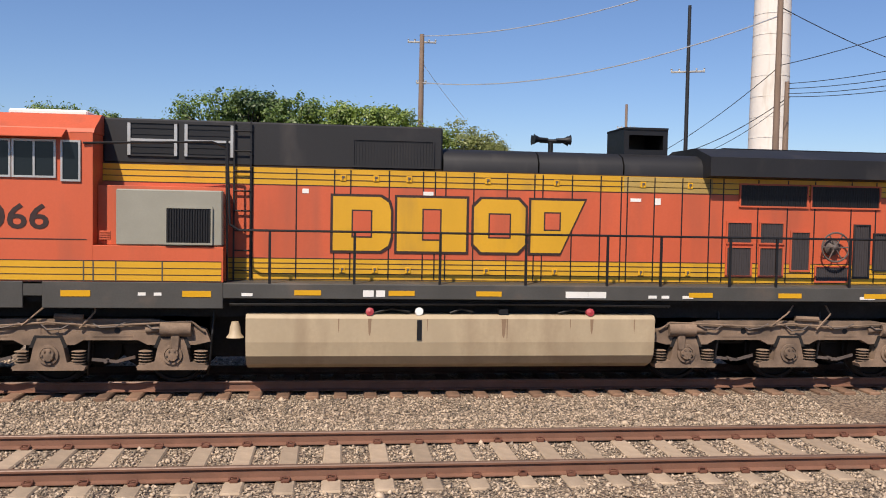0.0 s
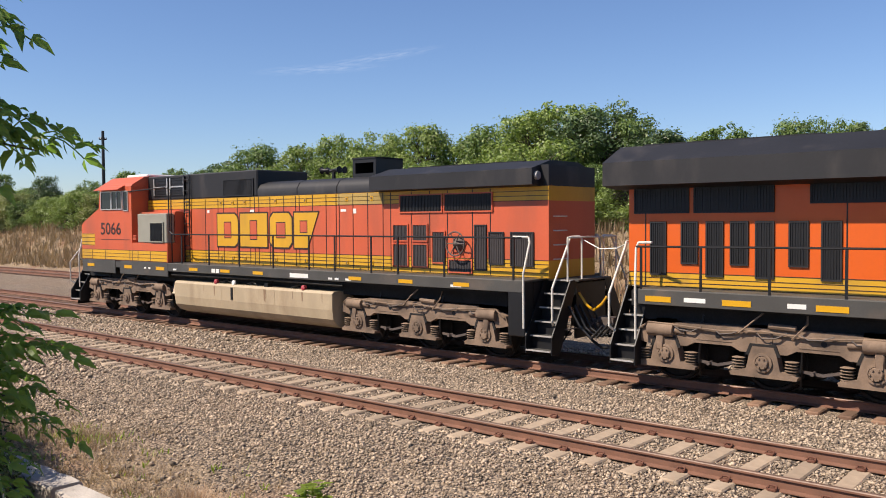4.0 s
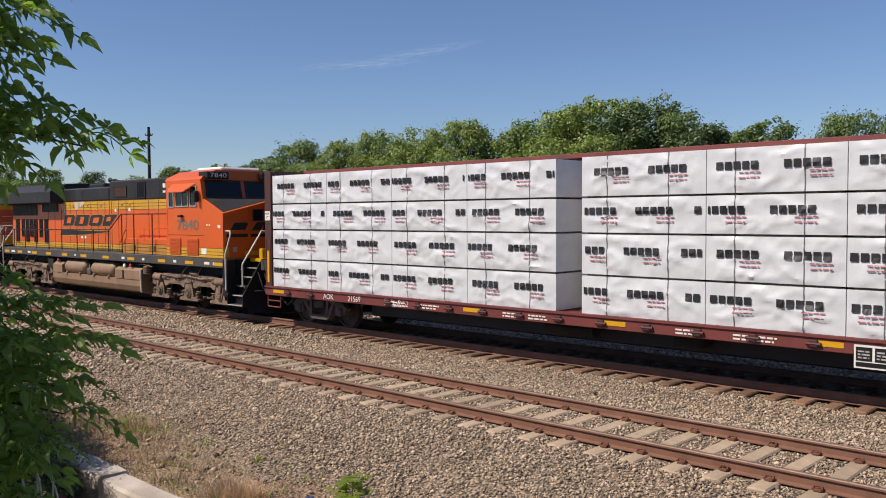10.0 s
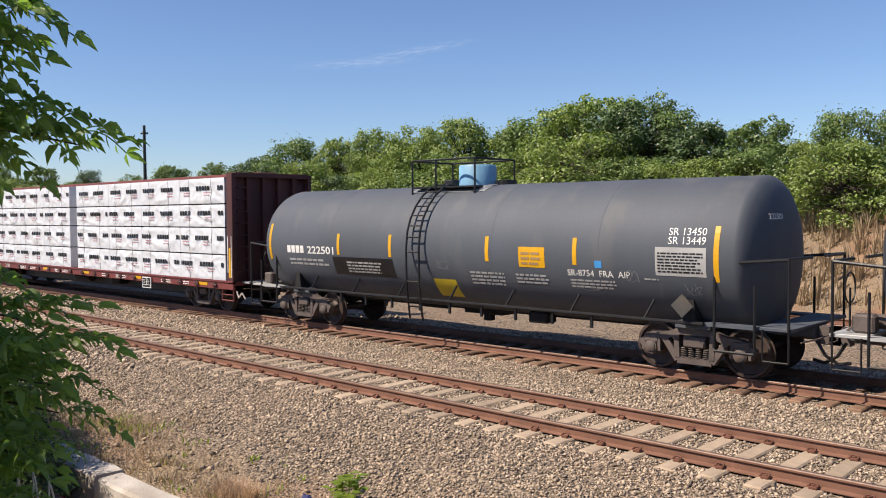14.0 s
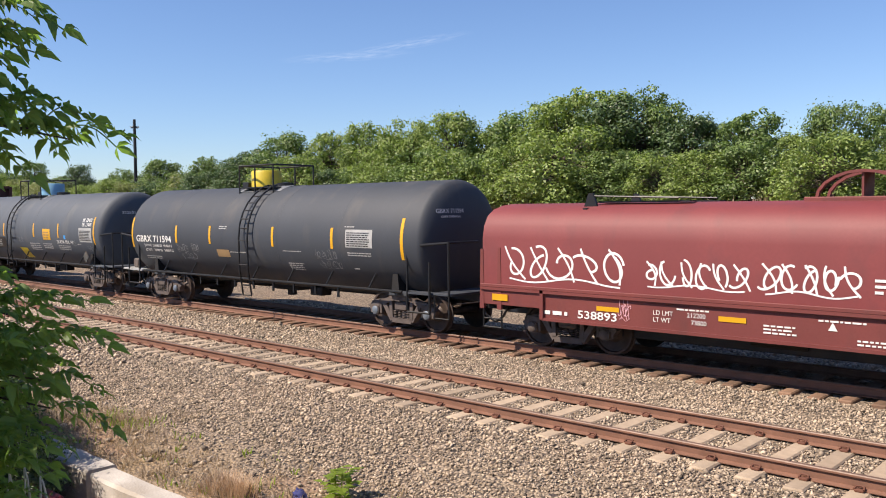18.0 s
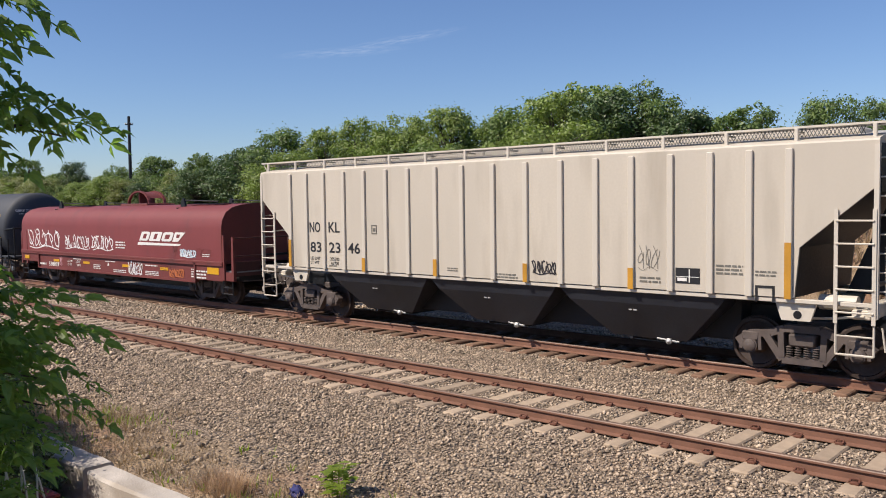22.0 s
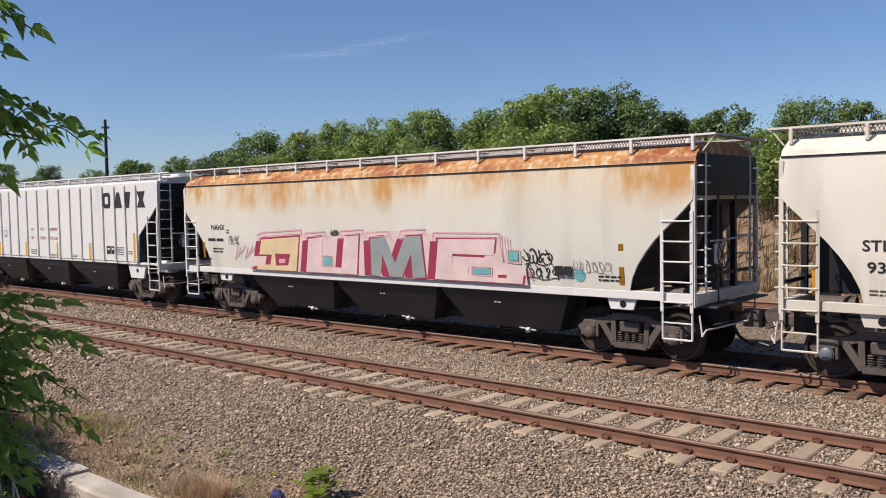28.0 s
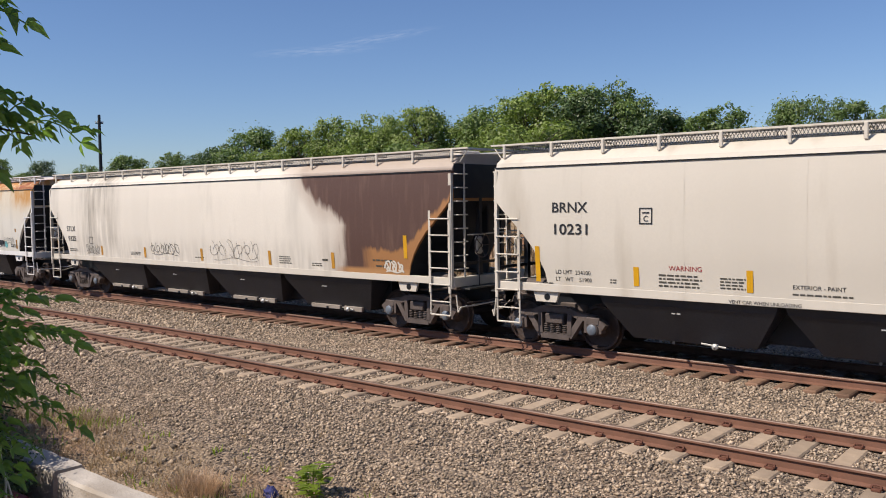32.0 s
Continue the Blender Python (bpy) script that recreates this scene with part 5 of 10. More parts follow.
# ---- the second locomotive, running backwards ----
def second_locomotive():
    M = 22.8
    X = lambda u: u - M
    v = vehicle("locomotive", "bright orange, black and yellow diesel locomotive with its cab trailing", "locomotive", M, "locomotives")
    hw, ow = 0.935, 1.535
    part("underframe", Shape().box(X(12.9), X(32.3), -0.55, 0.55, 1.15, 1.70, 0.02).box(X(13.45), X(31.42), -1.15, 1.15, 1.15, 1.70).box(X(13.3), X(31.2), -1.40, 1.40, 1.42, 1.70), UNDER, v, "near-black underframe")
    part("deck", Shape().box(X(13.45), X(31.44), -1.52, 1.52, 1.70, 1.745, 0.008).box(X(12.9), X(13.45), -0.66, 0.66, 1.70, 1.744).box(X(31.44), X(32.35), -0.66, 0.66, 1.70, 1.744), SILL_GREY, v, "dark walkway deck")
    for sg in (-1, 1):
        part("side_sill", Shape().box(X(13.4), X(31.25), sg * 1.50, sg * ow, 1.46, 1.735, 0.008), SILL_GREY, v, "grimy dark grey sill plate")
    for nm, a, b, z0, z1, mat in (("lower_stripe", 13.0, 27.9, 1.745, 2.02, YELLOW), ("hood_side", 13.0, 27.9, 2.02, 3.31, ORANGE), ("hood_side", 13.0, 18.2, 3.31, 3.67, ORANGE), ("upper_stripe", 18.2, 27.9, 3.31, 3.67, YELLOW)):
        hood_band(v, nm, X(a), X(b), z0, z1, hw, mat)
    part("engine_roof", Shape().box(X(18.3), X(22.55), -hw, hw, 3.67, 4.20, 0.05), HOOD_BLACK, v, "black engine roof")
    part("hood_top", Shape().box(X(22.58), X(27.9), -hw, hw, 3.67, 4.40, 0.04), HOOD_BLACK, v, "black dynamic brake housing")
    part("radiator_hood", Shape().box(X(13.0), X(18.3), -hw, hw, 3.67, 4.15), HOOD_BLACK, v)
    w = Shape().extrude_x([(-1.47, 3.66), (-1.47, 4.10), (-0.75, 4.44), (0.75, 4.44), (1.47, 4.10), (1.47, 3.66), (0.96, 3.60), (-0.96, 3.60)], X(12.72), X(18.45))
    part("radiator_wing", w, HOOD_BLACK, v, "black overhanging radiator wings")
    part("roof_screen", Shape().box(X(13.2), X(16.5), -0.7, 0.7, 4.44, 4.47), BLACK, v)
    part("exhaust_hatch", Shape().box(X(19.9), X(21.2), -0.5, 0.5, 4.2, 4.38, 0.04), BLACK, v)
    for sg in (-1, 1):
        y = sg * (hw + 0.002)
        pinstripes(v, X(13.0), X(27.9), (1.75, 1.83, 1.91, 2.01), y, NUMBER_BROWN)
        pinstripes(v, X(18.2), X(27.9), (3.31, 3.42, 3.53, 3.66), y, NUMBER_BROWN)
        ups = [13.35, 16.95, 17.6, 18.25, 19.1, 19.7, 20.35, 21.0, 21.6, 22.2, 22.58, 22.75, 23.3, 23.9, 24.5, 25.6, 26.3]
        lat = [(u, z) for u in (19.4, 20.7, 21.9, 23.6, 24.2) for z in (1.92, 3.50)]
        seams(v, [X(u) for u in ups], 1.76, 3.64, y, [(X(u), z) for u, z in lat])
        seams(v, [X(u) for u in (19.1, 20.3, 21.6)], 3.70, 4.10, y)
        seams(v, [X(u) for u in (24.45, 24.62, 26.4)], 3.70, 4.38, y)
        for u in (13.48, 14.10, 14.58, 15.03, 15.48, 16.05, 16.58):
            lo = 2.0 if u in (13.48, 14.58, 15.48, 16.58) else 2.22
            grille(v, X(u), X(u) + 0.27, lo, 2.95, y, BLACK, "engine_vent", 0.04, True, 0.018, HOOD_BLACK)
        grille(v, X(13.15), X(14.2), 3.16, 3.60, y, BLACK, "radiator_intake", 0.05, True, 0.02, HOOD_BLACK)
        grille(v, X(14.35), X(15.75), 3.16, 3.60, y, BLACK, "radiator_intake", 0.05, True, 0.02, HOOD_BLACK)
        grille(v, X(16.4), X(17.9), 3.30, 3.62, y, BLACK, "radiator_intake", 0.05, True, 0.02, HOOD_BLACK)
        grille(v, X(23.03), X(23.94), 3.82, 4.16, y, surf_brown, "blower_grille", 0.05, True, 0.015, HOOD_BLACK)
        grille(v, X(24.83), X(25.36), 3.74, 4.28, y, BLACK, "roof_vent", 0.075, True, 0.02, HOOD_BLACK)
        grille(v, X(26.97), X(27.5), 3.74, 4.28, y, BLACK, "roof_vent", 0.075, True, 0.02, HOOD_BLACK)
        part("equipment_box", Shape().box(X(24.6), X(27.9), sg * 0.9, sg * (ow - 0.12), 1.745, 2.28, 0.015), ORANGE, v, "orange equipment locker on the walkway")
        part("stripe", Shape().box(X(24.6), X(27.9), sg * (ow - 0.12) - 0.004, sg * (ow - 0.12) + 0.004, 1.75, 2.10), YELLOW_GRIMY, v, "grimy yellow band")
        pinstripes(v, X(24.6), X(27.9), (1.75, 1.85, 1.97, 2.09), sg * (ow - 0.115), NUMBER_BROWN)
        for u in (25.1, 26.5):
            grille(v, X(u), X(u) + 0.42, 1.88, 2.06, sg * (ow - 0.115), YELLOW_GRIMY, "louver", 0.035, False)
    emblem(v, X(18.42), X(23.10), 2.70, 3.14, -hw - 0.010, (1.0, 1.2, 1.1, 1.05), HOOD_BLACK, YELLOW, 0.55, rim=0.018, ground=ORANGE)
    sw = Shape().prism([(X(18.1), 2.30), (X(20.6), 2.36), (X(22.75), 2.50), (X(18.35), 2.53)], -hw - 0.014, -hw - 0.008)
    part("emblem_swoosh", sw, HOOD_BLACK, v, "black tapering stroke edged in yellow")
    part("emblem_swoosh_edge", Shape().prism([(X(18.02), 2.27), (X(20.6), 2.33), (X(22.95), 2.51), (X(18.32), 2.56)], -hw - 0.009, -hw - 0.004), YELLOW, v)
    # cab
    prof = [(27.9, 1.745), (27.9, 4.22), (30.02, 4.22), (30.16, 3.60), (30.18, 1.745)]
    cab = part("cab", Shape().prism([(X(u), z) for u, z in prof], -ow + 0.005, ow - 0.005), ORANGE, v, "bright orange crew cab")
    wy, ux, up = ow - 0.005, 31.28, 31.61
    ns = Shape().add([(X(30.17), -wy, 1.745), (X(30.17), wy, 1.745), (X(ux), wy, 1.745), (X(up), 0, 1.745), (X(ux), -wy, 1.745), (X(30.17), -wy, 3.59), (X(30.17), wy, 3.59), (X(ux), wy, 3.13), (X(up), 0, 3.53), (X(ux), -wy, 3.13), (X(30.17), 0, 3.60)],
                     [(0, 1, 2, 3, 4), (0, 4, 9, 5), (1, 6, 7, 2), (4, 3, 8, 9), (3, 2, 7, 8), (5, 9, 8), (5, 8, 10), (10, 8, 6), (8, 7, 6), (0, 5, 10, 6, 1)])
    nose = part("nose", ns, ORANGE, cab, "orange wedge-shaped nose")

    def on_face(k, z, o):
        """A point on the nose's near or far half (k from -1 to 1 across it), o in front of it."""
        q = 1 - abs(k)
        return (X(ux + (up - ux) * q + o), wy * k, z)

    def face_quad(shape, ka, kb, za, zb, o, slant=0.0):
        p = [(ka, za), (kb, za), (kb + slant, zb), (ka + slant, zb)]
        shape.add([on_face(k, z, o) for k, z in p] + [on_face(k, z, o - 0.008) for k, z in p], [(0, 1, 2, 3), (7, 6, 5, 4), (0, 4, 5, 1), (1, 5, 6, 2), (2, 6, 7, 3), (3, 7, 4, 0)])
        return shape
    part("cab_roof", Shape().extrude_x([(-ow, 4.21), (ow, 4.21), (ow - 0.06, 4.30), (1.0, 4.52), (-1.0, 4.52), (-ow + 0.06, 4.30)], X(27.85), X(30.08)), ORANGE, cab)
    part("roof_unit", Shape().box(X(28.5), X(30.0), -0.75, 0.75, 4.52, 4.64, 0.05), WHITE, v, "white roof air conditioner")
    part("roof_unit", Shape().box(X(27.9), X(28.35), -0.6, 0.4, 4.50, 4.60, 0.02), ALU, v)
    # sloping nose top, dark against glare
    for sg in (-1, 1):
        tp = [(X(30.19), sg * (wy - 0.05), 3.605), (X(30.19), 0, 3.622), (X(up - 0.05), 0, 3.556), (X(ux - 0.05), sg * (wy - 0.05), 3.178)]
        part("nose_top", Shape().add(tp + [(x, y, z - 0.02) for x, y, z in tp], [(0, 3, 2), (0, 2, 1), (4, 6, 7), (4, 5, 6), (0, 1, 5, 4), (1, 2, 6, 5), (2, 3, 7, 6), (3, 0, 4, 7)]), HOOD_BLACK, nose, "black anti-glare nose top")
    for a, b in ((-1.38, -0.08), (0.08, 1.38)):
        d = Vector((0.14, 0, -0.62)).normalized()
        o = 0.012
        p = lambda y, k, q: (X(30.02) + 0.14 * k + o * q, y, 4.22 - 0.62 * k + 0.003 * q)
        f = Shape()
        for (ya, yb, ka, kb) in ((a, b, 0.06, 0.14), (a, b, 0.88, 0.95), (a, a + 0.06, 0.14, 0.88), (b - 0.06, b, 0.14, 0.88)):
            f.add([p(ya, ka, 0), p(yb, ka, 0), p(yb, kb, 0), p(ya, kb, 0), p(ya, ka, 2), p(yb, ka, 2), p(yb, kb, 2), p(ya, kb, 2)], [(0, 1, 2, 3), (4, 5, 6, 7), (0, 1, 5, 4), (2, 3, 7, 6), (0, 3, 7, 4), (1, 2, 6, 5)])
        ws = part("windshield", f, BLACK, cab, "black-framed windshield")
        part("pane", Shape().add([p(a + 0.05, 0.13, 0.3), p(b - 0.05, 0.13, 0.3), p(b - 0.05, 0.89, 0.3), p(a + 0.05, 0.89, 0.3), p(a + 0.05, 0.13, 1.0), p(b - 0.05, 0.13, 1.0), p(b - 0.05, 0.89, 1.0), p(a + 0.05, 0.89, 1.0)], [(0, 1, 2, 3), (4, 5, 6, 7), (0, 1, 5, 4), (2, 3, 7, 6), (0, 3, 7, 4), (1, 2, 6, 5)]), GLASS, ws)
    for sg in (-1, 1):
        nb = part("number_board", Shape().box(X(29.75), X(30.26), sg * 0.62, sg * (1.42 if sg < 0 else 1.20), 4.24, 4.46, 0.02), BLACK, v, "black number board with white digits" if sg < 0 else "black number board")
        if sg < 0:
            words("board_digits", "7840", 0.20, WHITE, nb, pose(X(30.265), -1.32, 4.28, 0, 0, 90), width=0.60)
    # nose door, window, stripe and mark
    for sg in (-1, 1):
        fr = Shape()
        for c in ((0.50, 0.45, 1.80, 3.30), (0.50, 0.10, 3.26, 3.33), (0.14, 0.10, 1.80, 3.30)):
            face_quad(fr, sg * c[0], sg * c[1], c[2], c[3], 0.035)
        part("door_frame", fr, ORANGE, nose, "raised orange door frame")
        part("door_window", face_quad(Shape(), sg * 0.36, sg * 0.19, 2.93, 3.24, 0.014), GLASS, nose, "small dark window")
        part("window_rim", face_quad(Shape(), sg * 0.39, sg * 0.16, 2.89, 3.28, 0.009), HOOD_BLACK, nose)
        pieces("nose_stripe", face_quad(face_quad(Shape(), sg * 0.56, sg * 0.02, 1.84, 1.96, 0.008), sg * 0.99, sg * 0.88, 1.80, 2.10, 0.008), YELLOW, nose, "yellow stripe")
        part("nose_emblem", face_quad(face_quad(face_quad(Shape(), -0.86, -0.56, 2.60, 2.85, 0.009, 0.10), -0.42, -0.24, 2.60, 2.86, 0.009, 0.12), -0.17, -0.03, 2.60, 2.86, 0.009, 0.02) if sg < 0 else face_quad(face_quad(Shape(), 0.10, 0.34, 2.60, 2.86, 0.009, 0.06), 0.46, 0.70, 2.60, 2.86, 0.009, 0.06), HOOD_BLACK, nose, "plain black block of a mark")
        part("emblem_swoosh", face_quad(Shape(), sg * 0.93, sg * 0.05, 2.40, 2.50, 0.009), HOOD_BLACK, nose, "black tapering stroke")
        part("grab_iron", Shape().tube([on_face(sg * 0.92, 2.60, 0.0), on_face(sg * 0.92, 2.60, 0.10), on_face(sg * 0.62, 2.61, 0.10), on_face(sg * 0.60, 2.61, 0.0)], 0.016, 6), ORANGE, nose)
    part("lock_plate", face_quad(Shape(), -0.80, -0.72, 1.95, 2.10, 0.008), ALU, nose)
    for sg in (-1, 1):
        y = sg * (ow - 0.005)
        window(cab, X(28.08), X(28.42), 3.34, 3.98, y, 1)
        window(cab, X(28.52), X(29.32), 3.36, 3.86, y, 2)
        window(cab, X(29.42), X(29.82), 3.36, 4.02, y, 1)
        part("sunshade", Shape().add([(X(28.3), y, 4.10), (X(29.75), y, 4.10), (X(29.45), y + sg * 0.28, 3.84), (X(28.45), y + sg * 0.28, 3.84), (X(28.3), y, 4.07), (X(29.75), y, 4.07), (X(29.45), y + sg * 0.28, 3.82), (X(28.45), y + sg * 0.28, 3.82)], [(0, 1, 2, 3), (4, 5, 6, 7), (0, 1, 5, 4), (2, 3, 7, 6), (0, 3, 7, 4), (1, 2, 6, 5)]), ORANGE, cab, "orange sunshade over the window")
        part("stripe", Shape().box(X(27.9), X(31.29), y - 0.004, y + 0.004, 1.75, 2.06), YELLOW, v, "yellow band with dark pinstripes")
        pinstripes(v, X(27.9), X(31.29), (1.75, 1.84, 1.94, 2.05), y + sg * 0.004, NUMBER_BROWN)
        for u in (28.12, 29.20):
            grille(v, X(u), X(u) + 0.70, 1.82, 2.34, y + sg * 0.004, ORANGE, "louver", 0.04, False, 0.03)
        part("panel_line", Shape().box(X(27.98), X(30.2), y - 0.004, y + 0.004, 2.44, 2.455).box(X(27.98), X(27.995), y - 0.004, y + 0.004, 2.44, 3.3), NUMBER_BROWN, cab)
        part("mirror", Shape().box(X(29.9), X(30.0), sg * (ow + 0.02), sg * (ow + 0.18), 3.5, 3.85, 0.02), BLACK, v)
    words("road_number", "7840", 0.46, NUMBER_GREY, v, pose(X(28.55), -ow - 0.002, 2.62), width=1.36)
    part("lamp_bracket", Shape().box(X(28.8), X(29.0), -ow - 0.12, -ow, 3.02, 3.10, 0.02), BLACK, v)
    pieces("stencil", Shape().box(X(30.35), X(30.43), -ow - 0.003, -ow + 0.004, 2.75, 2.80).box(X(30.5), X(30.56), -ow - 0.003, -ow + 0.004, 2.75, 2.80).box(X(31.0), X(31.14), -ow - 0.003, -ow + 0.004, 2.68, 2.78).box(X(30.05), X(30.35), -ow - 0.006, -ow + 0.004, 1.86, 2.04), WHITE, v)
    for sg in (-1, 1):
        railing(v, [(X(13.45), 2.52), (X(23.74), 2.58), (X(24.66), 3.14), (X(27.85), 3.14)], [X(u) for u in (13.55, 14.7, 15.9, 17.1, 18.35, 19.6, 21.0, 22.4, 23.65, 24.7, 25.6, 26.9)], 1.735, sg * 1.51, BLACK)
        part("locker_rail", Shape().tube([(X(24.5), sg * 1.5, 2.1), (X(25.0), sg * 1.5, 2.62), (X(27.8), sg * 1.5, 2.66)], 0.018, 6).tube([(X(26.3), sg * 1.5, 2.65), (X(26.3), sg * 1.5, 2.2)], 0.014, 5), ORANGE, v)
        stairs(v, X(31.5), X(32.25), sg * ow, 1.74, 2.60, 1)
        stairs(v, X(12.95), X(13.4), sg * ow, 1.74, 2.60, -1)
        reflectors(v, [X(u) for u in (13.9, 15.35, 16.9, 18.35, 19.9, 21.6, 23.45, 25.4, 27.55, 29.3, 31.0)], 1.52, sg * (ow + 0.004), 0.50, 0.10)
        tags = Shape()
        for u, wd in ((14.4, 0.4), (16.2, 0.3), (20.8, 0.12), (24.7, 0.22), (26.2, 0.16), (28.3, 0.2), (30.2, 0.3), (30.7, 0.2)):
            tags.box(X(u), X(u) + wd, sg * ow, sg * (ow + 0.005), 1.54, 1.62)
        pieces("stencil", tags, WHITE, v, "small white stencils")
    dot = Shape()
    for u, z in ((18.5, 3.22), (23.0, 3.24), (24.1, 3.26), (20.1, 2.2), (20.4, 2.2), (24.95, 3.96)):
        dot.box(X(u), X(u) + 0.14, -hw - 0.008, -hw, z, z + 0.10)
    dot.box(X(26.62), X(26.80), -hw - 0.008, -hw, 4.05, 4.2).box(X(26.62), X(26.80), -hw - 0.008, -hw, 3.88, 3.95)
    pieces("stencil", dot, WHITE, v)
    for x in (12.95, 32.32):
        for yy in (-0.60, -0.45, 0.45, 0.60):
            part("end_railing_post", Shape().box(X(x) - 0.02, X(x) + 0.02, yy - 0.03, yy + 0.03, 1.74, 2.62), MARK_YELLOW, v, "yellow end railing post")
        part("end_rail", Shape().tube([(X(x), -0.62, 2.60), (X(x), -0.3, 2.60), (X(x), -0.2, 2.35), (X(x), 0.2, 2.35), (X(x), 0.3, 2.60), (X(x), 0.62, 2.60)], 0.02, 6), MARK_YELLOW, v)
    part("step_light_box", Shape().box(X(31.95), X(32.12), -0.70, -0.55, 1.745, 2.05, 0.02), MARK_YELLOW, v, "yellow box on the platform")
    part("platform_edge", Shape().box(X(31.48), X(32.35), -0.70, -0.662, 1.64, 1.75), MARK_YELLOW, v, "worn yellow platform edge")
    part("anticlimber", Shape().extrude_x([(-0.9, 1.42), (0.9, 1.42), (0.9, 1.72), (-0.9, 1.72)], X(32.34), X(32.62)), SILL_GREY, v, "heavy front sill shelf")
    part("headlight_box", Shape().box(X(32.15), X(32.45), -0.42, -0.2, 1.78, 2.05, 0.03), SILL_GREY, v)
    plow = Shape().add([(X(32.35), -1.4, 0.14), (X(32.35), 1.4, 0.14), (X(32.75), 0, 0.10), (X(32.2), -1.4, 0.95), (X(32.2), 1.4, 0.95), (X(32.4), 0, 0.95)], [(0, 2, 5, 3), (2, 1, 4, 5), (0, 3, 4, 1), (3, 5, 4), (0, 1, 2)])
    part("snow_plow", plow, BLACK, v, "black pointed snow plow")
    part("end_plate", Shape().box(X(32.28), X(32.34), -0.60, 0.60, 0.7, 1.69).box(X(12.9), X(12.96), -0.60, 0.60, 0.6, 1.69), BLACK, v)
    for k in range(6):
        yy = -1.0 + 0.2 * k
        hose = Shape().tube([(X(32.34), yy, 1.35), (X(32.55), yy, 0.95), (X(32.75), yy + 0.03, 0.7), (X(32.9), yy, 0.85)], 0.024, 6)
        part("jumper_hose", hose, BLACK, v, "hanging black hose")
    coupler(v, X(32.45), 1)
    coupler(v, X(12.9), -1)
    hn = Shape().cyl((X(21.33), 0, 4.15), (X(21.33), 0, 4.46), 0.05, n=8).cyl((X(21.1), 0, 4.50), (X(21.5), 0, 4.46), 0.045, n=8)
    for d, yy, zz in ((-1, -0.12, 4.52), (-1, 0.10, 4.48), (1, 0.0, 4.40)):
        hn.lathe((X(21.33) + d * 0.05, yy, zz), (d, 0, 0), [(0, 0.03), (0.16, 0.04), (0.27, 0.07), (0.30, 0.10), (0.302, 0.0)], 12)
    part("horn", hn, BLACK, v, "black air horn on the roof", True)
    for poly in (((19.52, 3.66), (19.92, 3.65), (19.90, 3.45), (19.80, 3.33), (19.62, 3.34), (19.56, 3.5)), ((19.99, 3.66), (20.40, 3.66), (20.38, 3.54), (20.2, 3.50), (20.02, 3.42)), ((18.24, 3.61), (18.44, 3.60), (18.41, 3.33), (18.30, 3.37))):
        part("bare_patch", Shape().prism([(X(u), z) for u, z in poly], -hw - 0.007, -hw - 0.003), CREAM, v, "pale patch of bare primer")
    # near-black boxes added to fill the shaded gaps beside the tank
    for u0, u1 in ((17.75, 18.64), (25.97, 26.9)):
        part("equipment_rack", Shape().box(X(u0), X(u1), -0.62, 0.62, 0.40, 1.2, 0.04), UNDER, v, "near-black box filling the shaded gap under the frame")
    # tank with two air reservoirs on its ledge
    ow2 = 1.50
    tank = part("fuel_tank", Shape().extrude_x([(-1.05, 0.32), (1.05, 0.32), (1.42, 0.44), (ow2, 0.62), (ow2, 0.84), (1.0, 0.86), (1.0, 1.25), (-1.0, 1.25), (-1.0, 0.86), (-ow2, 0.84), (-ow2, 0.62), (-1.42, 0.44)], X(18.66), X(25.95)), TANK_BROWN, v, "dusty brown fuel tank with a ledge")
    for a, b in ((18.66, 19.55), (24.1, 25.95)):
        part("tank_block", Shape().extrude_x([(-ow2, 0.82), (ow2, 0.82), (ow2, 1.15), (1.35, 1.26), (-1.35, 1.26), (-ow2, 1.15)], X(a), X(b)), TANK_BROWN, tank)
    for sg in (-1, 1):
        for a, b in ((19.68, 21.55), (22.02, 23.95)):
            rs = part("air_reservoir", Shape().lathe((X(a), sg * 1.25, 1.10), (1, 0, 0), [(0, 0), (0.02, 0.12), (0.10, 0.24), (0.2, 0.275), (b - a - 0.2, 0.275), (b - a - 0.10, 0.24), (b - a - 0.02, 0.12), (b - a, 0)], 24), TANK_BROWN, v, "dusty brown air reservoir cylinder", True)
            for q in (a + 0.35, b - 0.35):
                part("saddle", Shape().box(X(q) - 0.04, X(q) + 0.04, sg * 1.0, sg * 1.48, 0.80, 0.90).box(X(q) - 0.05, X(q) + 0.05, sg * 1.44, sg * 1.54, 0.78, 0.92, 0.02), TRUCK_BROWN, rs)
        vp = Shape().tube([(X(21.6), sg * 1.3, 1.3), (X(21.8), sg * 1.4, 1.0), (X(21.85), sg * 1.4, 0.75)], 0.03, 6).box(X(21.65), X(21.95), sg * 1.2, sg * 1.45, 0.85, 1.1, 0.03)
        part("drain_valve", vp, TRUCK_DARK, v)
    part("sight_gauge", Shape().box(X(24.68), X(24.76), -ow2 - 0.02, -ow2, 0.86, 1.14), BLACK, tank)
    part("fuel_cap", Shape().lathe((X(25.2), -1.40, 1.32), (0, -1, 0.2), [(0, 0.07), (0.08, 0.07), (0.09, 0.0)], 12), RED, tank, "red fuel filler cap")
    part("fuel_cap", Shape().lathe((X(19.1), -1.40, 1.32), (0, -1, 0.2), [(0, 0.07), (0.08, 0.07), (0.09, 0.0)], 12), RED, tank)
    stk = Shape().tube([(X(26.02), -1.50, 1.20), (X(26.04), -1.52, 0.95), (X(26.10), -1.52, 0.42)], 0.035, 8)
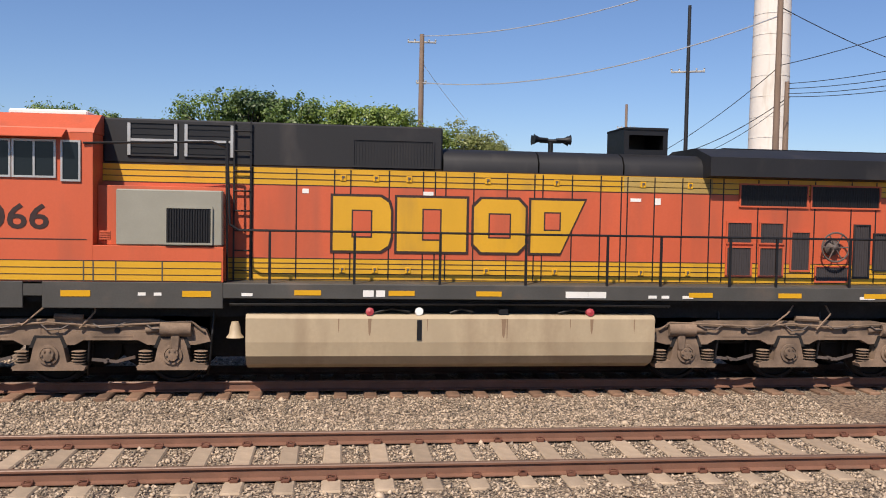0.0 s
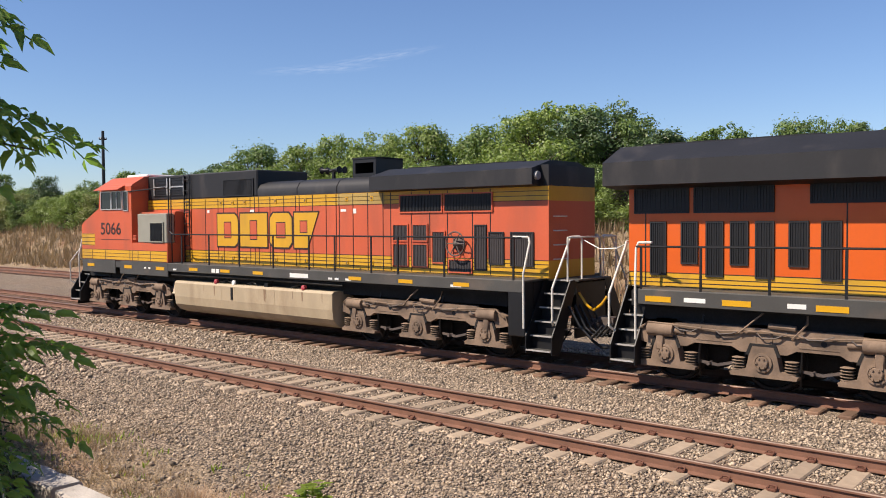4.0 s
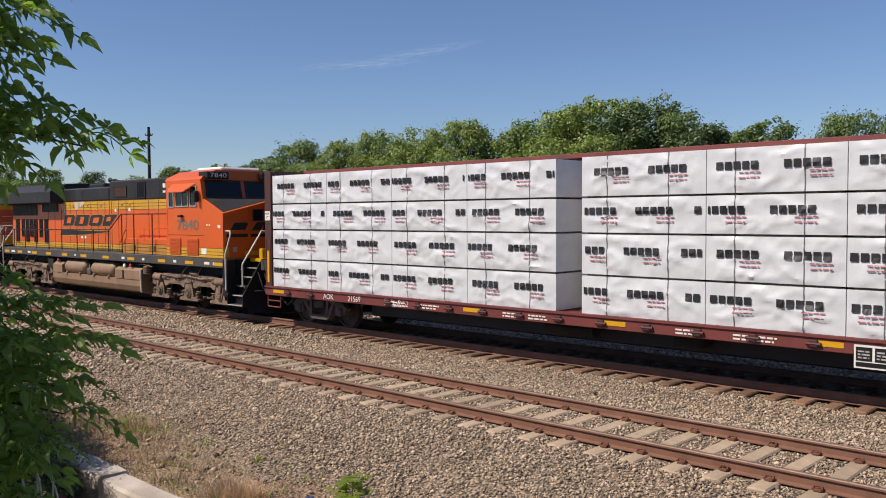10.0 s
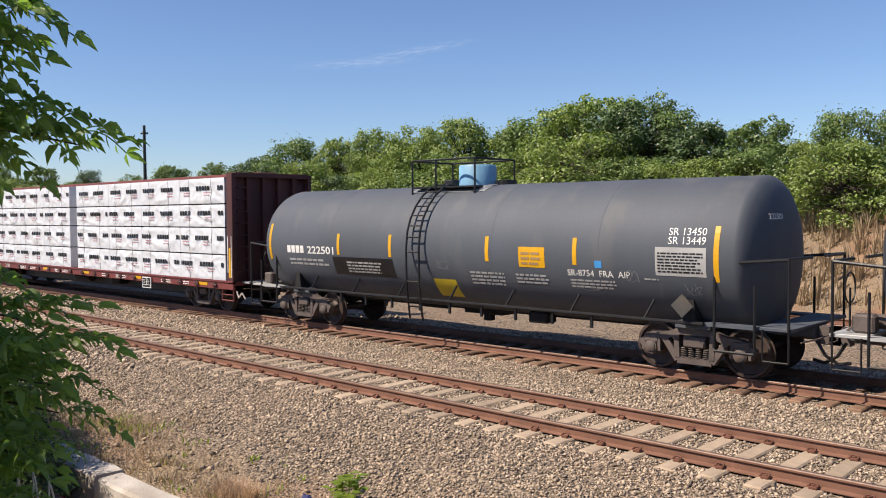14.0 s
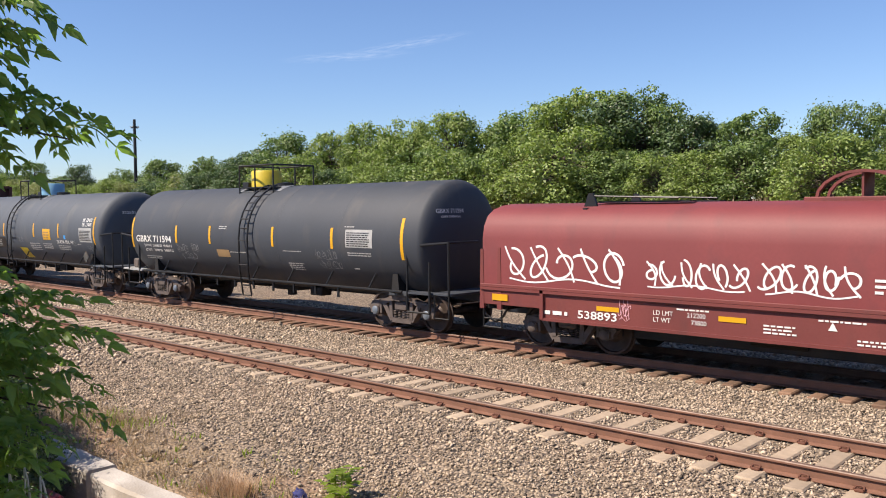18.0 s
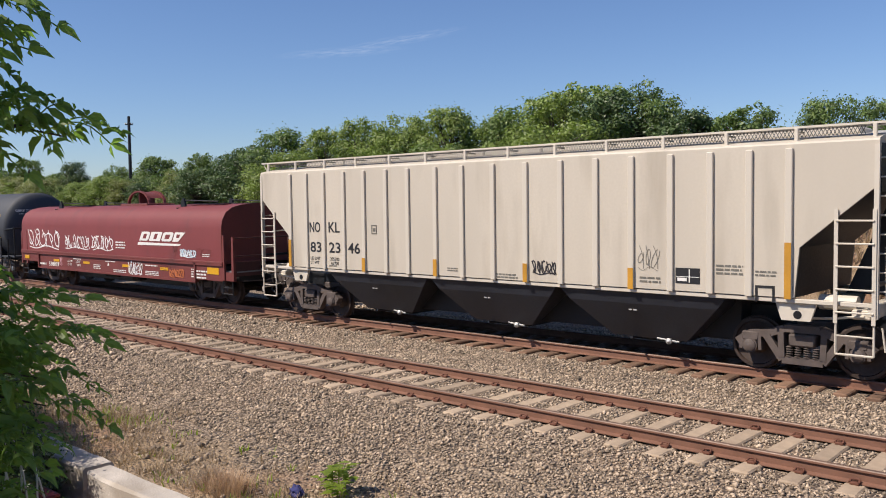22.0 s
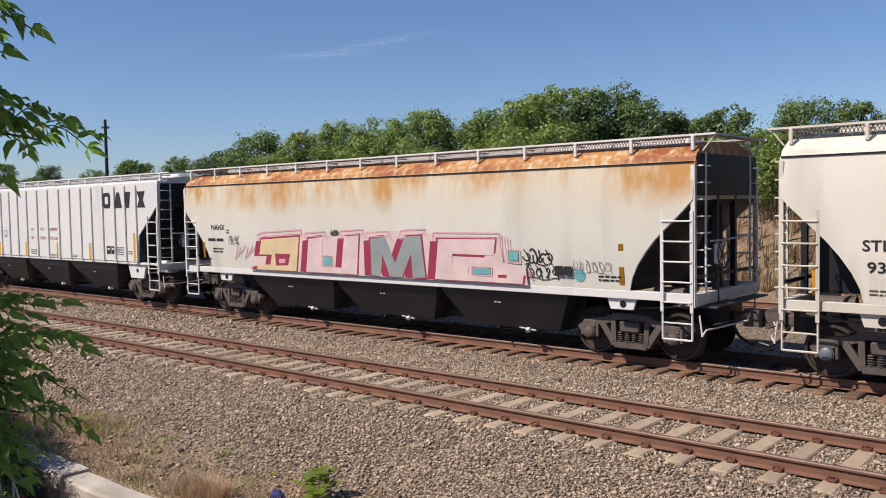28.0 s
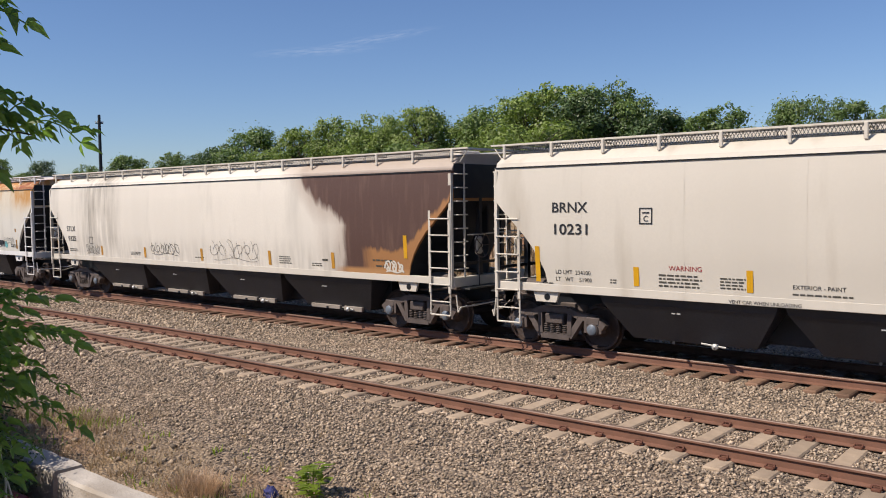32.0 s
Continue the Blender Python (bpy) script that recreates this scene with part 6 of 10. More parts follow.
    part("drain_pipe", stk, CREAM, v, "pale dusty drain pipe")
    vs = Shape().lathe((X(26.28), -1.38, 1.06), (0, 0, 1), [(0, 0)] + [(0.07 * k + d, rr) for k in range(4) for d, rr in ((0.0, 0.10), (0.02, 0.15), (0.05, 0.15), (0.06, 0.10))] + [(0.28, 0)], 12)
    part("filter_stack", vs, TRUCK_BROWN, v, "dusty ribbed filter")
    part("filter_pipe", Shape().tube([(X(25.7), -1.42, 1.36), (X(26.0), -1.46, 1.40), (X(26.3), -1.46, 1.38), (X(26.75), -1.46, 1.33)], 0.02, 6), TRUCK_BROWN, v)
    part("gauge_dial", Shape().lathe((X(24.72), -1.42, 1.31), (0, -1, 0.2), [(0, 0.07), (0.05, 0.07), (0.055, 0)], 14), WHITE, tank)
    part("battery_box", Shape().box(X(18.05), X(18.6), -1.45, -1.1, 1.0, 1.42, 0.03), UNDER, v)
    for sg in (-1, 1):
        part("sander_box", Shape().box(X(31.2), X(31.45), sg * 1.2, sg * 1.52, 0.6, 1.7, 0.02), BLACK, v)
    loco_truck(v, X(15.72), 1.78, True)
    loco_truck(v, X(28.85), 1.85, False)
    return v


surf_brown = surf("rusty_grille", (0.079, 0.039, 0.027), rough=0.8)
second_locomotive()

# ---- the lumber car ----
def bundle_mesh(w, d, h, seed):
    """A wrapped pack of lumber: a soft-edged block whose plastic skin is creased and slack."""
    r = random.Random(seed)
    nx, nz = 40, 16
    s = Shape()

    def grid(f, na, nb):
        o = len(s.v)
        for i in range(na + 1):
            for j in range(nb + 1):
                s.v.append(f(i / na, j / nb))
        for i in range(na):
            for j in range(nb):
                a = o + i * (nb + 1) + j
                s.f.append((a, a + nb + 1, a + nb + 2, a + 1))
    off = r.uniform(0, 50)

    def dent(x, z, k):
        fold = 1 - abs(noise.noise((x * 1.1 + z * 2.3 + off, z * 0.9 - x * 0.5, seed * 0.7)))
        crease = 1 - abs(noise.noise((x * 2.9 - z * 1.7 - off, z * 2.4 + x * 0.8, seed * 1.9)))
        return k * (0.022 * noise.noise((x * 2.2 + off, z * 3.1, seed * 1.3)) + 0.030 * (fold ** 7 - 0.3) + 0.024 * (crease ** 10 - 0.2))
    e = lambda t: min(t, 1 - t, 0.12) / 0.12
    skin = lambda x, z: 0.0 - 0.012 * e(x / w) * e(z / h) - dent(x, z, e(x / w) * e(z / h))
    grid(lambda a, b: (a * w, skin(a * w, b * h), b * h), nx, nz)
    grid(lambda a, b: (a * w, d, b * h), 2, 2)
    grid(lambda a, b: (-0.0 - dent(a * d, b * h, e(a) * e(b)), a * d, b * h), 6, nz)
    grid(lambda a, b: (w + dent(a * d + 9, b * h, e(a) * e(b)), a * d, b * h), 6, nz)
    grid(lambda a, b: (a * w, b * d, h + 0.3 * dent(a * w, b * d, e(a) * e(b))), nx, 4)
    grid(lambda a, b: (a * w, b * d, 0), 2, 2)
    return s, skin


def lumber_car():
    M = 44.13
    X = lambda u: u - M
    v = vehicle("lumber_flatcar", "oxide red centre-beam flatcar loaded with wrapped lumber", "freight car", M)
    part("deck", Shape().box(X(33.45), X(54.82), -1.42, 1.42, 0.90, 1.03, 0.01), MAROON, v)
    part("centre_sill", Shape().box(X(33.3), X(54.95), -0.30, 0.30, 0.62, 0.90, 0.01).extrude_x([(-0.62, 0.90), (-0.62, 0.40), (-0.55, 0.36), (0.55, 0.36), (0.62, 0.40), (0.62, 0.90)], X(37.0), X(50.9)), HOPPER_BLACK, v, "deep black centre girder")
    for sg in (-1, 1):
        part("side_sill", Shape().box(X(33.4), X(54.86), sg * 1.42, sg * 1.50, 0.78, 1.04, 0.01).box(X(33.4), X(54.86), sg * 1.38, sg * 1.53, 1.00, 1.045), MAROON, v, "oxide red side sill")
        wm = Shape().box(-0.07, 0.07, -0.02, 0.03, -0.09, 0.03, 0.01).cyl((-0.12, 0, -0.04), (0.12, 0, -0.04), 0.03, n=8).mesh("winch", True)
        wm.materials.append(MAROON_DARK)
        for k in range(20):
            u = 34.5 + k * 1.02
            if 36.2 < u < 38.0:
                continue
            part("winch", wm, MAROON_DARK, v, "strap winch under the deck edge", at=pose(X(u), sg * 1.53, 0.93))
        reflectors(v, [X(u) for u in (34.05, 41.3, 45.0, 49.0, 53.2)], 0.86, sg * 1.505, 0.5, 0.09)
    # bulkheads
    for u, d in ((33.42, 1), (54.86, -1)):
        b = Shape().box(X(u), X(u) + d * 0.30, -1.50, -1.36, 0.95, 4.30, 0.01).box(X(u), X(u) + d * 0.30, 1.36, 1.50, 0.95, 4.30, 0.01)
        b.box(X(u), X(u) + d * 0.30, -1.36, 1.36, 4.18, 4.32, 0.01).box(X(u) + d * 0.22, X(u) + d * 0.28, -1.36, 1.36, 1.0, 4.2)
        # the darker red puts the shade of the end face into the paint
        bh = part("bulkhead", b, MAROON_DARK, v, "dark ribbed end bulkhead")
        for k in range(4):
            yy = -0.85 + 0.57 * k
            part("rib", Shape().box(X(u) + d * 0.08, X(u) + d * 0.22, yy - 0.05, yy + 0.05, 1.03, 4.18), MAROON_DARK, bh)
        for k in range(8):
            zz = 1.35 + 0.36 * k
            part("rung", Shape().tube([(X(u) + d * 0.2, -1.30, zz), (X(u) - d * 0.04, -1.30, zz), (X(u) - d * 0.04, -0.95, zz), (X(u) + d * 0.2, -0.95, zz)], 0.014, 5), MAROON_DARK, bh)
        part("reflector_strip", Shape().box(X(u) + d * 0.11, X(u) + d * 0.20, -1.508, -1.50, 1.15, 2.05), MARK_YELLOW, bh)
        if d > 0:
            pc = part("plate_sign", Shape().box(X(u) + 0.02, X(u) + 0.26, -1.506, -1.50, 2.92, 3.18), WHITE, bh, "white clearance plate sign")
            words("sign_text", "PLATE", 0.07, PRINT_BLACK, pc, pose(X(u) + 0.04, -1.508, 3.09), width=0.18)
            words("sign_text", "C", 0.14, PRINT_BLACK, pc, pose(X(u) + 0.09, -1.508, 2.95))
        part("slot_bar", Shape().box(X(u) + d * 0.05, X(u) + d * 0.075, -1.512, -1.50, 1.15, 2.4).box(X(u) + d * 0.235, X(u) + d * 0.26, -1.512, -1.50, 1.3, 2.4), WHITE if d < 0 else MAROON, bh)
        st = Shape()
        bars(st, X(u) - d * 0.002 if d > 0 else X(u), 3.2, 0, 0.01, 0.01, 1)
        part("end_platform", Shape().box(X(u) - d * 0.02, X(u) - d * 0.40, -1.2, 1.2, 0.98, 1.03), GALV, v)
        stirrup(v, X(u) + d * 0.05, X(u) + d * 0.65, 0.45, 0.80, -1.45, MAROON)
    bh2 = Shape()
    bars(bh2, -0.4, 3.6, 0, 0.7, 0.28, 2, seed=4)
    part("end_stencils", bh2, WHITE, v, at=pose(X(54.59), 0.5, 0, 0, 0, 90))
    # centre beam
    part("centre_beam", Shape().box(X(33.7), X(54.6), -0.32, 0.32, 4.26, 4.36, 0.01).box(X(33.7), X(54.6), -0.06, 0.06, 1.03, 4.26), MAROON, v, "oxide red centre beam over the load")
    words("reporting_marks", "AOK", 0.20, WHITE, v, pose(X(36.05), -1.512, 0.83))
    words("car_number", "21569", 0.20, WHITE, v, pose(X(37.05), -1.512, 0.83))
    st = Shape()
    for u, w, seed in ((38.6, 0.6, 1), (39.6, 0.7, 2), (42.2, 0.5, 3), (42.9, 0.5, 4), (46.3, 0.5, 5), (47.4, 0.8, 6), (50.6, 0.7, 7), (52.0, 0.4, 8)):
        bars(st, X(u), 0.83, -1.506, w, 0.13, 2, seed=seed)
    part("small_print", st, WHITE, v)
    sc = Shape()
    scrawl(sc, X(38.4), 0.82, 0.9, 0.16, -1.508, 0.012, 7, 4)
    part("chalk_scribble", sc, SPRAY_WHITE, v)
    pl = part("data_plate", Shape().box(X(49.42), X(50.0), -1.56, -1.53, 0.58, 0.95), WHITE, v, "black data plate with white borders")
    for a, b in ((49.45, 49.69), (49.73, 49.97)):
        q = part("plate_field", Shape().box(X(a), X(b), -1.566, -1.559, 0.70, 0.92), BLACK, pl)
        part("plate_marks", bars(Shape(), X(a) + 0.03, 0.74, -1.568, 0.18, 0.15, 3, seed=int(a * 10)), STENCIL, q)
    part("plate_field", Shape().box(X(49.45), X(49.97), -1.566, -1.559, 0.61, 0.68), BLACK, pl)
    part("brake_gear", Shape().cyl((X(43), -0.9, 0.65), (X(44.2), -0.9, 0.65), 0.16, n=14).box(X(46), X(46.6), -1.0, -0.6, 0.5, 0.8, 0.03).tube([(X(35.5), -0.7, 0.7), (X(52.5), -0.7, 0.7)], 0.025, 6), UNDER, v)
    part("cut_lever_bracket", Shape().tube([(X(54.9), -1.4, 0.75), (X(55.0), -1.4, 0.55), (X(55.1), -1.35, 0.70), (X(55.2), -1.3, 0.52)], 0.025, 6), CREAM, v)
    for u in (35.35, 52.55):
        freight_truck(v, X(u))
    coupler(v, X(54.95), 1)
    coupler(v, X(33.35), -1)
    # the load: each pack travels with the car
    zs = ((1.05, 1.83), (1.85, 2.66), (2.68, 3.38), (3.40, 4.20))
    us = (33.76, 36.18, 38.68, 41.15, 43.60), (44.22, 46.87, 49.27, 51.82, 54.42)
    k = 0
    printed = Shape()
    for i in range(5):
        for j in range(3):
            xa, xb = 0.158 * i + 0.042 * j, 0.158 * i + 0.042 * (j + 1)
            for za, zb in ((0.0, 0.07), (0.07, 0.14)):
                printed.add([(xa, 0, za), (xb, 0, za), (xb, 0, zb), (xa, 0, zb)], [(0, 1, 2, 3)])
    k = 0
    red = Shape()
    bars(red, 0.42, -0.07, 0, 0.42, 0.05, 1, seed=3)
    bars(red, 0.42, -0.155, 0, 0.42, 0.05, 1, seed=8)
    rnd = random.Random(9)
    for side in (-1, 1):
        for half in us:
            for a, b in zip(half, half[1:]):
                for z0, z1 in zs:
                    k += 1
                    w, h, d = b - a - 0.015, z1 - z0 - 0.02, 1.36
                    block, skin = bundle_mesh(w, d, h, k)
                    me = block.mesh("wrap", True)
                    me.materials.append(WRAP)
                    yy = -1.46 if side < 0 else 0.09
                    t = thing("lumber_bundle", "white plastic-wrapped lumber pack with printed marks, stacked on the flatcar", "lumber pack", pose(a, TRAIN_Y + yy, z0), "lumber packs on the flatcar")
                    TRAIN.append((t, a + w / 2))
                    off = -w / 2
                    part("wrap", me, WRAP, t, at=pose(off, 0, 0))
                    for q in (0.22, 0.72):
                        st = Shape()
                        ys = [(h * j / 12, skin(w * q, h * j / 12) - 0.007) for j in range(13)]
                        for (za, ya), (zb, yb) in zip(ys, ys[1:]):
                            st.add([(w * q, ya, za), (w * q + 0.018, ya, za), (w * q + 0.018, yb, zb), (w * q, yb, zb)], [(0, 1, 2, 3)])
                        st.box(w * q, w * q + 0.018, -0.01, d, h, h + 0.010)
                        part("strap", st, STRAP, t, at=pose(off, 0, 0))
                    part("bearer", Shape().box(0.1, w - 0.1, 0.05, d - 0.05, -0.028, 0.004), BARK, t, at=pose(off, 0, 0))
                    if side < 0:
                        x = rnd.uniform(-0.3, 0.35)
                        while x < w - 0.1:
                            for nm, src, mat in (("print", printed, PRINT_BLACK), ("small_print", red, PRINT_RED)):
                                on = Shape()
                                for f in src.f:
                                    q = [src.v[i] for i in f]
                                    if all(0.03 < x + p[0] < w - 0.03 for p in q):
                                        on.add([(x + p[0], skin(x + p[0], h * 0.52 + p[2]) - 0.018 + p[1], h * 0.52 + p[2]) for p in q], [(0, 1, 2, 3)])
                                if on.v:
                                    part(nm, on, mat, t, "black block mark" if nm == "print" else "", at=pose(off, 0, 0))
                            x += 1.20


lumber_car()


# ---- the tank cars ----
def shell_ribbon(s, x0, x1, a0, a1, R, zc, y_sign=-1, n=8):
    """A patch on the tank's curved side between two heights (angles from level, degrees)."""
    pts = []
    for x in (x0, x1):
        for i in range(n + 1):
            a = radians(a0 + (a1 - a0) * i / n)
            pts.append((x, y_sign * R * math.cos(a), zc + R * math.sin(a)))
    return s.add(pts, [(i, i + 1, i + n + 2, i + n + 1) for i in range(n)])


def on_shell(name, text, size, mat, car, x, z, R, zc, width=None):
    """Lettering bent onto the tank's side."""
    o = words(name, text, size, mat, car, pose(0, 0, 0), width=width)
    o.matrix_basis = Matrix()
    for p in o.data.vertices:
        lx, lz = p.co.x, p.co.y
        a = (z + lz - zc) / R
        r = R + 0.004 + p.co.z
        p.co = (x + lx, -r * math.cos(a), zc + r * math.sin(a))
    return o


def on_head(name, text, size, mat, car, x, y, z, R, zc, width=None):
    """Lettering bent onto the domed head that faces +x; y and z are the text's lower start."""
    o = words(name, text, size, mat, car, pose(0, 0, 0), width=width)
    o.matrix_basis = Matrix()
    for p in o.data.vertices:
        yy, zz = y + p.co.x, z + p.co.y
        q = max(1 - (yy * yy + (zz - zc) ** 2) / (R * R), 0.0)
        p.co = (x + 0.42 * math.sqrt(q) + 0.006 + p.co.z, yy, zz)
    return o


def print_on_shell(car, items, R, zc, mat, name="small_print"):
    s = Shape()
    for x, z, w, h, rows, seed in items:
        bars(s, x, z, 0, w, h, rows, seed=seed)
    pts = []
    for (x, y, z) in s.v:
        a = (z - zc) / R
        r = R + 0.005 - y
        pts.append((x, -r * math.cos(a), zc + r * math.sin(a)))
    s.v = pts
    return part(name, s, STENCIL if mat is WHITE else mat, car, "small white stencilled print")


def tank_car(u0, u1, trucks, ladder_u, housing, label, caps=None, paint=None, dome=(-0.65, 1.40, 0.85)):
    """A tank car: shell with domed heads, saddles, stub sills with walkways, side rods, ladder and top platform. u0, u1: ends of the straight shell; dome: the railing's ends and the housing, from the ladder."""
    paint = paint or TANK_GREY
    M = (u0 + u1) / 2
    X = lambda u: u - M
    R, zc = 1.50, 2.22
    v = vehicle("tank_car", label, "tank car", M)
    L = u1 - u0
    head = [(-0.42 * math.cos(a), R * math.sin(a)) for a in [i * math.pi / 2 / 8 for i in range(9)]]
    prof = [(-L / 2 + h, max(r, 0.0)) for h, r in head] + [(-L / 2 + L * k / 4, R) for k in (1, 2, 3)] + [(L / 2 - h, r) for h, r in reversed(head)]
    sh = part("tank_shell", Shape().lathe((0, 0, zc), (1, 0, 0), prof, 64), paint, v, "black painted tank with domed heads", True)
    for k in range(1, 5):
        part("weld_seam", Shape().lathe((-L / 2 + L * k / 5, 0, zc), (1, 0, 0), [(-0.008, R), (0, R + 0.004), (0.008, R)], 64), paint, sh, smooth=True)
    # platform, housing and ladder
    lx = X(ladder_u)
    ra, rb, hx = lx + dome[0], lx + dome[1], lx + dome[2]
    plat = Shape()
    shell_ribbon(plat, ra - 0.1, rb + 0.25, 62, 118, R + 0.012, zc, -1, 10)
    part("dome_pad", plat, BOX_LIGHT, v, "pale non-slip patch on the tank's top")
    for yy in (-0.75, 0.45):
        part("dome_grating", Shape().box(ra, rb, yy, yy + 0.30, zc + R - 0.06, zc + R - 0.02), BLACK, v)
    rail = Shape()
    for yy in (-0.75, 0.75):
        for xx in (ra, ra + 0.8, rb):
            rail.cyl((xx, yy, zc + R - 0.25), (xx, yy, zc + R + 0.62), 0.024, n=6)
        rail.cyl((ra, yy, zc + R + 0.62), (rb, yy, zc + R + 0.62), 0.024, n=6)
    for xx in (ra, rb):
        rail.cyl((xx, -0.75, zc + R + 0.62), (xx, 0.75, zc + R + 0.62), 0.024, n=6)
    part("dome_railing", rail, BLACK, v, "black pipe railing round the dome")
    part("valve_housing", Shape().lathe((hx, 0, zc + R - 0.05), (0, 0, 1), [(0, 0.46), (0.50, 0.46), (0.54, 0.43), (0.55, 0)], 24), housing, v, "painted valve housing on the tank's top", True)
    part("manway", Shape().lathe((hx + 0.8, 0.1, zc + R - 0.05), (0, 0, 1), [(0, 0.26), (0.15, 0.26), (0.17, 0)], 16), BLACK, v)
    part("vent_box", Shape().box(hx - 0.85, hx - 0.55, -0.3, 0.3, zc + R - 0.02, zc + R + 0.15, 0.02), BLACK, v)
    for sg in (-1, 1):
        ld = Shape()
        path = [(0.55 * sg, zc + R + 0.02)] + [(sg * (R + 0.14) * math.cos(radians(a)), zc + (R + 0.14) * math.sin(radians(a))) for a in (62, 50, 38, 26, 14, 0)] + [(sg * (R + 0.13), 1.3), (sg * (R + 0.02), 0.55)]
        for dx in (0.0, 0.42):
            ld.tube([(lx + dx, y, z) for y, z in path], 0.026, 6)
        lo = part("ladder", ld, BLACK, v, "black curved side ladder")
        steps = []
        for k in range(11):
            t = k / 10.5
            i = min(int(t * (len(path) - 1)), len(path) - 2)
            q = t * (len(path) - 1) - i
            y, z = path[i][0] + (path[i + 1][0] - path[i][0]) * q, path[i][1] + (path[i + 1][1] - path[i][1]) * q
            steps.append((y, z))
        for y, z in steps + [(sg * (R + 0.02), 0.54), (sg * (R + 0.07), 0.85)]:
            part("rung", Shape().cyl((lx, y, z), (lx + 0.42, y, z), 0.018, n=6), BLACK, lo)
        for k in range(9):
            xx = -L / 2 + 3.0 + k * (L - 6.0) / 8
            part("hanger", Shape().box(xx - 0.03, xx + 0.03, sg * 1.30, sg * 1.34, 0.72, 0.98), BLACK, v)
        rod = Shape().tube([(X(u0) + 0.6, sg * 1.36, 1.00), (X(u1) - 0.6, sg * 1.36, 1.00)], 0.034, 7)
        for k in range(7):
            xx = -L / 2 + 1.8 + k * (L - 3.6) / 6
            rod.tube([(xx, sg * 1.36, 1.00), (xx + 0.16, sg * 1.24, 1.38)], 0.026, 6)
        part("side_handrail", rod, BLACK, v, "long safety rail below the tank")
    part("bottom_outlet", Shape().cyl((0.1, 0, 0.45), (0.1, 0, 0.8), 0.14, n=12).box(-0.5, 0.7, -0.25, 0.25, 0.62, 0.72, 0.02), UNDER, v, "bottom outlet valve")
    part("brake_gear", Shape().cyl((-2.6, 0.5, 0.72), (-1.7, 0.5, 0.72), 0.17, n=12).tube([(-L / 2 + 1, -0.4, 0.75), (L / 2 - 1, -0.4, 0.75)], 0.02, 5).box(1.8, 2.3, -0.7, -0.3, 0.6, 0.85, 0.03), UNDER, v)
    # ends
    for d in (-1, 1):
        ex = d * (L / 2 + 1.0)
        tx = X(trucks[0 if d < 0 else 1])
        part("stub_sill", Shape().box(tx - d * 1.3, ex, -0.32, 0.32, 0.78, 1.02, 0.02).box(tx - 0.35, tx + 0.35, -1.2, 1.2, 0.86, 1.0, 0.02), paint, v)
        for sg in (-1, 1):
            part("saddle", Shape().prism([(tx - 0.14, 0.95), (tx + 0.14, 0.95), (tx + 0.08, 1.42), (tx - 0.08, 1.42)], sg * 1.05, sg * 1.30), UNDER, v)
        part("end_platform", Shape().box(ex - d * 0.60, ex, -1.38, 1.38, 0.98, 1.04, 0.008).box(ex - d * 1.5, ex - d * 0.6, -1.45, -1.15, 0.98, 1.03).box(ex - d * 1.5, ex - d * 0.6, 1.15, 1.45, 0.98, 1.03), paint if d > 0 else GALV, v, "narrow end walkway")
        for sg in (-1, 1):
            g = Shape()
            xa, xb = ex - d * 1.35, ex - d * 0.05
            g.tube([(xa, sg * 1.44, 0.6), (xa, sg * 1.44, 1.95), (xa + d * 0.10, sg * 1.44, 2.12), (xb, sg * 1.40, 2.22), (xb, 0.35 * sg, 2.22)], 0.030, 7)
            g.tube([(xb, sg * 1.40, 2.22), (xb, sg * 1.40, 1.0)], 0.027, 6).tube([(ex - d * 0.62, sg * 1.44, 0.55), (ex - d * 0.62, sg * 1.44, 1.75)], 0.027, 6)
            g.tube([(xa, sg * 1.44, 0.55), (ex - d * 0.62, sg * 1.44, 0.55)], 0.027, 6).tube([(ex - d * 0.5, sg * 1.4, 0.45), (ex - d * 0.5, sg * 1.4, 1.0)], 0.018, 6).tube([(ex - d * 0.05, sg * 1.4, 0.45), (ex - d * 0.05, sg * 1.4, 1.0)], 0.018, 6).tube([(ex - d * 0.5, sg * 1.4, 0.45), (ex - d * 0.05, sg * 1.4, 0.45)], 0.018, 6)
            part("end_railing", g, BLACK, v, "bent black end handrail")
        if d < 0:
            part("brake_valve", Shape().box(ex + 0.25, ex + 0.6, -1.1, -0.8, 1.04, 1.35, 0.04).cyl((ex + 0.3, -0.6, 1.2), (ex + 0.75, -0.6, 1.2), 0.13, n=12).tube([(ex + 0.3, -1.0, 1.2), (ex + 0.1, -0.9, 1.0), (ex + 0.5, -1.2, 0.9), (ex + 0.9, -1.2, 0.95)], 0.025, 6), TRUCK_DARK, v, "brake valve and reservoir")
            part("brake_wheel", Shape().ring((ex + 0.12, -0.75, 1.75), (1, 0, 0), 0.26, 0.016, 20, 5).cyl((ex + 0.12, -0.75, 1.05), (ex + 0.12, -0.75, 1.75), 0.02, n=6), BLACK, v)
        coupler(v, ex, d)
        freight_truck(v, tx, caps)
    return v, X, R, zc


BOX_LIGHT = surf("pale_grey_patch", (0.204, 0.212, 0.22), rough=0.6, var=0.15)


def strips(v, X, us, R, zc, a0=-9, a1=12):
    for u in us:
        big = isinstance(u, tuple)
        uu = u[0] if big else u
        s = Shape()
        shell_ribbon(s, X(uu) - 0.05, X(uu) + 0.05, a0 - (8 if big else 0), a1 + (10 if big else 0), R + 0.005, zc)
        part("reflector", s, MARK_YELLOW, v, "vertical yellow reflective strip")


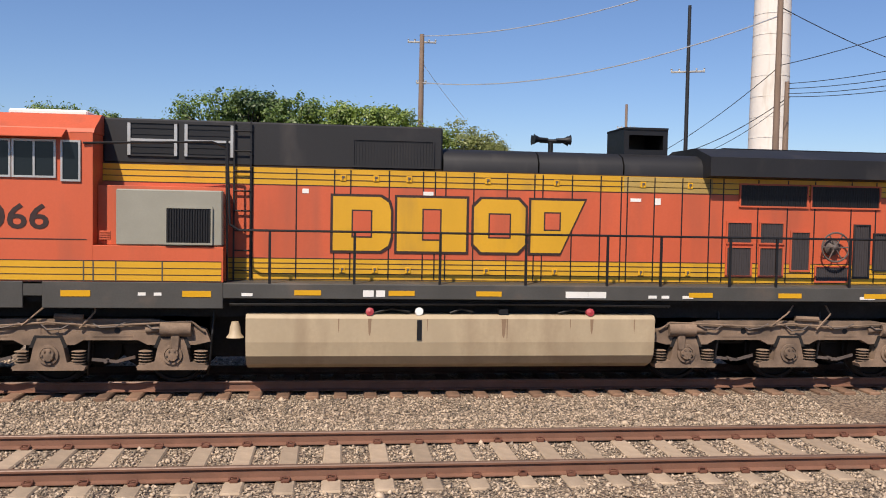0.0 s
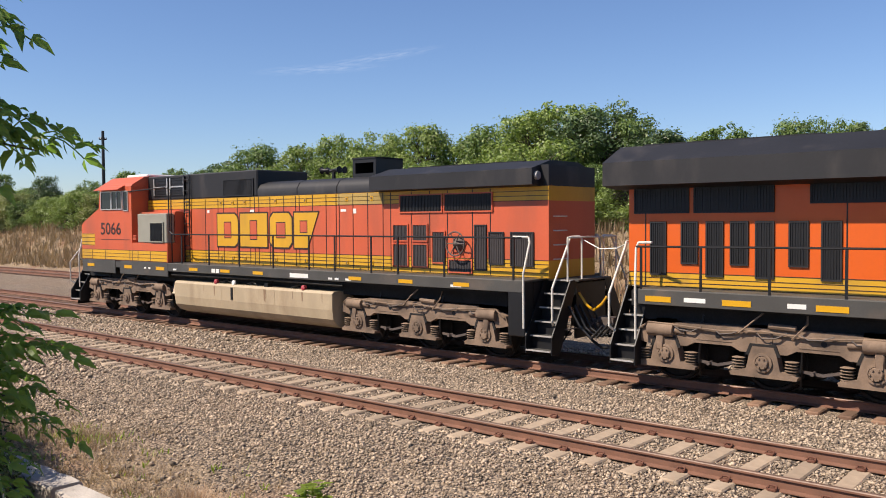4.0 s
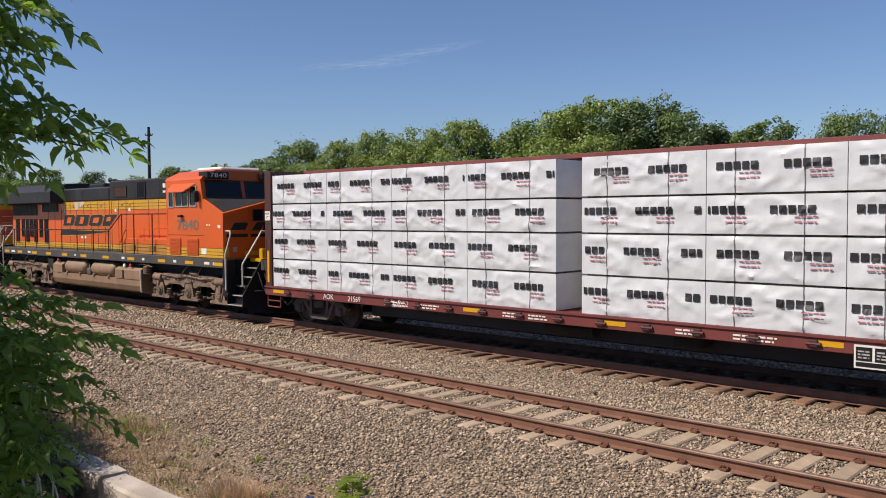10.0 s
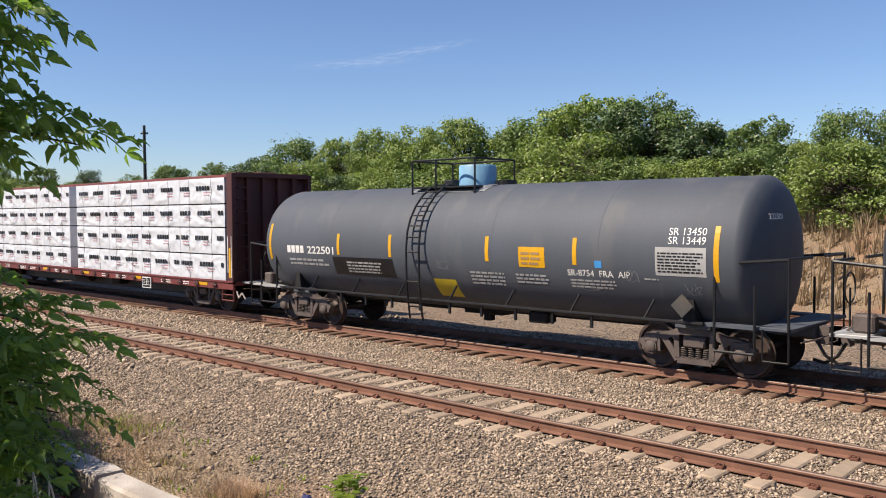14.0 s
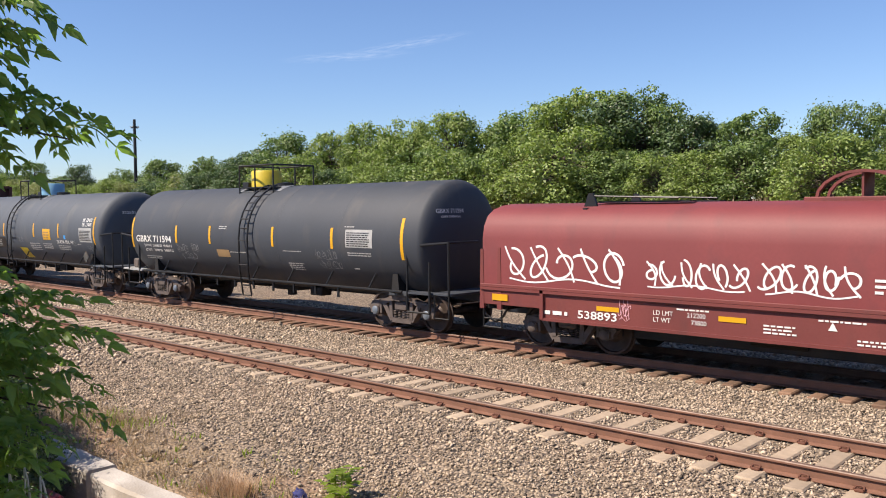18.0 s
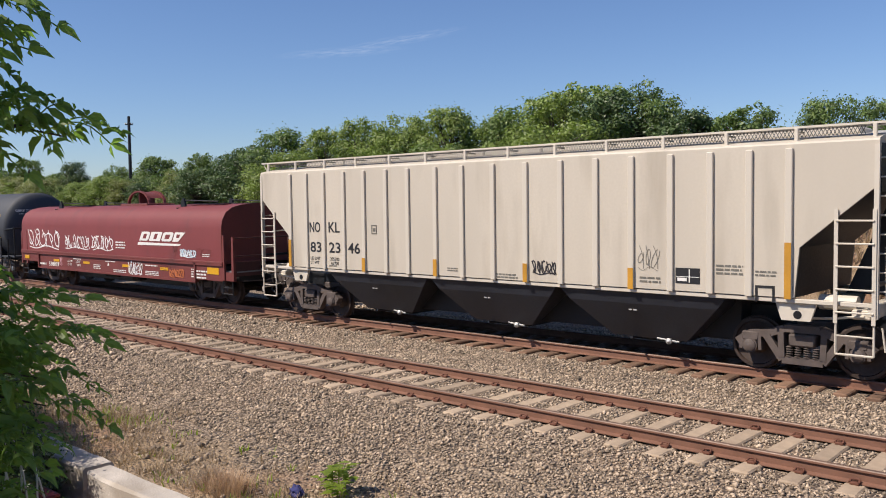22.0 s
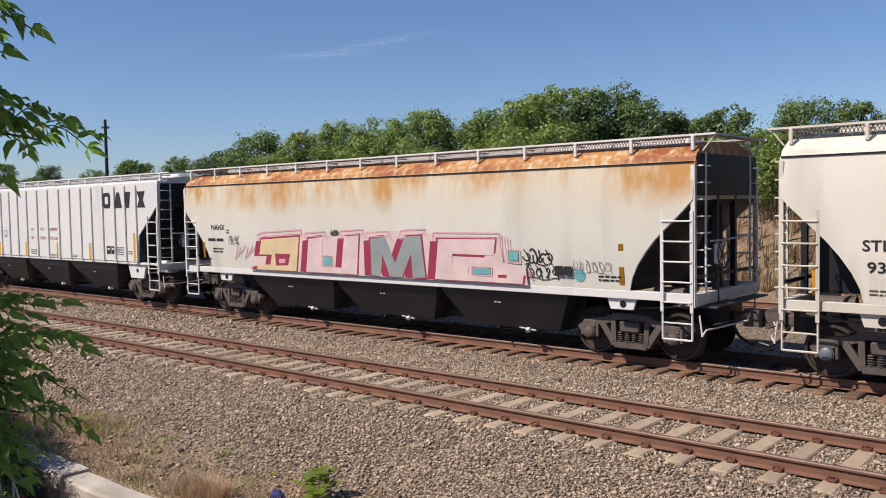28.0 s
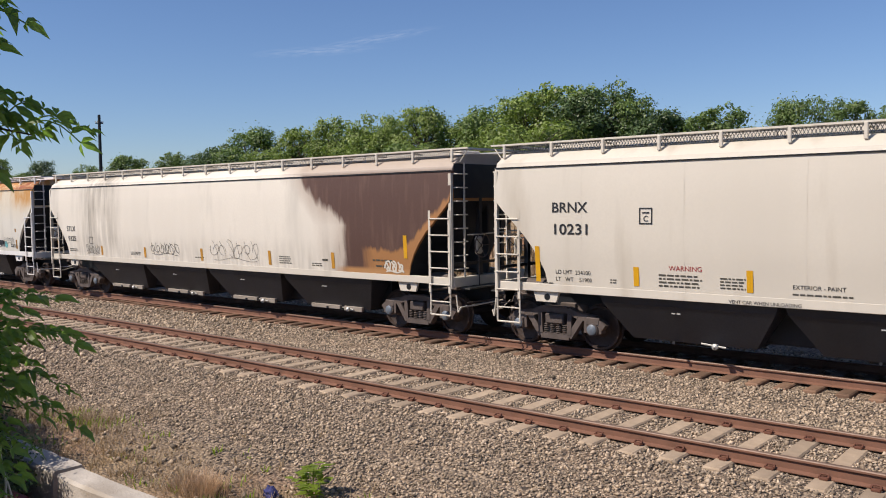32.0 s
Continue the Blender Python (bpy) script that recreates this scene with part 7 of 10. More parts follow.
def first_tank_car():
    v, X, R, zc = tank_car(56.62, 70.35, (57.75, 69.45), 62.38, PALE_BLUE, "dark grey tank car with a pale blue valve housing", TRUCK_DARK, TANK_PALE)
    strips(v, X, ((56.76,), 59.72, 61.66, 64.75, 67.05, (70.05,)), R, zc)
    s = Shape()
    shell_ribbon(s, X(59.46), X(61.73), -30, -11, R + 0.004, zc)
    part("patch", s, PATCH_BLACK, v, "fresh black painted patch")
    s = Shape()
    shell_ribbon(s, X(65.63), X(66.31), -12.5, 4, R + 0.004, zc)
    part("placard", s, MARK_YELLOW, v, "yellow printed notice")
    print_on_shell(v, [(X(65.70), 1.95, 0.54, 0.32, 3, 5)], R + 0.004, zc, CAR_TAN)
    s = Shape()
    shell_ribbon(s, X(62.97), X(63.68), -49, -28, R + 0.004, zc)
    part("placard", s, HOUSING_YELLOW, v, "yellow painted patch low on the tank")
    for k in range(4):
        m = Shape()
        shell_ribbon(m, X(57.55) + 0.19 * k, X(57.70) + 0.19 * k, -8.6, -1.0, R + 0.005, zc)
        part("mark_block", m, WHITE, v, "plain white block of a mark")
    on_head("end_number", "222501", 0.15, WHITE, v, X(70.35), -0.70, 2.90, R, zc, 0.50)
    on_shell("car_number", "222501", 0.28, WHITE, v, X(58.42), 1.99, R, zc, 1.10)
    on_shell("test_number", "SR 13450", 0.20, WHITE, v, X(69.10), 2.62, R, zc, 0.75)
    on_shell("test_number", "SR 13449", 0.20, WHITE, v, X(69.10), 2.45, R, zc, 0.75)
    on_shell("permit", "SR-8754  FRA  AIP", 0.19, WHITE, v, X(66.85), 1.76, R, zc, 1.45)
    print_on_shell(v, [(X(57.6), 1.66, 1.7, 0.24, 2, 1), (X(60.0), 1.52, 1.3, 0.34, 4, 2), (X(64.2), 1.42, 1.1, 0.36, 4, 3), (X(65.5), 1.52, 0.9, 0.26, 3, 4), (X(66.9), 1.50, 1.1, 0.22, 3, 5), (X(68.6), 1.75, 0.3, 0.06, 1, 6)], R, zc, WHITE)
    s = Shape()
    shell_ribbon(s, X(68.85), X(69.86), -14, 6.5, R + 0.004, zc)
    part("data_panel", s, STENCIL, v, "white printed data panel")
    print_on_shell(v, [(X(68.9), 1.92, 0.9, 0.40, 7, 15)], R + 0.003, zc, PATCH_BLACK, "data_print")
    s = Shape()
    shell_ribbon(s, X(67.52), X(67.68), -10.5, -5, R + 0.004, zc)
    part("blue_dot", s, surf("blue_spray_dot", (0.039, 0.259, 0.589), bump=0), v)
    part("hazard_placard", Shape().add([(X(69.4), -1.50, 1.1), (X(69.62), -1.50, 1.32), (X(69.4), -1.50, 1.54), (X(69.18), -1.50, 1.32), (X(69.4), -1.48, 1.1), (X(69.62), -1.48, 1.32), (X(69.4), -1.48, 1.54), (X(69.18), -1.48, 1.32)], [(0, 1, 2, 3), (4, 5, 6, 7), (0, 1, 5, 4), (1, 2, 6, 5), (2, 3, 7, 6), (3, 0, 4, 7)]), SILL_GREY, v, "diamond placard holder")
    for k, (u, z, w) in enumerate(((63.2, 1.75, 0.4), (66.9, 1.45, 0.7), (69.4, 1.5, 0.35), (68.2, 1.7, 0.3))):
        g = Shape()
        scrawl(g, X(u), z, w, 0.22, 0, 0.010, 30 + k, 2)
        g.v = [(x, -(R + 0.006 - y) * math.cos((zz - zc) / R), zc + (R + 0.006 - y) * math.sin((zz - zc) / R)) for x, y, zz in g.v]
        part("chalk_scribble", g, BOX_LIGHT, v)


def second_tank_car():
    v, X, R, zc = tank_car(72.95, 86.45, (74.15, 85.55), 79.45, HOUSING_YELLOW, "dark grey tank car with a yellow valve housing", CAP_BLUE, None, (-1.20, 0.50, -0.85))
    strips(v, X, ((72.95,), 75.77, 77.70, 80.86, 83.41, (85.98,)), R, zc)
    on_head("end_marks", "GBRX 711594", 0.15, WHITE, v, X(86.45), -1.04, 2.90, R, zc, 0.85)
    on_head("end_print", "CAPY 25900 GAL", 0.075, WHITE, v, X(86.45), -0.92, 2.79, R, zc, 0.62)
    on_shell("reporting_marks", "GBRX 711594", 0.30, WHITE, v, X(73.2), 1.98, R, zc, 2.25)
    on_shell("load_limit", "LD LMT  210600 LB   95500 KG", 0.12, WHITE, v, X(73.7), 1.82, R, zc, 1.75)
    on_shell("light_weight", "LT WT    75400 LB   34200 KG", 0.12, WHITE, v, X(73.7), 1.66, R, zc, 1.75)
    print_on_shell(v, [(X(73.6), 1.38, 1.1, 0.14, 2, 1), (X(78.2), 2.45, 0.4, 0.12, 2, 2), (X(78.7), 1.75, 0.9, 0.06, 1, 3), (X(81.3), 1.86, 0.9, 0.05, 1, 4), (X(81.4), 1.30, 0.7, 0.26, 4, 5), (X(84.0), 1.82, 0.9, 0.12, 2, 6), (X(83.9), 2.55, 0.4, 0.06, 1, 7), (X(84.1), 1.44, 0.25, 0.08, 1, 8)], R, zc, WHITE)
    s = Shape()
    shell_ribbon(s, X(83.95), X(84.95), -7, 10.5, R + 0.004, zc)
    part("data_panel", s, STENCIL, v, "white printed data panel")
    print_on_shell(v, [(X(84.0), 2.07, 0.9, 0.38, 7, 17)], R + 0.003, zc, PATCH_BLACK, "data_print")
    s = Shape()
    shell_ribbon(s, X(78.0), X(78.65), -24, -15, R + 0.004, zc)
    part("placard", s, CAR_TAN, v, "faded tan notice")
    for k, (u, z, w) in enumerate(((75.7, 1.72, 0.7), (76.6, 1.74, 0.4), (75.9, 1.45, 0.9), (82.7, 1.70, 0.9), (82.8, 1.42, 0.9))):
        g = Shape()
        scrawl(g, X(u), z, w, 0.24, 0, 0.012, 60 + k, 4)
        g.v = [(x, -(R + 0.006 - y) * math.cos((zz - zc) / R), zc + (R + 0.006 - y) * math.sin((zz - zc) / R)) for x, y, zz in g.v]
        part("chalk_scribble", g, BOX_LIGHT, v)


CAR_TAN = surf("faded_tan_notice", (0.314, 0.204, 0.094), rough=0.6)
first_tank_car()
second_tank_car()


# ---- the coil steel car ----
def coil_car():
    M = 96.0
    X = lambda u: u - M
    v = vehicle("coil_car", "oxide red covered coil car marked with white graffiti", "freight car", M)
    cov = [(1.52, 1.36), (1.52, 2.35), (1.47, 2.62), (1.34, 2.84), (1.12, 2.98), (0.8, 3.06), (0.4, 3.10)]
    out = cov + [(-y, z) for y, z in reversed(cov)]
    c = part("cover", Shape().extrude_x(out, X(88.52), X(102.92)), MAROON_COVER, v, "oxide red rounded cover hood", True)
    part("cover_rim", Shape().box(X(88.46), X(102.98), -1.56, 1.56, 1.30, 1.37, 0.008), MAROON, c)
    part("end_rim", Shape().extrude_x([(y * 1.012, z + 0.01) for y, z in out], X(102.90), X(102.96)), MAROON, c)
    for sg in (-1, 1):
        s = Shape().box(X(88.47), X(90.08), sg * 1.44, sg * 1.52, 0.92, 1.26, 0.01).box(X(90.08), X(101.5), sg * 1.42, sg * 1.50, 0.72, 1.24, 0.01).box(X(101.5), X(102.95), sg * 1.44, sg * 1.52, 0.78, 1.26, 0.01).box(X(102.95), X(103.52), sg * 1.42, sg * 1.49, 0.80, 1.06, 0.01)
        s.box(X(88.47), X(102.98), sg * 1.42, sg * 1.56, 1.24, 1.30).box(X(90.08), X(101.5), sg * 1.42, sg * 1.55, 0.68, 0.74)
        part("side_sill", s, MAROON, v, "oxide red side sill")
        for u in (90.1, 101.48):
            part("side_rib", Shape().box(X(u) - 0.04, X(u) + 0.04, sg * 1.5, sg * 1.56, 0.70, 1.30), MAROON, v)
        reflectors(v, [X(91.65), X(94.15), X(97.1), X(99.6)], 0.98, sg * 1.508, 0.50, 0.09)
        reflectors(v, [X(89.0)], 1.02, sg * 1.537, 0.42, 0.14)
        reflectors(v, [X(102.45)], 0.98, sg * 1.526, 0.62, 0.20)
    part("floor", Shape().box(X(89.05), X(102.95), -1.42, 1.42, 0.95, 1.24), UNDER, v)
    part("centre_sill", Shape().box(X(88.2), X(103.8), -0.32, 0.32, 0.60, 0.96, 0.01).box(X(91.4), X(100.3), -0.75, 0.75, 0.38, 0.96, 0.02), HOPPER_BLACK, v, "black centre girder")
    # lifting saddle and brackets
    sd = Shape().box(X(95.0), X(96.9), -0.55, 0.55, 3.06, 3.16, 0.02)
    for a, b, y in ((95.15, 96.65, -0.30), (95.15, 96.65, 0.30)):
        pts = [(X((a + b) / 2) + (b - a) / 2 * math.cos(t), y, 3.12 + 0.48 * math.sin(t)) for t in [math.pi * i / 10 for i in range(11)]]
        sd.beam([(p[0], p[2]) for p in pts], 0.10, 0.05, y)
    pts = [(X(95.9) + 0.75 * math.cos(t), 3.12 + 0.46 * math.sin(t)) for t in [math.pi * i / 12 for i in range(13)]]
    for (xa, za), (xb, zb) in zip(pts[2:6], pts[3:7]):
        sd.add([(xa, -0.3, za), (xb, -0.3, zb), (xb, 0.3, zb), (xa, 0.3, za)], [(0, 1, 2, 3)])
    sd.box(X(95.9) - 0.02, X(95.9) + 0.02, -0.3, 0.3, 3.12, 3.58)
    part("lifting_saddle", sd, MAROON, v, "arched lifting bracket on the cover")
    for u in (90.9, 99.9):
        for sg in (-1, 1):
            b = Shape()
            b.prism([(X(u) - 0.18, 2.95), (X(u) + 0.18, 2.95), (X(u) + 0.05, 3.30), (X(u) - 0.05, 3.30)], sg * 0.88, sg * 0.94)
            b.box(X(u) - 0.05, X(u) + 0.05, sg * 0.9, sg * 1.15, 2.9, 3.0)
            b.tube([(X(u), sg * 0.9, 3.24), (X(u) + 1.9, sg * 0.85, 3.18)], 0.018, 5)
            part("stacking_bracket", b, BLACK, v, "dark stacking bracket")
        part("roof_grating", Shape().box(X(u) + 0.1, X(u) + 2.1, -0.8, -0.5, 3.10, 3.13).box(X(u) + 0.1, X(u) + 2.1, 0.5, 0.8, 3.10, 3.13), BLACK, v)
    # marks
    emblem(v, X(98.10), X(100.85), 1.92, 2.22, -1.524, (1.0, 1.2, 1.1, 1.05), WHITE, None, 0.65, ground=MAROON_COVER)
    part("emblem_bar", Shape().prism([(X(97.98), 1.77), (X(100.6), 1.79), (X(100.7), 1.85), (X(98.02), 1.87)], -1.530, -1.524), WHITE, v)
    for x, z, w, h, st, seed, n in ((89.12, 1.50, 2.95, 0.70, 0.048, 3, 5), (92.42, 1.54, 2.05, 0.46, 0.040, 4, 6), (94.66, 1.54, 1.62, 0.50, 0.040, 5, 5)):
        g = Shape()
        scrawl(g, X(x), z, w, h, -1.524, st, seed, n)
        part("graffiti", g, SPRAY_WHITE, v, "white sprayed scribble")
    g = Shape()
    scrawl(g, X(100.62), 1.46, 0.92, 0.22, -1.526, 0.05, 13, 6)
    part("graffiti", g, SPRAY["blue"], v)
    g = Shape()
    scrawl(g, X(100.62), 1.46, 0.92, 0.22, -1.530, 0.022, 13, 6)
    part("graffiti", g, SPRAY_WHITE, v)
    g = Shape()
    scrawl(g, X(97.25), 0.76, 0.95, 0.42, -1.512, 0.03, 14, 6)
    part("graffiti", g, SPRAY_WHITE, v)
    g = Shape()
    scrawl(g, X(99.9), 0.80, 0.9, 0.26, -1.512, 0.035, 15, 6)
    part("graffiti", g, SPRAY["orange"], v)
    for k, (u, z, w, h) in enumerate(((91.9, 0.85, 0.25, 0.38), (99.3, 1.02, 0.7, 0.2), (100.2, 1.55, 0.3, 0.25), (101.6, 1.55, 0.8, 0.2))):
        g = Shape()
        scrawl(g, X(u), z, w, h, -1.526 if z > 1.3 else -1.511, 0.014, 50 + k, 3)
        part("graffiti", g, SPRAY["pink"] if k == 0 else MAROON, v)
    p = Shape()
    for u, z, w, h, rows, seed in ((94.7, 0.84, 0.6, 0.18, 3, 3), (96.2, 0.78, 1.0, 0.12, 2, 4), (98.4, 0.78, 0.9, 0.16, 3, 5), (98.4, 1.08, 0.8, 0.08, 1, 6), (101.2, 0.84, 0.35, 0.3, 4, 7), (93.1, 1.12, 0.7, 0.06, 1, 8), (95.6, 1.12, 0.8, 0.06, 1, 9)):
        bars(p, X(u), z, -1.508, w, h, rows, seed=seed)
    for u, z, w, h, rows, seed in ((96.45, 1.62, 0.75, 0.28, 3, 21), (101.55, 0.82, 0.6, 0.3, 3, 22), (101.9, 1.5, 0.4, 0.1, 2, 23)):
        bars(p, X(u), z, -1.530, w, h, rows, seed=seed)
    p.add([(X(95.75), -1.51, 0.98), (X(95.9), -1.51, 0.98), (X(95.825), -1.51, 1.12)], [(0, 1, 2)])
    bars(p, X(90.15), 0.82, -1.508, 0.66, 0.16, 1, seed=31)
    part("small_print", p, WHITE, v, "small white stencils")
    words("car_number", "538893", 0.22, WHITE, v, pose(X(90.95), -1.510, 0.80), width=0.9)
    for tx, u, z in (("LD LMT", 92.62, 1.00), ("LT WT", 92.62, 0.87), ("212200", 93.30, 1.00), ("73800", 93.38, 0.87)):
        words("lettering", tx, 0.12, WHITE, v, pose(X(u), -1.510, z))
    # ends: platform, steps, ladders
    for u, d in ((103.5, 1), (88.47, -1)):
        for sg in (-1, 1):
            for off, top in ((0.02, 2.12), (0.50, 2.16)):
                part("end_post", Shape().prism([(X(u) - d * off - 0.06, 0.82), (X(u) - d * off + 0.06, 0.82), (X(u) - d * off + 0.045, top), (X(u) - d * off - 0.03, top)], sg * 1.46, sg * 1.53), MAROON, v, "oxide red corner post")
        rl = Shape().tube([(X(u), -1.48, 2.08), (X(u), 1.48, 2.08)], 0.022, 6).tube([(X(u), -1.48, 1.55), (X(u), -0.45, 1.55)], 0.018, 6).tube([(X(u), 0.45, 1.55), (X(u), 1.48, 1.55)], 0.018, 6)
        part("end_railing", rl, MAROON_DARK, v, "oxide red end handrail")
        for sg in (-1, 1):
            part("end_panel", Shape().box(X(u) - d * 0.02, X(u) + d * 0.01, sg * 0.55, sg * 1.44, 0.95, 1.38, 0.006), MAROON_DARK, v)
        part("brake_column", Shape().box(X(u) - d * 0.06, X(u) + d * 0.02, 0.50, 0.62, 1.0, 2.05, 0.01), MAROON_DARK, v)
        part("end_platform", Shape().box(X(u) - d * 0.55, X(u) + d * 0.02, -1.40, 1.40, 1.06, 1.10), BOX_LIGHT, v, "worn pale grey end deck")
        part("end_floor", Shape().box(X(u) - d * 0.56, X(u) - d * 0.02, -1.30, 1.30, 0.80, 1.055), UNDER, v)
        stirrup(v, X(u) - d * 0.55, X(u) - d * 0.05, 0.42, 0.80, -1.50, BLACK)
        coupler(v, X(u) + d * 0.1, d)
    part("brake_gear", Shape().cyl((X(94.2), -0.7, 0.62), (X(95.2), -0.7, 0.62), 0.16, n=12).box(X(96.9), X(97.4), -1.2, -0.9, 0.50, 0.72, 0.03), UNDER, v)
    for u in (90.45, 101.5):
        freight_truck(v, X(u))


coil_car()

# ---- the covered hoppers ----
def stained(name, base, stain, builder, rough=0.6):
    """Paint with a stain of its own outline; builder turns (nodes, links, x, z, noise) into the stain's mask."""
    m = surf(name, base, rough=rough, var=0.06, scale=0.8, fine=20, bump=0.05, dirt=tuple(c * 0.72 for c in base), amount=0.45, streak=0.18)
    n, l = m.node_tree.nodes, m.node_tree.links
    b = n["Principled BSDF"]
    old = b.inputs["Base Color"].links[0].from_socket
    tc, sp = n.new("ShaderNodeTexCoord"), n.new("ShaderNodeSeparateXYZ")
    l.new(tc.outputs["Object"], sp.inputs[0])

    def op(kind, a, c, d=None):
        q = n.new("ShaderNodeMath")
        q.operation = kind
        for i, val in enumerate((a, c, d)):
            if val is None:
                continue
            if isinstance(val, (int, float)):
                q.inputs[i].default_value = val
            else:
                l.new(val, q.inputs[i])
        return q.outputs[0]

    def tex(sx, sz, scale, detail=6):
        mp, t = n.new("ShaderNodeMapping"), n.new("ShaderNodeTexNoise")
        mp.inputs["Scale"].default_value = (sx, 1, sz)
        t.inputs["Scale"].default_value, t.inputs["Detail"].default_value = scale, detail
        l.new(tc.outputs["Object"], mp.inputs[0])
        l.new(mp.outputs[0], t.inputs["Vector"])
        return t.outputs[0]

    def step(v, a, c):
        r = n.new("ShaderNodeMapRange")
        r.inputs[1].default_value, r.inputs[2].default_value = a, c
        l.new(v, r.inputs[0])
        return r.outputs[0]
    col = old
    for mask, colour in builder(op, tex, step, sp.outputs[0], sp.outputs[2]):
        x = n.new("ShaderNodeMix")
        x.data_type = "RGBA"
        l.new(mask, x.inputs[0])
        l.new(col, x.inputs[6])
        if isinstance(colour, tuple):
            x.inputs[7].default_value = (*colour, 1)
        else:
            l.new(colour, x.inputs[7])
        col = x.outputs[2]
    l.new(col, b.inputs["Base Color"])
    return m


def rust_mask(op, tex, step, x, z):
    blot = tex(0.55, 0.28, 1.6)
    fine = tex(1.0, 0.3, 7.0)
    up = step(op("MULTIPLY_ADD", blot, 1.5, z), 3.75, 4.35)
    m = op("MULTIPLY", up, step(op("ADD", op("MULTIPLY", blot, 0.65), op("MULTIPLY", fine, 0.35)), 0.42, 0.60))
    band = op("MULTIPLY", step(z, 3.72, 3.76), step(fine, 0.30, 0.55))
    deep = op("MULTIPLY", band, step(blot, 0.45, 0.60))
    veil = op("MULTIPLY", step(op("MULTIPLY_ADD", blot, 1.2, z), 3.1, 4.2), 0.50)
    return [(veil, (0.60, 0.47, 0.27)), (m, (0.47, 0.245, 0.07)), (band, (0.44, 0.205, 0.055)), (deep, (0.27, 0.08, 0.03))]


def burnt_mask(op, tex, step, x, z):
    wob = tex(1.0, 0.35, 1.3)
    drip = tex(1.0, 0.12, 6.0)
    edge = op("MULTIPLY_ADD", op("MAXIMUM", op("SUBTRACT", z, 2.5), 0.0), 1.35, x)
    m = step(op("ADD", edge, op("ADD", op("MULTIPLY", op("SUBTRACT", wob, 0.5), 1.0), op("MULTIPLY", op("SUBTRACT", drip, 0.5), 0.7))), 5.90, 6.20)
    m = op("MULTIPLY", m, step(z, 3.80, 3.70))
    halo = op("MULTIPLY", step(op("ADD", edge, op("MULTIPLY", op("SUBTRACT", wob, 0.5), 1.2)), 5.1, 6.1), 0.6)
    # bare tan strip above the sloping end and low on the side
    low = op("SUBTRACT", z, op("MAXIMUM", op("MULTIPLY_ADD", op("SUBTRACT", x, 8.2), 0.85, 1.95), 1.78))
    tan = op("MULTIPLY", step(op("ADD", low, op("MULTIPLY", op("SUBTRACT", drip, 0.5), 0.5)), 0.22, 0.12), step(op("ADD", x, op("MULTIPLY", drip, 0.6)), 6.9, 7.3))
    foot = op("MULTIPLY", step(z, 1.52, 1.44), step(x, 5.6, 6.2))
    soot = op("MULTIPLY", op("MULTIPLY", op("MULTIPLY", step(x, -7.6, -6.6), step(x, -4.3, -5.5)), step(z, 1.3, 2.0)), op("MULTIPLY", step(op("ADD", op("MULTIPLY", wob, 0.5), op("MULTIPLY", drip, 0.5)), 0.38, 0.66), 0.75))
    grime = op("MULTIPLY", op("MULTIPLY", step(z, 2.2, 1.5), step(drip, 0.4, 0.7)), 0.30)
    return [(grime, (0.173, 0.149, 0.118)), (soot, (0.157, 0.133, 0.102)), (halo, (0.267, 0.181, 0.133)), (m, (0.082, 0.041, 0.03)), (op("MULTIPLY", m, op("MULTIPLY", step(drip, 0.5, 0.75), 0.6)), (0.157, 0.09, 0.063)), (tan, (0.33, 0.157, 0.055)), (foot, (0.393, 0.204, 0.079))]


NAHX_PAINT = stained("rust_streaked_white_paint", (0.60, 0.58, 0.52), (0.4, 0.2, 0.1), rust_mask)
STLX_PAINT = stained("scorched_cream_paint", (0.68, 0.635, 0.555), (0.1, 0.05, 0.04), burnt_mask)


def loft(levels, x0, x1):
    """A closed body from levels of (height, half width, inset of its ends)."""
    s = Shape()
    pts, fs = [], []
    nx = 6
    for z, w, e in levels:
        a, b = x0 + e, x1 - e
        row = [(a + (b - a) * i / nx, -w, z) for i in range(nx + 1)] + [(b - (b - a) * i / nx, w, z) for i in range(nx + 1)]
        pts += row
    n = 2 * (nx + 1)
    for k in range(len(levels) - 1):
        fs += [(k * n + i, k * n + (i + 1) % n, (k + 1) * n + (i + 1) % n, (k + 1) * n + i) for i in range(n)]
    fs += [tuple(range(n)), tuple(range((len(levels) - 1) * n, len(levels) * n))]
    return s.add(pts, fs)


FLAT = [(1.38, 1.50, 1.28), (2.22, 1.50, 1.20), (3.22, 1.50, 0.02), (3.92, 1.50, 0.0), (3.95, 1.48, 0.0)]
FLAT_ROOF = [(3.95, 1.47, 0.01), (4.00, 1.25, 0.02), (4.10, 0.55, 0.03), (4.12, 0.0, 0.03)]
ROUND = [(1.34, 1.475, 1.30), (1.60, 1.49, 1.24), (1.85, 1.515, 1.12), (2.10, 1.53, 0.95), (2.35, 1.535, 0.74), (2.60, 1.535, 0.48), (2.85, 1.533, 0.22), (3.05, 1.53, 0.03), (3.40, 1.515, 0.0), (3.73, 1.48, 0.0), (3.74, 1.44, 0.0)]
ROUND_ROOF = [(3.74, 1.44, 0.01), (3.82, 1.42, 0.01), (4.00, 1.18, 0.04), (4.10, 0.80, 0.08), (4.14, 0.0, 0.10)]


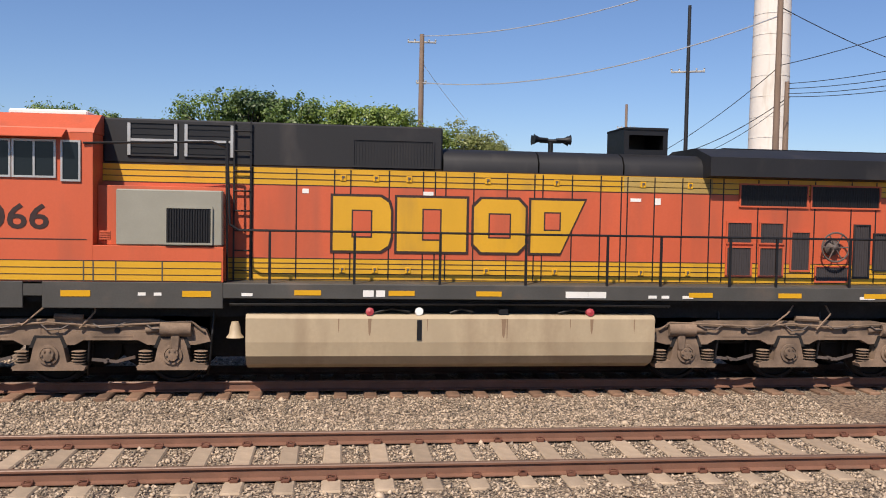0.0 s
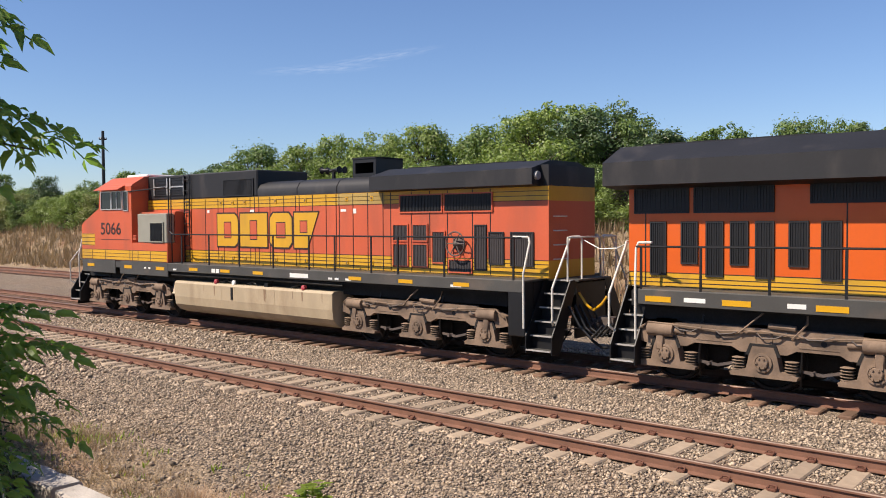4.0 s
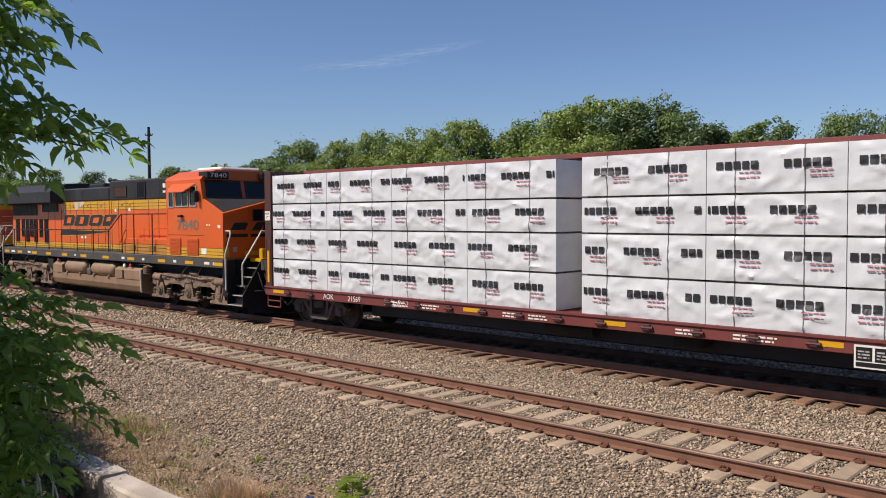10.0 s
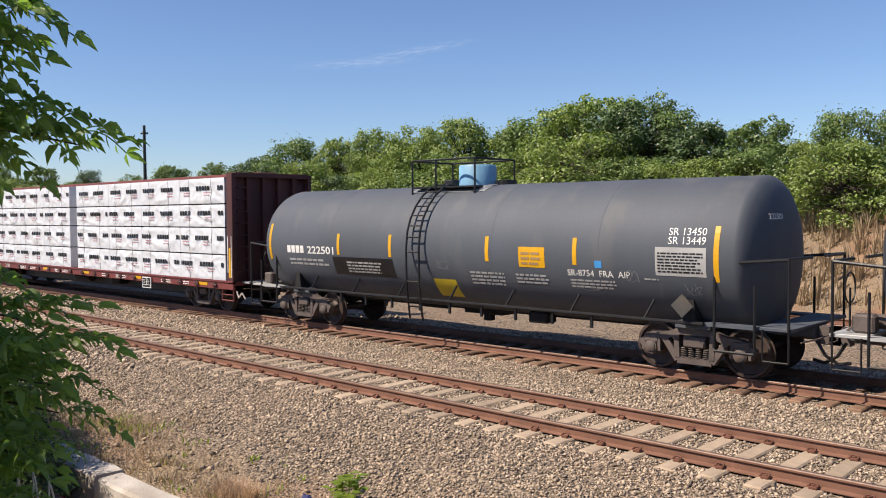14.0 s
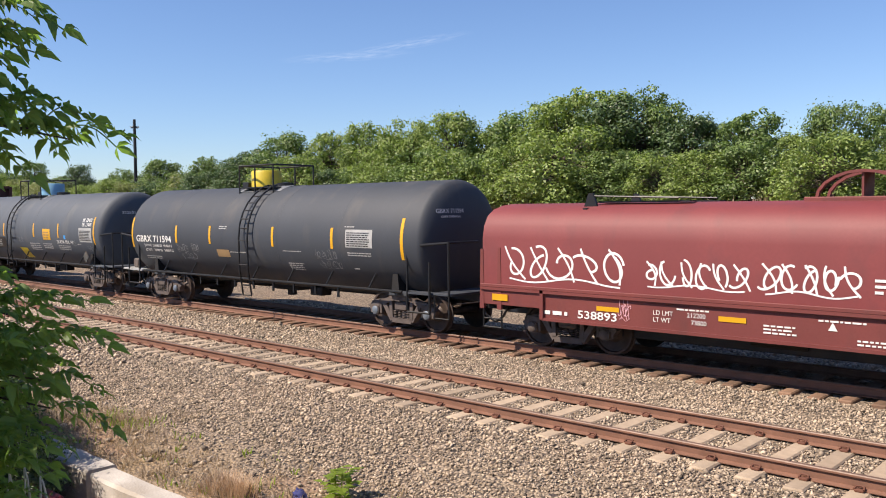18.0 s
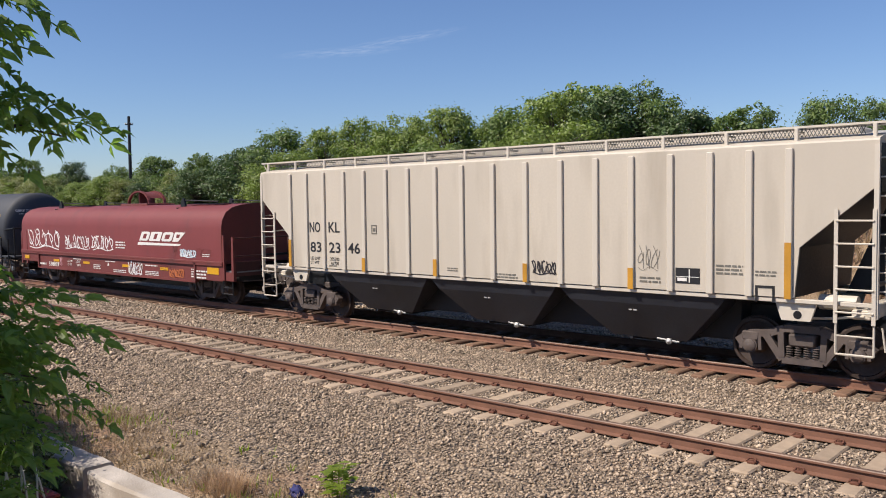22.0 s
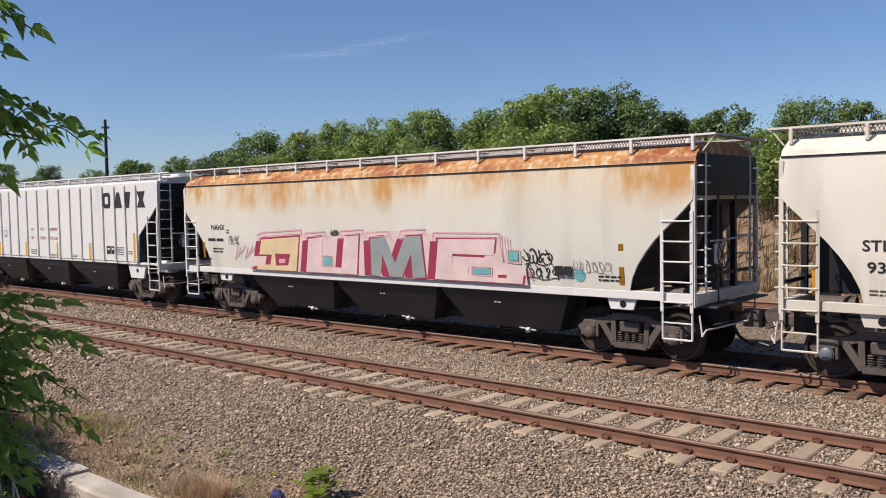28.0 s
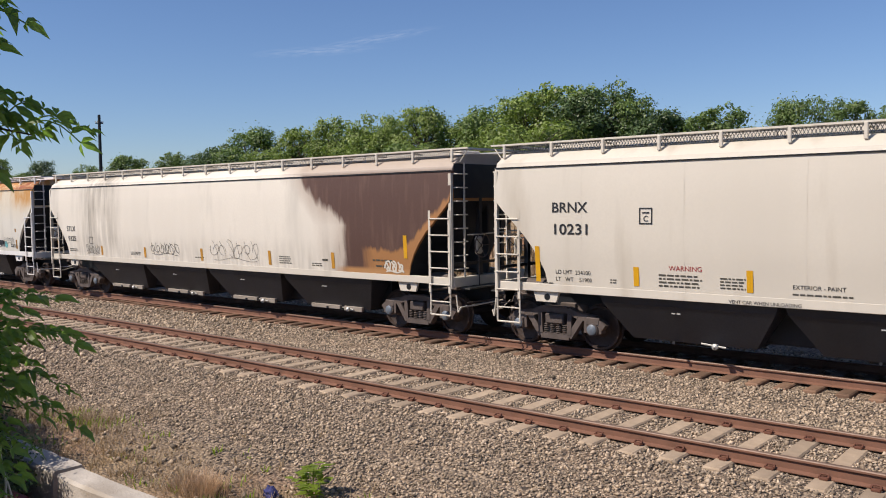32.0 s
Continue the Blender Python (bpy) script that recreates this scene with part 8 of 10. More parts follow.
def hopper(u0, u1, trucks, paint, label, curved, bays, ribs=(), trim=None, caps=None, gate=None, wheel_end=1, rib_w=0.035, plate=0.34):
    M = (u0 + u1) / 2
    X = lambda u: u - M
    trim = trim or paint
    v = vehicle("covered_hopper", label, "hopper car", M)
    x0, x1 = X(u0), X(u1)
    body = part("body", loft(ROUND if curved else FLAT, x0, x1), paint, v, "painted steel hopper body", curved)
    part("roof", loft(ROUND_ROOF if curved else FLAT_ROOF, x0, x1), paint, v, smooth=curved)
    if curved:
        prof = [(w, z) for z, w, e in ROUND if 1.34 <= z <= 3.73]
        ws = Shape()
        for sg in (-1, 1):
            pts = [(0, sg * (w + 0.0025), z) for w, z in prof]
            ws.add([(-0.012, y, z) for _, y, z in pts] + [(0.012, y, z) for _, y, z in pts], [(i, i + 1, i + 1 + len(pts), i + len(pts)) for i in range(len(pts) - 1)])
        ws = ws.mesh("weld_line")
        ws.materials.append(paint)
        for k in range(1, 9 if paint is BEIGE_PAINT else 1):
            xx = x0 + (x1 - x0) * k / 9
            if x0 + 1.4 < xx < x1 - 1.4:
                part("weld_line", ws, paint, body, at=pose(xx, 0, 0))
        # dark line under the roof edge, drawn as a thin black strip
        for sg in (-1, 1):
            part("eave_lip", Shape().box(x0 + 0.02, x1 - 0.02, sg * 1.465, sg * 1.50, 3.705, 3.735), BLACK, v, "thin black strip below the roof edge")
    if ribs:
        rm = Shape().box(-rib_w, rib_w, 0.0, 0.055, 1.36, 3.86, 0.012).mesh("side_rib")
        rm.materials.append(trim)
        for u in ribs:
            for sg in (-1, 1):
                z = 0 if u0 + 1.3 < u < u1 - 1.3 else 0
                part("side_rib", rm, trim, v, at=pose(X(u), -1.55 if sg < 0 else 1.495, 0))
    # sills, bolster plates, end sills and posts
    for sg in (-1, 1):
        part("side_sill", Shape().box(x0 + 0.02, x1 - 0.02, sg * 1.36, sg * 1.48, 1.20 if curved else 1.29, 1.36, 0.008), trim, v)
        for u in trucks:
            bp = part("bolster_plate", Shape().prism([(X(u) - plate, 1.30), (X(u) + plate, 1.30), (X(u) + plate * 0.7, 1.22 - plate * 0.68), (X(u) - plate * 0.7, 1.22 - plate * 0.68)], sg * 1.36, sg * 1.42), trim, v)
            part("jacking_hole", Shape().cyl((X(u) + 0.03, sg * 1.40, 1.09), (X(u) + 0.03, sg * 1.425, 1.09), 0.07, n=14), BLACK, bp)
    part("centre_sill", Shape().box(x0 - 0.15, x1 + 0.15, -0.32, 0.32, 0.66, 1.10, 0.01).box(X(trucks[0]) + 1.2, X(trucks[1]) - 1.2, -0.72, 0.72, 0.44, 1.2, 0.02), HOPPER_BLACK, v, "black centre sill")
    for d, xe, tu in ((-1, x0, trucks[0]), (1, x1, trucks[1])):
        # the recessed end gets its darkness from colour: near-black over the body's paint
        slope = Shape()
        if curved:
            lv = [(z, e) for z, w, e in ROUND if z <= 3.1]
        else:
            lv = [(z, e) for z, w, e in FLAT if z <= 3.3]
        pts = []
        for z, e in lv:
            pts += [(xe - d * (e - 0.006), -1.46, z), (xe - d * (e - 0.006), 1.46, z)]
        slope.add(pts, [(2 * i, 2 * i + 1, 2 * i + 3, 2 * i + 2) for i in range(len(lv) - 1)])
        part("slope_sheet", slope, HOPPER_BLACK, v, "near-black sheet laid over the end slope")
        part("end_sheet", Shape().box(xe - d * 0.005, xe + d * 0.008, -1.40, 1.40, 3.12, 3.88), HOPPER_BLACK, v, "near-black sheet laid over the upper end")
        part("end_sill", Shape().box(xe - d * 0.16, xe + d * 0.02, -1.45, 1.45, 1.14, 1.36, 0.01), trim, v)
        for yy in (-0.42, 0.42):
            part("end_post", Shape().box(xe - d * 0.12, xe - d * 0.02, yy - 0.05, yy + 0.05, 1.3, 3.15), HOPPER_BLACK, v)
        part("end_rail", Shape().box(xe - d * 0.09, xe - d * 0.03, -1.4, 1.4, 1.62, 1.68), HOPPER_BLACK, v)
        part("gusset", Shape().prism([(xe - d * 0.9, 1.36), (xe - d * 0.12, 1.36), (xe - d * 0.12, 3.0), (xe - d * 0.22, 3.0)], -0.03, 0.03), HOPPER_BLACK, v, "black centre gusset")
        part("end_grab", Shape().tube([(xe + d * 0.10, -1.06, 2.30), (xe + d * 0.16, -0.7, 2.30), (xe + d * 0.16, 0.75, 2.34), (xe + d * 0.04, 0.95, 2.34)], 0.016, 6), trim, v)
        part("walk_brace", Shape().tube([(xe + d * 0.02, -1.2, 3.92), (xe + d * 0.24, -1.2, 4.19)], 0.014, 5).tube([(xe + d * 0.02, 1.2, 3.92), (xe + d * 0.24, 1.2, 4.19)], 0.014, 5), trim, v)
        part("end_walk", Shape().box(xe - d * 0.02, xe + d * 0.26, -0.78, 0.78, 4.195, 4.225), GALV, v, "galvanised walk across the roof end")
        part("cut_lever_end", Shape().tube([(xe + d * 0.05, -1.42, 0.98), (xe + d * 0.10, -1.42, 0.60), (xe + d * 0.16, -1.40, 0.72), (xe + d * 0.2, -1.0, 0.72), (xe + d * 0.5, -0.3, 0.80)], 0.016, 6), trim, v, "painted uncoupling lever")
        part("bulk_valve", Shape().cyl((xe - d * 1.05, -0.9, 1.28), (xe - d * 0.45, -0.9, 1.28), 0.13, n=12).box(xe - d * 0.5, xe - d * 0.2, -1.1, -0.7, 1.04, 1.2, 0.02).tube([(xe - d * 0.3, -1.1, 1.1), (xe - d * 0.8, -1.2, 1.04), (xe - d * 1.3, -1.1, 1.0)], 0.022, 6), trim if not curved else TRUCK_DARK, v, "brake cylinder on the end platform")
        for sg in (-1, 1):
            part("corner_post", Shape().box(xe - d * 0.07, xe + d * 0.005, sg * 1.44, sg * 1.515, 1.12, 3.86 if not curved else 3.66), trim, v)
            ladder(v, xe - d * 0.62, xe - d * 0.05, 1.02, 2.85, sg * 1.525, 5, trim, 0.016)
            stirrup(v, xe - d * 0.62, xe - d * 0.05, 0.52, 1.12, sg * 1.50, trim)
            er = Shape()
            for k in range(8):
                z = 1.55 + 0.30 * k
                er.tube([(xe, sg * 1.40, z), (xe + d * 0.10, sg * 1.40, z), (xe + d * 0.10, sg * 1.05, z), (xe, sg * 1.05, z)], 0.014, 5)
            er.box(xe + d * 0.0, xe + d * 0.03, sg * 1.04, sg * 1.08, 1.3, 3.9)
            part("end_ladder", er, trim, v)
        part("crossover_platform", Shape().box(xe, xe + d * 0.30, -1.25, 1.25, 1.10, 1.13), SILL_GREY, v, "dark grating step across the end")
        if d == wheel_end:
            bw = Shape().ring((xe + d * 0.16, -0.6, 2.05), (1, 0, 0), 0.27, 0.016, 22, 5)
            for k in range(5):
                an = k * 1.257
                bw.cyl((xe + d * 0.13, -0.6, 2.05), (xe + d * 0.16, -0.6 + 0.27 * math.cos(an), 2.05 + 0.27 * math.sin(an)), 0.011, n=5)
            part("brake_wheel", bw, TRUCK_DARK, v, "dark spoked hand brake wheel on the end")
            hb = part("brake_housing", Shape().box(xe, xe + d * 0.10, -0.72, -0.48, 1.85, 2.25, 0.04), trim, v, "hand brake gear housing")
            part("brake_chain", Shape().tube([(xe + d * 0.06, -0.6, 1.85), (xe + d * 0.05, -0.58, 1.1)], 0.014, 5), TRUCK_DARK, hb)
        coupler(v, xe + d * 0.15, d)
        freight_truck(v, X(tu), caps)
    # discharge bays
    a, b = X(trucks[0]) + 1.15, X(trucks[1]) - 1.15
    wbay = (b - a) / bays
    for k in range(bays):
        c = a + wbay * (k + 0.5)
        s = Shape()
        top, mid, bot = wbay / 2 - 0.01, wbay * (0.47 if curved else 0.43), wbay * (0.34 if curved else 0.22)
        for q in (1,):
            s.add([(c - top, -1.44, 1.34), (c + top, -1.44, 1.34), (c + top, 1.44, 1.34), (c - top, 1.44, 1.34), (c - mid, -1.36, 1.06), (c + mid, -1.36, 1.06), (c + mid, 1.36, 1.06), (c - mid, 1.36, 1.06), (c - bot, -0.95, 0.36), (c + bot, -0.95, 0.36), (c + bot, 0.95, 0.36), (c - bot, 0.95, 0.36)],
                  [(0, 1, 5, 4), (1, 2, 6, 5), (2, 3, 7, 6), (3, 0, 4, 7), (4, 5, 9, 8), (5, 6, 10, 9), (6, 7, 11, 10), (7, 4, 8, 11), (8, 9, 10, 11), (0, 1, 2, 3)])
        bay = part("discharge_bay", s, BAY_BLACK, v, "black sloping discharge hopper")
        g = Shape().box(c - 0.55, c + 0.55, -0.72, 0.72, 0.28, 0.355, 0.01).cyl((c - 0.3, -0.72, 0.32), (c - 0.3, -1.10, 0.36), 0.03, n=8)
        part("outlet_gate", g, HOPPER_BLACK, bay)
        gt = Shape().lathe((c + 0.5, -1.05, 0.36), (0, -1, 0), [(0, 0.05), (0.08, 0.06), (0.10, 0.03), (0.12, 0)], 10).cyl((c + 0.2, -1.0, 0.38), (c + 0.7, -1.1, 0.36), 0.018, n=6)
        part("gate_handle", gt, GALV, bay, "bright gate mechanism")
        if gate:
            part("gate_apron", Shape().box(c - 0.95, c + 0.15, -1.06, -0.98, 0.33, 0.43, 0.008), gate, bay, "pale gate apron")
            part("gate_apron", Shape().box(c + 0.30, c + 0.95, -1.06, -0.98, 0.31, 0.43, 0.008), gate, bay, "pale gate apron")
        br = Shape()
        for q in range(4):
            br.box(c - 0.25 + 0.1 * (q % 2), c - 0.18 + 0.1 * (q % 2), -1.30, -1.27, 0.92 + 0.06 * (q // 2), 0.945 + 0.06 * (q // 2))
        part("stencil_dots", br, GALV, bay)
    # roof walkway on brackets, hatches
    for sg in (-1, 1):
        part("running_board", Shape().box(x0 - 0.25, x1 + 0.25, sg * 0.78, sg * 1.22, 4.19, 4.225), GALV, v, "galvanised roof running board")
        part("board_edge", Shape().box(x0 - 0.28, x1 + 0.28, sg * 1.22, sg * 1.25, 4.195, 4.23), trim, v)
        ms = Shape()
        for k in range(int((x1 - x0 - 0.5) / 0.062)):
            xa = x0 + 0.2 + 0.062 * k
            for da, yy in ((0.075, 1.142), (-0.075, 1.145)):
                xc = xa + (0.075 if da < 0 else 0)
                ms.add([(xc, sg * yy, 4.04), (xc + 0.016, sg * yy, 4.04), (xc + da + 0.016, sg * yy, 4.185), (xc + da, sg * yy, 4.185)], [(0, 1, 2, 3)])
        part("mesh_panel", ms, MESH, v, "grey expanded-metal panel under the roof walk")["kind"] = "stuff"
        n = int((u1 - u0) / 1.15)
        bm_ = Shape().box(-0.032, 0.032, -0.03, 0.02, 0.0, 0.27, 0.01).box(-0.012, 0.012, -0.02, 0.35, 0.19, 0.22).mesh("board_bracket")
        bm_.materials.append(trim)
        for k in range(n + 1):
            part("board_bracket", bm_, trim, v, at=pose(x0 + 0.12 + (x1 - x0 - 0.24) * k / n, sg * 1.30, 3.93, 0, 0, 0 if sg < 0 else 180))
    n = int((x1 - x0 - 1.2) / 1.6)
    hm = Shape().box(0.01, (x1 - x0 - 1.2) / n - 0.01, -0.36, 0.36, 4.10, 4.24, 0.03).mesh("hatch_cover")
    hm.materials.append(trim)
    for k in range(n):
        part("hatch_cover", hm, trim, v, "roof hatch cover", at=pose(x0 + 0.6 + k * (x1 - x0 - 1.2) / n, 0, 0))
    return v, X


MESH = surf("perforated_grey_mesh", (0.16, 0.155, 0.15), rough=0.7, metal=0.2, var=0.3, fine=60)


def side_text(v, x, z, text, size, mat=LETTER, width=None, y=-1.506):
    return words("lettering", text, size, mat, v, pose(x, y, z), width=width)


def strips_flat(v, X, items, y=-1.508, mat=None):
    for u, z0, z1 in items:
        part("reflector", Shape().box(X(u) - 0.055, X(u) + 0.055, y - 0.003, y + 0.003, z0, z1), mat or MARK_YELLOW, v, "vertical yellow reflective strip")


FADED_YELLOW = surf("faded_reflective_yellow", (0.487, 0.243, 0.024), rough=0.5, var=0.2)


RIB_CREAM = surf("cream_rib_paint", (0.56, 0.512, 0.432), rough=0.55, var=0.06, scale=0.8, dirt=(0.4, 0.344, 0.264), amount=0.4, streak=0.2)


def nokl():
    ribs = (106.93, 107.63, 108.41, 109.16, 109.94, 110.68, 111.56, 112.36, 113.24, 114.11, 114.98, 115.80, 116.58, 117.38, 118.14, 118.84)
    v, X = hopper(104.92, 120.88, (106.5, 119.6), CREAM, "dusty cream ribbed covered hopper car", False, 3, (106.25,) + ribs + (119.51,), RIB_CREAM, rib_w=0.062)
    for t, u, z in (("LD LMT", 107.05, 1.59), ("LT WT", 107.05, 1.48), ("205300", 107.84, 1.59), ("62700", 107.88, 1.48)):
        side_text(v, X(u), z, t, 0.12)
    for t, u, z in (("NO", 107.02, 2.32), ("KL", 107.78, 2.32), ("83", 107.05, 1.80), ("23", 107.80, 1.80), ("46", 108.54, 1.80)):
        side_text(v, X(u), z, t, 0.37, width=0.45)
    p = Shape()
    for u, z, w, h, rows, seed in ((107.8, 1.44, 0.3, 0.06, 1, 2), (111.9, 1.5, 0.35, 0.1, 2, 3), (113.3, 1.42, 0.6, 0.12, 2, 4), (116.75, 1.5, 0.45, 0.14, 2, 5), (118.25, 1.72, 0.5, 0.2, 3, 6), (118.95, 1.72, 0.4, 0.12, 2, 7)):
        bars(p, X(u), z, -1.506, w, h, rows, seed=seed)
    part("small_print", p, NUMBER_GREY, v)
    box = Shape().box(X(117.48), X(117.95), -1.508, -1.502, 1.52, 1.80)
    b = part("data_plate", box, LETTER, v)
    part("plate_marks", Shape().box(X(117.52), X(117.7), -1.512, -1.507, 1.56, 1.62).box(X(117.74), X(117.76), -1.512, -1.507, 1.54, 1.78).box(X(117.5), X(117.94), -1.512, -1.507, 1.635, 1.645), WHITE, b)
    fr = Shape()
    for a, c, d, e in ((118.95, 119.28, 1.52, 1.56), (118.95, 118.99, 1.28, 1.52), (119.24, 119.28, 1.28, 1.52)):
        fr.box(X(a), X(c), -1.51, -1.502, d, e)
    part("stencil_frame", fr, LETTER, v)
    sq = Shape()
    for a, c, d, e in ((109.42, 109.6, 2.50, 2.52), (109.42, 109.6, 2.30, 2.32), (109.42, 109.44, 2.32, 2.50), (109.58, 109.6, 2.32, 2.50), (109.47, 109.55, 2.36, 2.44)):
        sq.box(X(a), X(c), -1.51, -1.502, d, e)
    part("stencil_frame", sq, NUMBER_GREY, v)
    strips_flat(v, X, ((106.25, 1.38, 2.10), (109.16, 1.36, 1.70), (111.56, 1.36, 1.75), (114.11, 1.36, 1.75), (116.58, 1.36, 1.76), (119.51, 1.36, 2.30)), -1.558, FADED_YELLOW)
    g = Shape()
    scrawl(g, X(114.25), 1.55, 0.62, 0.26, -1.507, 0.028, 71, 5)
    part("graffiti", g, SPRAY["black"], v, "small black sprayed scribble")
    g = Shape()
    scrawl(g, X(116.7), 1.75, 0.45, 0.45, -1.507, 0.010, 72, 3)
    part("chalk_scribble", g, NUMBER_GREY, v)


def gacx():
    ribs = (123.78, 124.47, 125.19, 125.97, 126.73, 127.49, 128.25, 129.07, 129.96, 130.84, 131.72, 132.56, 133.36, 134.14, 134.92, 135.71, 136.39, 137.08)
    v, X = hopper(122.36, 138.36, (124.05, 136.85), OFFWHITE, "clean white ribbed covered hopper car with black marks", False, 3, ribs, caps=TRUCK_DARK, plate=0.55)
    for t, u, z in (("GA", 124.55, 2.36), ("CX", 125.30, 2.36), ("40", 124.58, 1.87), ("15", 125.34, 1.87), ("3", 126.17, 1.88)):
        side_text(v, X(u), z, t, 0.31, width=0.18 if t == "3" else 0.39)
    for t, u, z in (("LD LMT", 124.55, 1.64), ("LT WT", 124.55, 1.52), ("222300", 125.28, 1.64), ("63700", 125.34, 1.52), ("LBS", 126.15, 1.64), ("LBS", 126.15, 1.52)):
        side_text(v, X(u), z, t, 0.11)
    for t, u, z in (("DO", 129.37, 2.36), ("NOT", 130.18, 2.36), ("HAMMER", 130.92, 2.36), ("ON", 129.37, 2.03), ("SIDES", 130.12, 2.03), ("OF CAR", 130.95, 2.03)):
        side_text(v, X(u), z, t, 0.155, RED, 0.10 * len(t))
    for kind, u, w in (("disc", 134.97, 0.46), ("taper", 135.70, 0.49), ("wedge", 136.36, 0.38), ("waist", 137.15, 0.48)):
        emblem(v, X(u), X(u) + w, 3.14, 3.65, -1.506, (1,), LETTER, name="mark_block", kinds=(kind,), ground=OFFWHITE)
    p = Shape()
    for u, z, w, h, rows, seed in ((122.75, 3.52, 0.7, 0.10, 3, 1), (129.3, 1.48, 0.5, 0.2, 3, 2), (132.65, 1.44, 0.4, 0.1, 2, 3), (130.95, 1.42, 0.6, 0.1, 2, 4), (135.78, 1.58, 0.45, 0.30, 4, 5), (136.5, 1.62, 0.3, 0.14, 2, 6), (127.0, 2.12, 0.12, 0.1, 1, 7), (123.95, 1.66, 0.14, 0.1, 2, 8)):
        bars(p, X(u), z, -1.506, w, h, rows, seed=seed)
    part("small_print", p, NUMBER_GREY, v)
    b = part("data_plate", Shape().box(X(135.1), X(135.36), -1.508, -1.502, 1.60, 1.86).box(X(135.40), X(135.62), -1.508, -1.502, 1.60, 1.86), LETTER, v)
    part("plate_marks", Shape().box(X(135.16), X(135.3), -1.512, -1.507, 1.74, 1.80).box(X(135.45), X(135.56), -1.512, -1.507, 1.74, 1.80), WHITE, b)
    sq = Shape()
    for a, c, d, e in ((126.98, 127.2, 2.34, 2.36), (126.98, 127.2, 2.10, 2.12), (126.98, 127.0, 2.12, 2.34), (127.18, 127.2, 2.12, 2.34)):
        sq.box(X(a), X(c), -1.51, -1.502, d, e)
    part("stencil_frame", sq, NUMBER_GREY, v)
    strips_flat(v, X, ((123.68, 1.42, 2.20), (126.62, 1.38, 1.90), (129.0, 1.38, 1.92), (131.6, 1.38, 1.95), (134.02, 1.38, 1.95), (136.98, 1.40, 2.32)), -1.558)


def nahx():
    v, X = hopper(139.85, 155.95, (141.75, 154.45), NAHX_PAINT, "white covered hopper with rust streaks and pink graffiti", True, 3, (), OFFWHITE)
    y = -1.545
    side_text(v, X(141.25), 2.44, "NAHX", 0.22, width=0.66, y=-1.54)
    p = Shape()
    for u, z, w, h, rows, seed in ((141.1, 2.12, 0.9, 0.16, 1, 1), (141.3, 1.80, 0.5, 0.16, 2, 2), (154.0, 1.52, 0.55, 0.14, 2, 3), (142.0, 2.35, 0.14, 0.14, 2, 4), (141.0, 1.58, 0.2, 0.06, 2, 5)):
        bars(p, X(u), z, y, w, h, rows, seed=seed)
    part("small_print", p, LETTER, v)
    strips_flat(v, X, ((140.85, 1.62, 2.08), (154.5, 1.46, 2.24)), -1.53, FADED_YELLOW)
    # the large sprayed piece: four thick shapes with crimson sides on a pink ground
    def flat(name, poly, mat, depth, parent=None, label=""):
        sh = Shape().prism([(X(u), z) for u, z in poly], -1.5402 - depth, -1.540 - depth)
        return part(name, sh, SPRAY[mat], parent or v, label)
    flat("graffiti_ground", ((143.05, 1.36), (143.20, 1.66), (143.46, 2.32), (145.20, 2.40), (145.75, 2.36), (146.95, 2.42), (149.51, 2.46), (149.98, 2.38), (151.64, 2.37), (151.76, 1.80), (152.32, 1.74), (152.37, 1.36)), "pale", 0.0, None, "pale pink sprayed ground")
    pale = (((143.59, 2.19), (145.17, 2.28), (145.04, 1.38), (143.34, 1.37), (143.47, 1.50), (143.96, 1.52), (144.04, 1.79), (143.49, 1.78)), "cream")
    wide = (((145.55, 2.23), (146.11, 2.29), (146.03, 1.53), (146.77, 1.53), (146.89, 2.30), (147.41, 2.34), (147.32, 1.38), (145.43, 1.38)), "pale")
    peaks = (((147.81, 2.26), (148.30, 2.31), (148.62, 1.70), (148.93, 2.32), (149.43, 2.35), (149.56, 1.40), (149.17, 1.38), (149.13, 1.93), (148.83, 1.38), (148.44, 1.38), (148.20, 1.90), (148.14, 1.38), (147.83, 1.38)), "grey")
    comb = (((149.96, 2.28), (151.55, 2.29), (151.50, 1.95), (150.37, 1.96), (150.35, 1.70), (150.83, 1.69), (150.80, 1.50), (151.83, 1.48), (151.86, 1.60), (152.28, 1.60), (152.24, 1.38), (149.85, 1.38)), "pale")
    for k, (poly, fill) in enumerate((pale, wide, peaks, comb)):
        cu, cz = sum(p[0] for p in poly) / len(poly), sum(p[1] for p in poly) / len(poly)
        flat("shape_side", [(u - 0.24, max(z - 0.05, 1.37)) for u, z in poly], "crimson", 0.0010 + 0.0004 * k, None, "crimson sprayed side")
        flat("shape_border", [(u + (0.05 if u > cu else -0.05), max(z + (0.05 if z > cz else -0.04), 1.365)) for u, z in poly], "crimson", 0.0030 + 0.0004 * k)
        o = flat("graffiti_shape", poly, fill, 0.0060, None, "sprayed shape with a crimson border")
        if fill == "cream":
            flat("shape_hole", ((144.17, 1.82), (144.80, 1.82), (144.71, 1.52), (144.20, 1.50)), "crimson", 0.0070, o)
            flat("shape_mark", ((144.32, 1.68), (144.60, 1.69), (144.57, 1.58), (144.34, 1.57)), "pink", 0.0080, o)
    for p, q, r2, t2 in ((146.12, 146.42, 1.58, 1.78), (150.95, 151.42, 1.54, 1.66), (151.90, 152.14, 1.86, 2.05)):
        part("graffiti_accent", Shape().box(X(p), X(q), -1.5485, -1.548, r2, t2), SPRAY["teal"], v, "teal accent")
        fr = Shape()
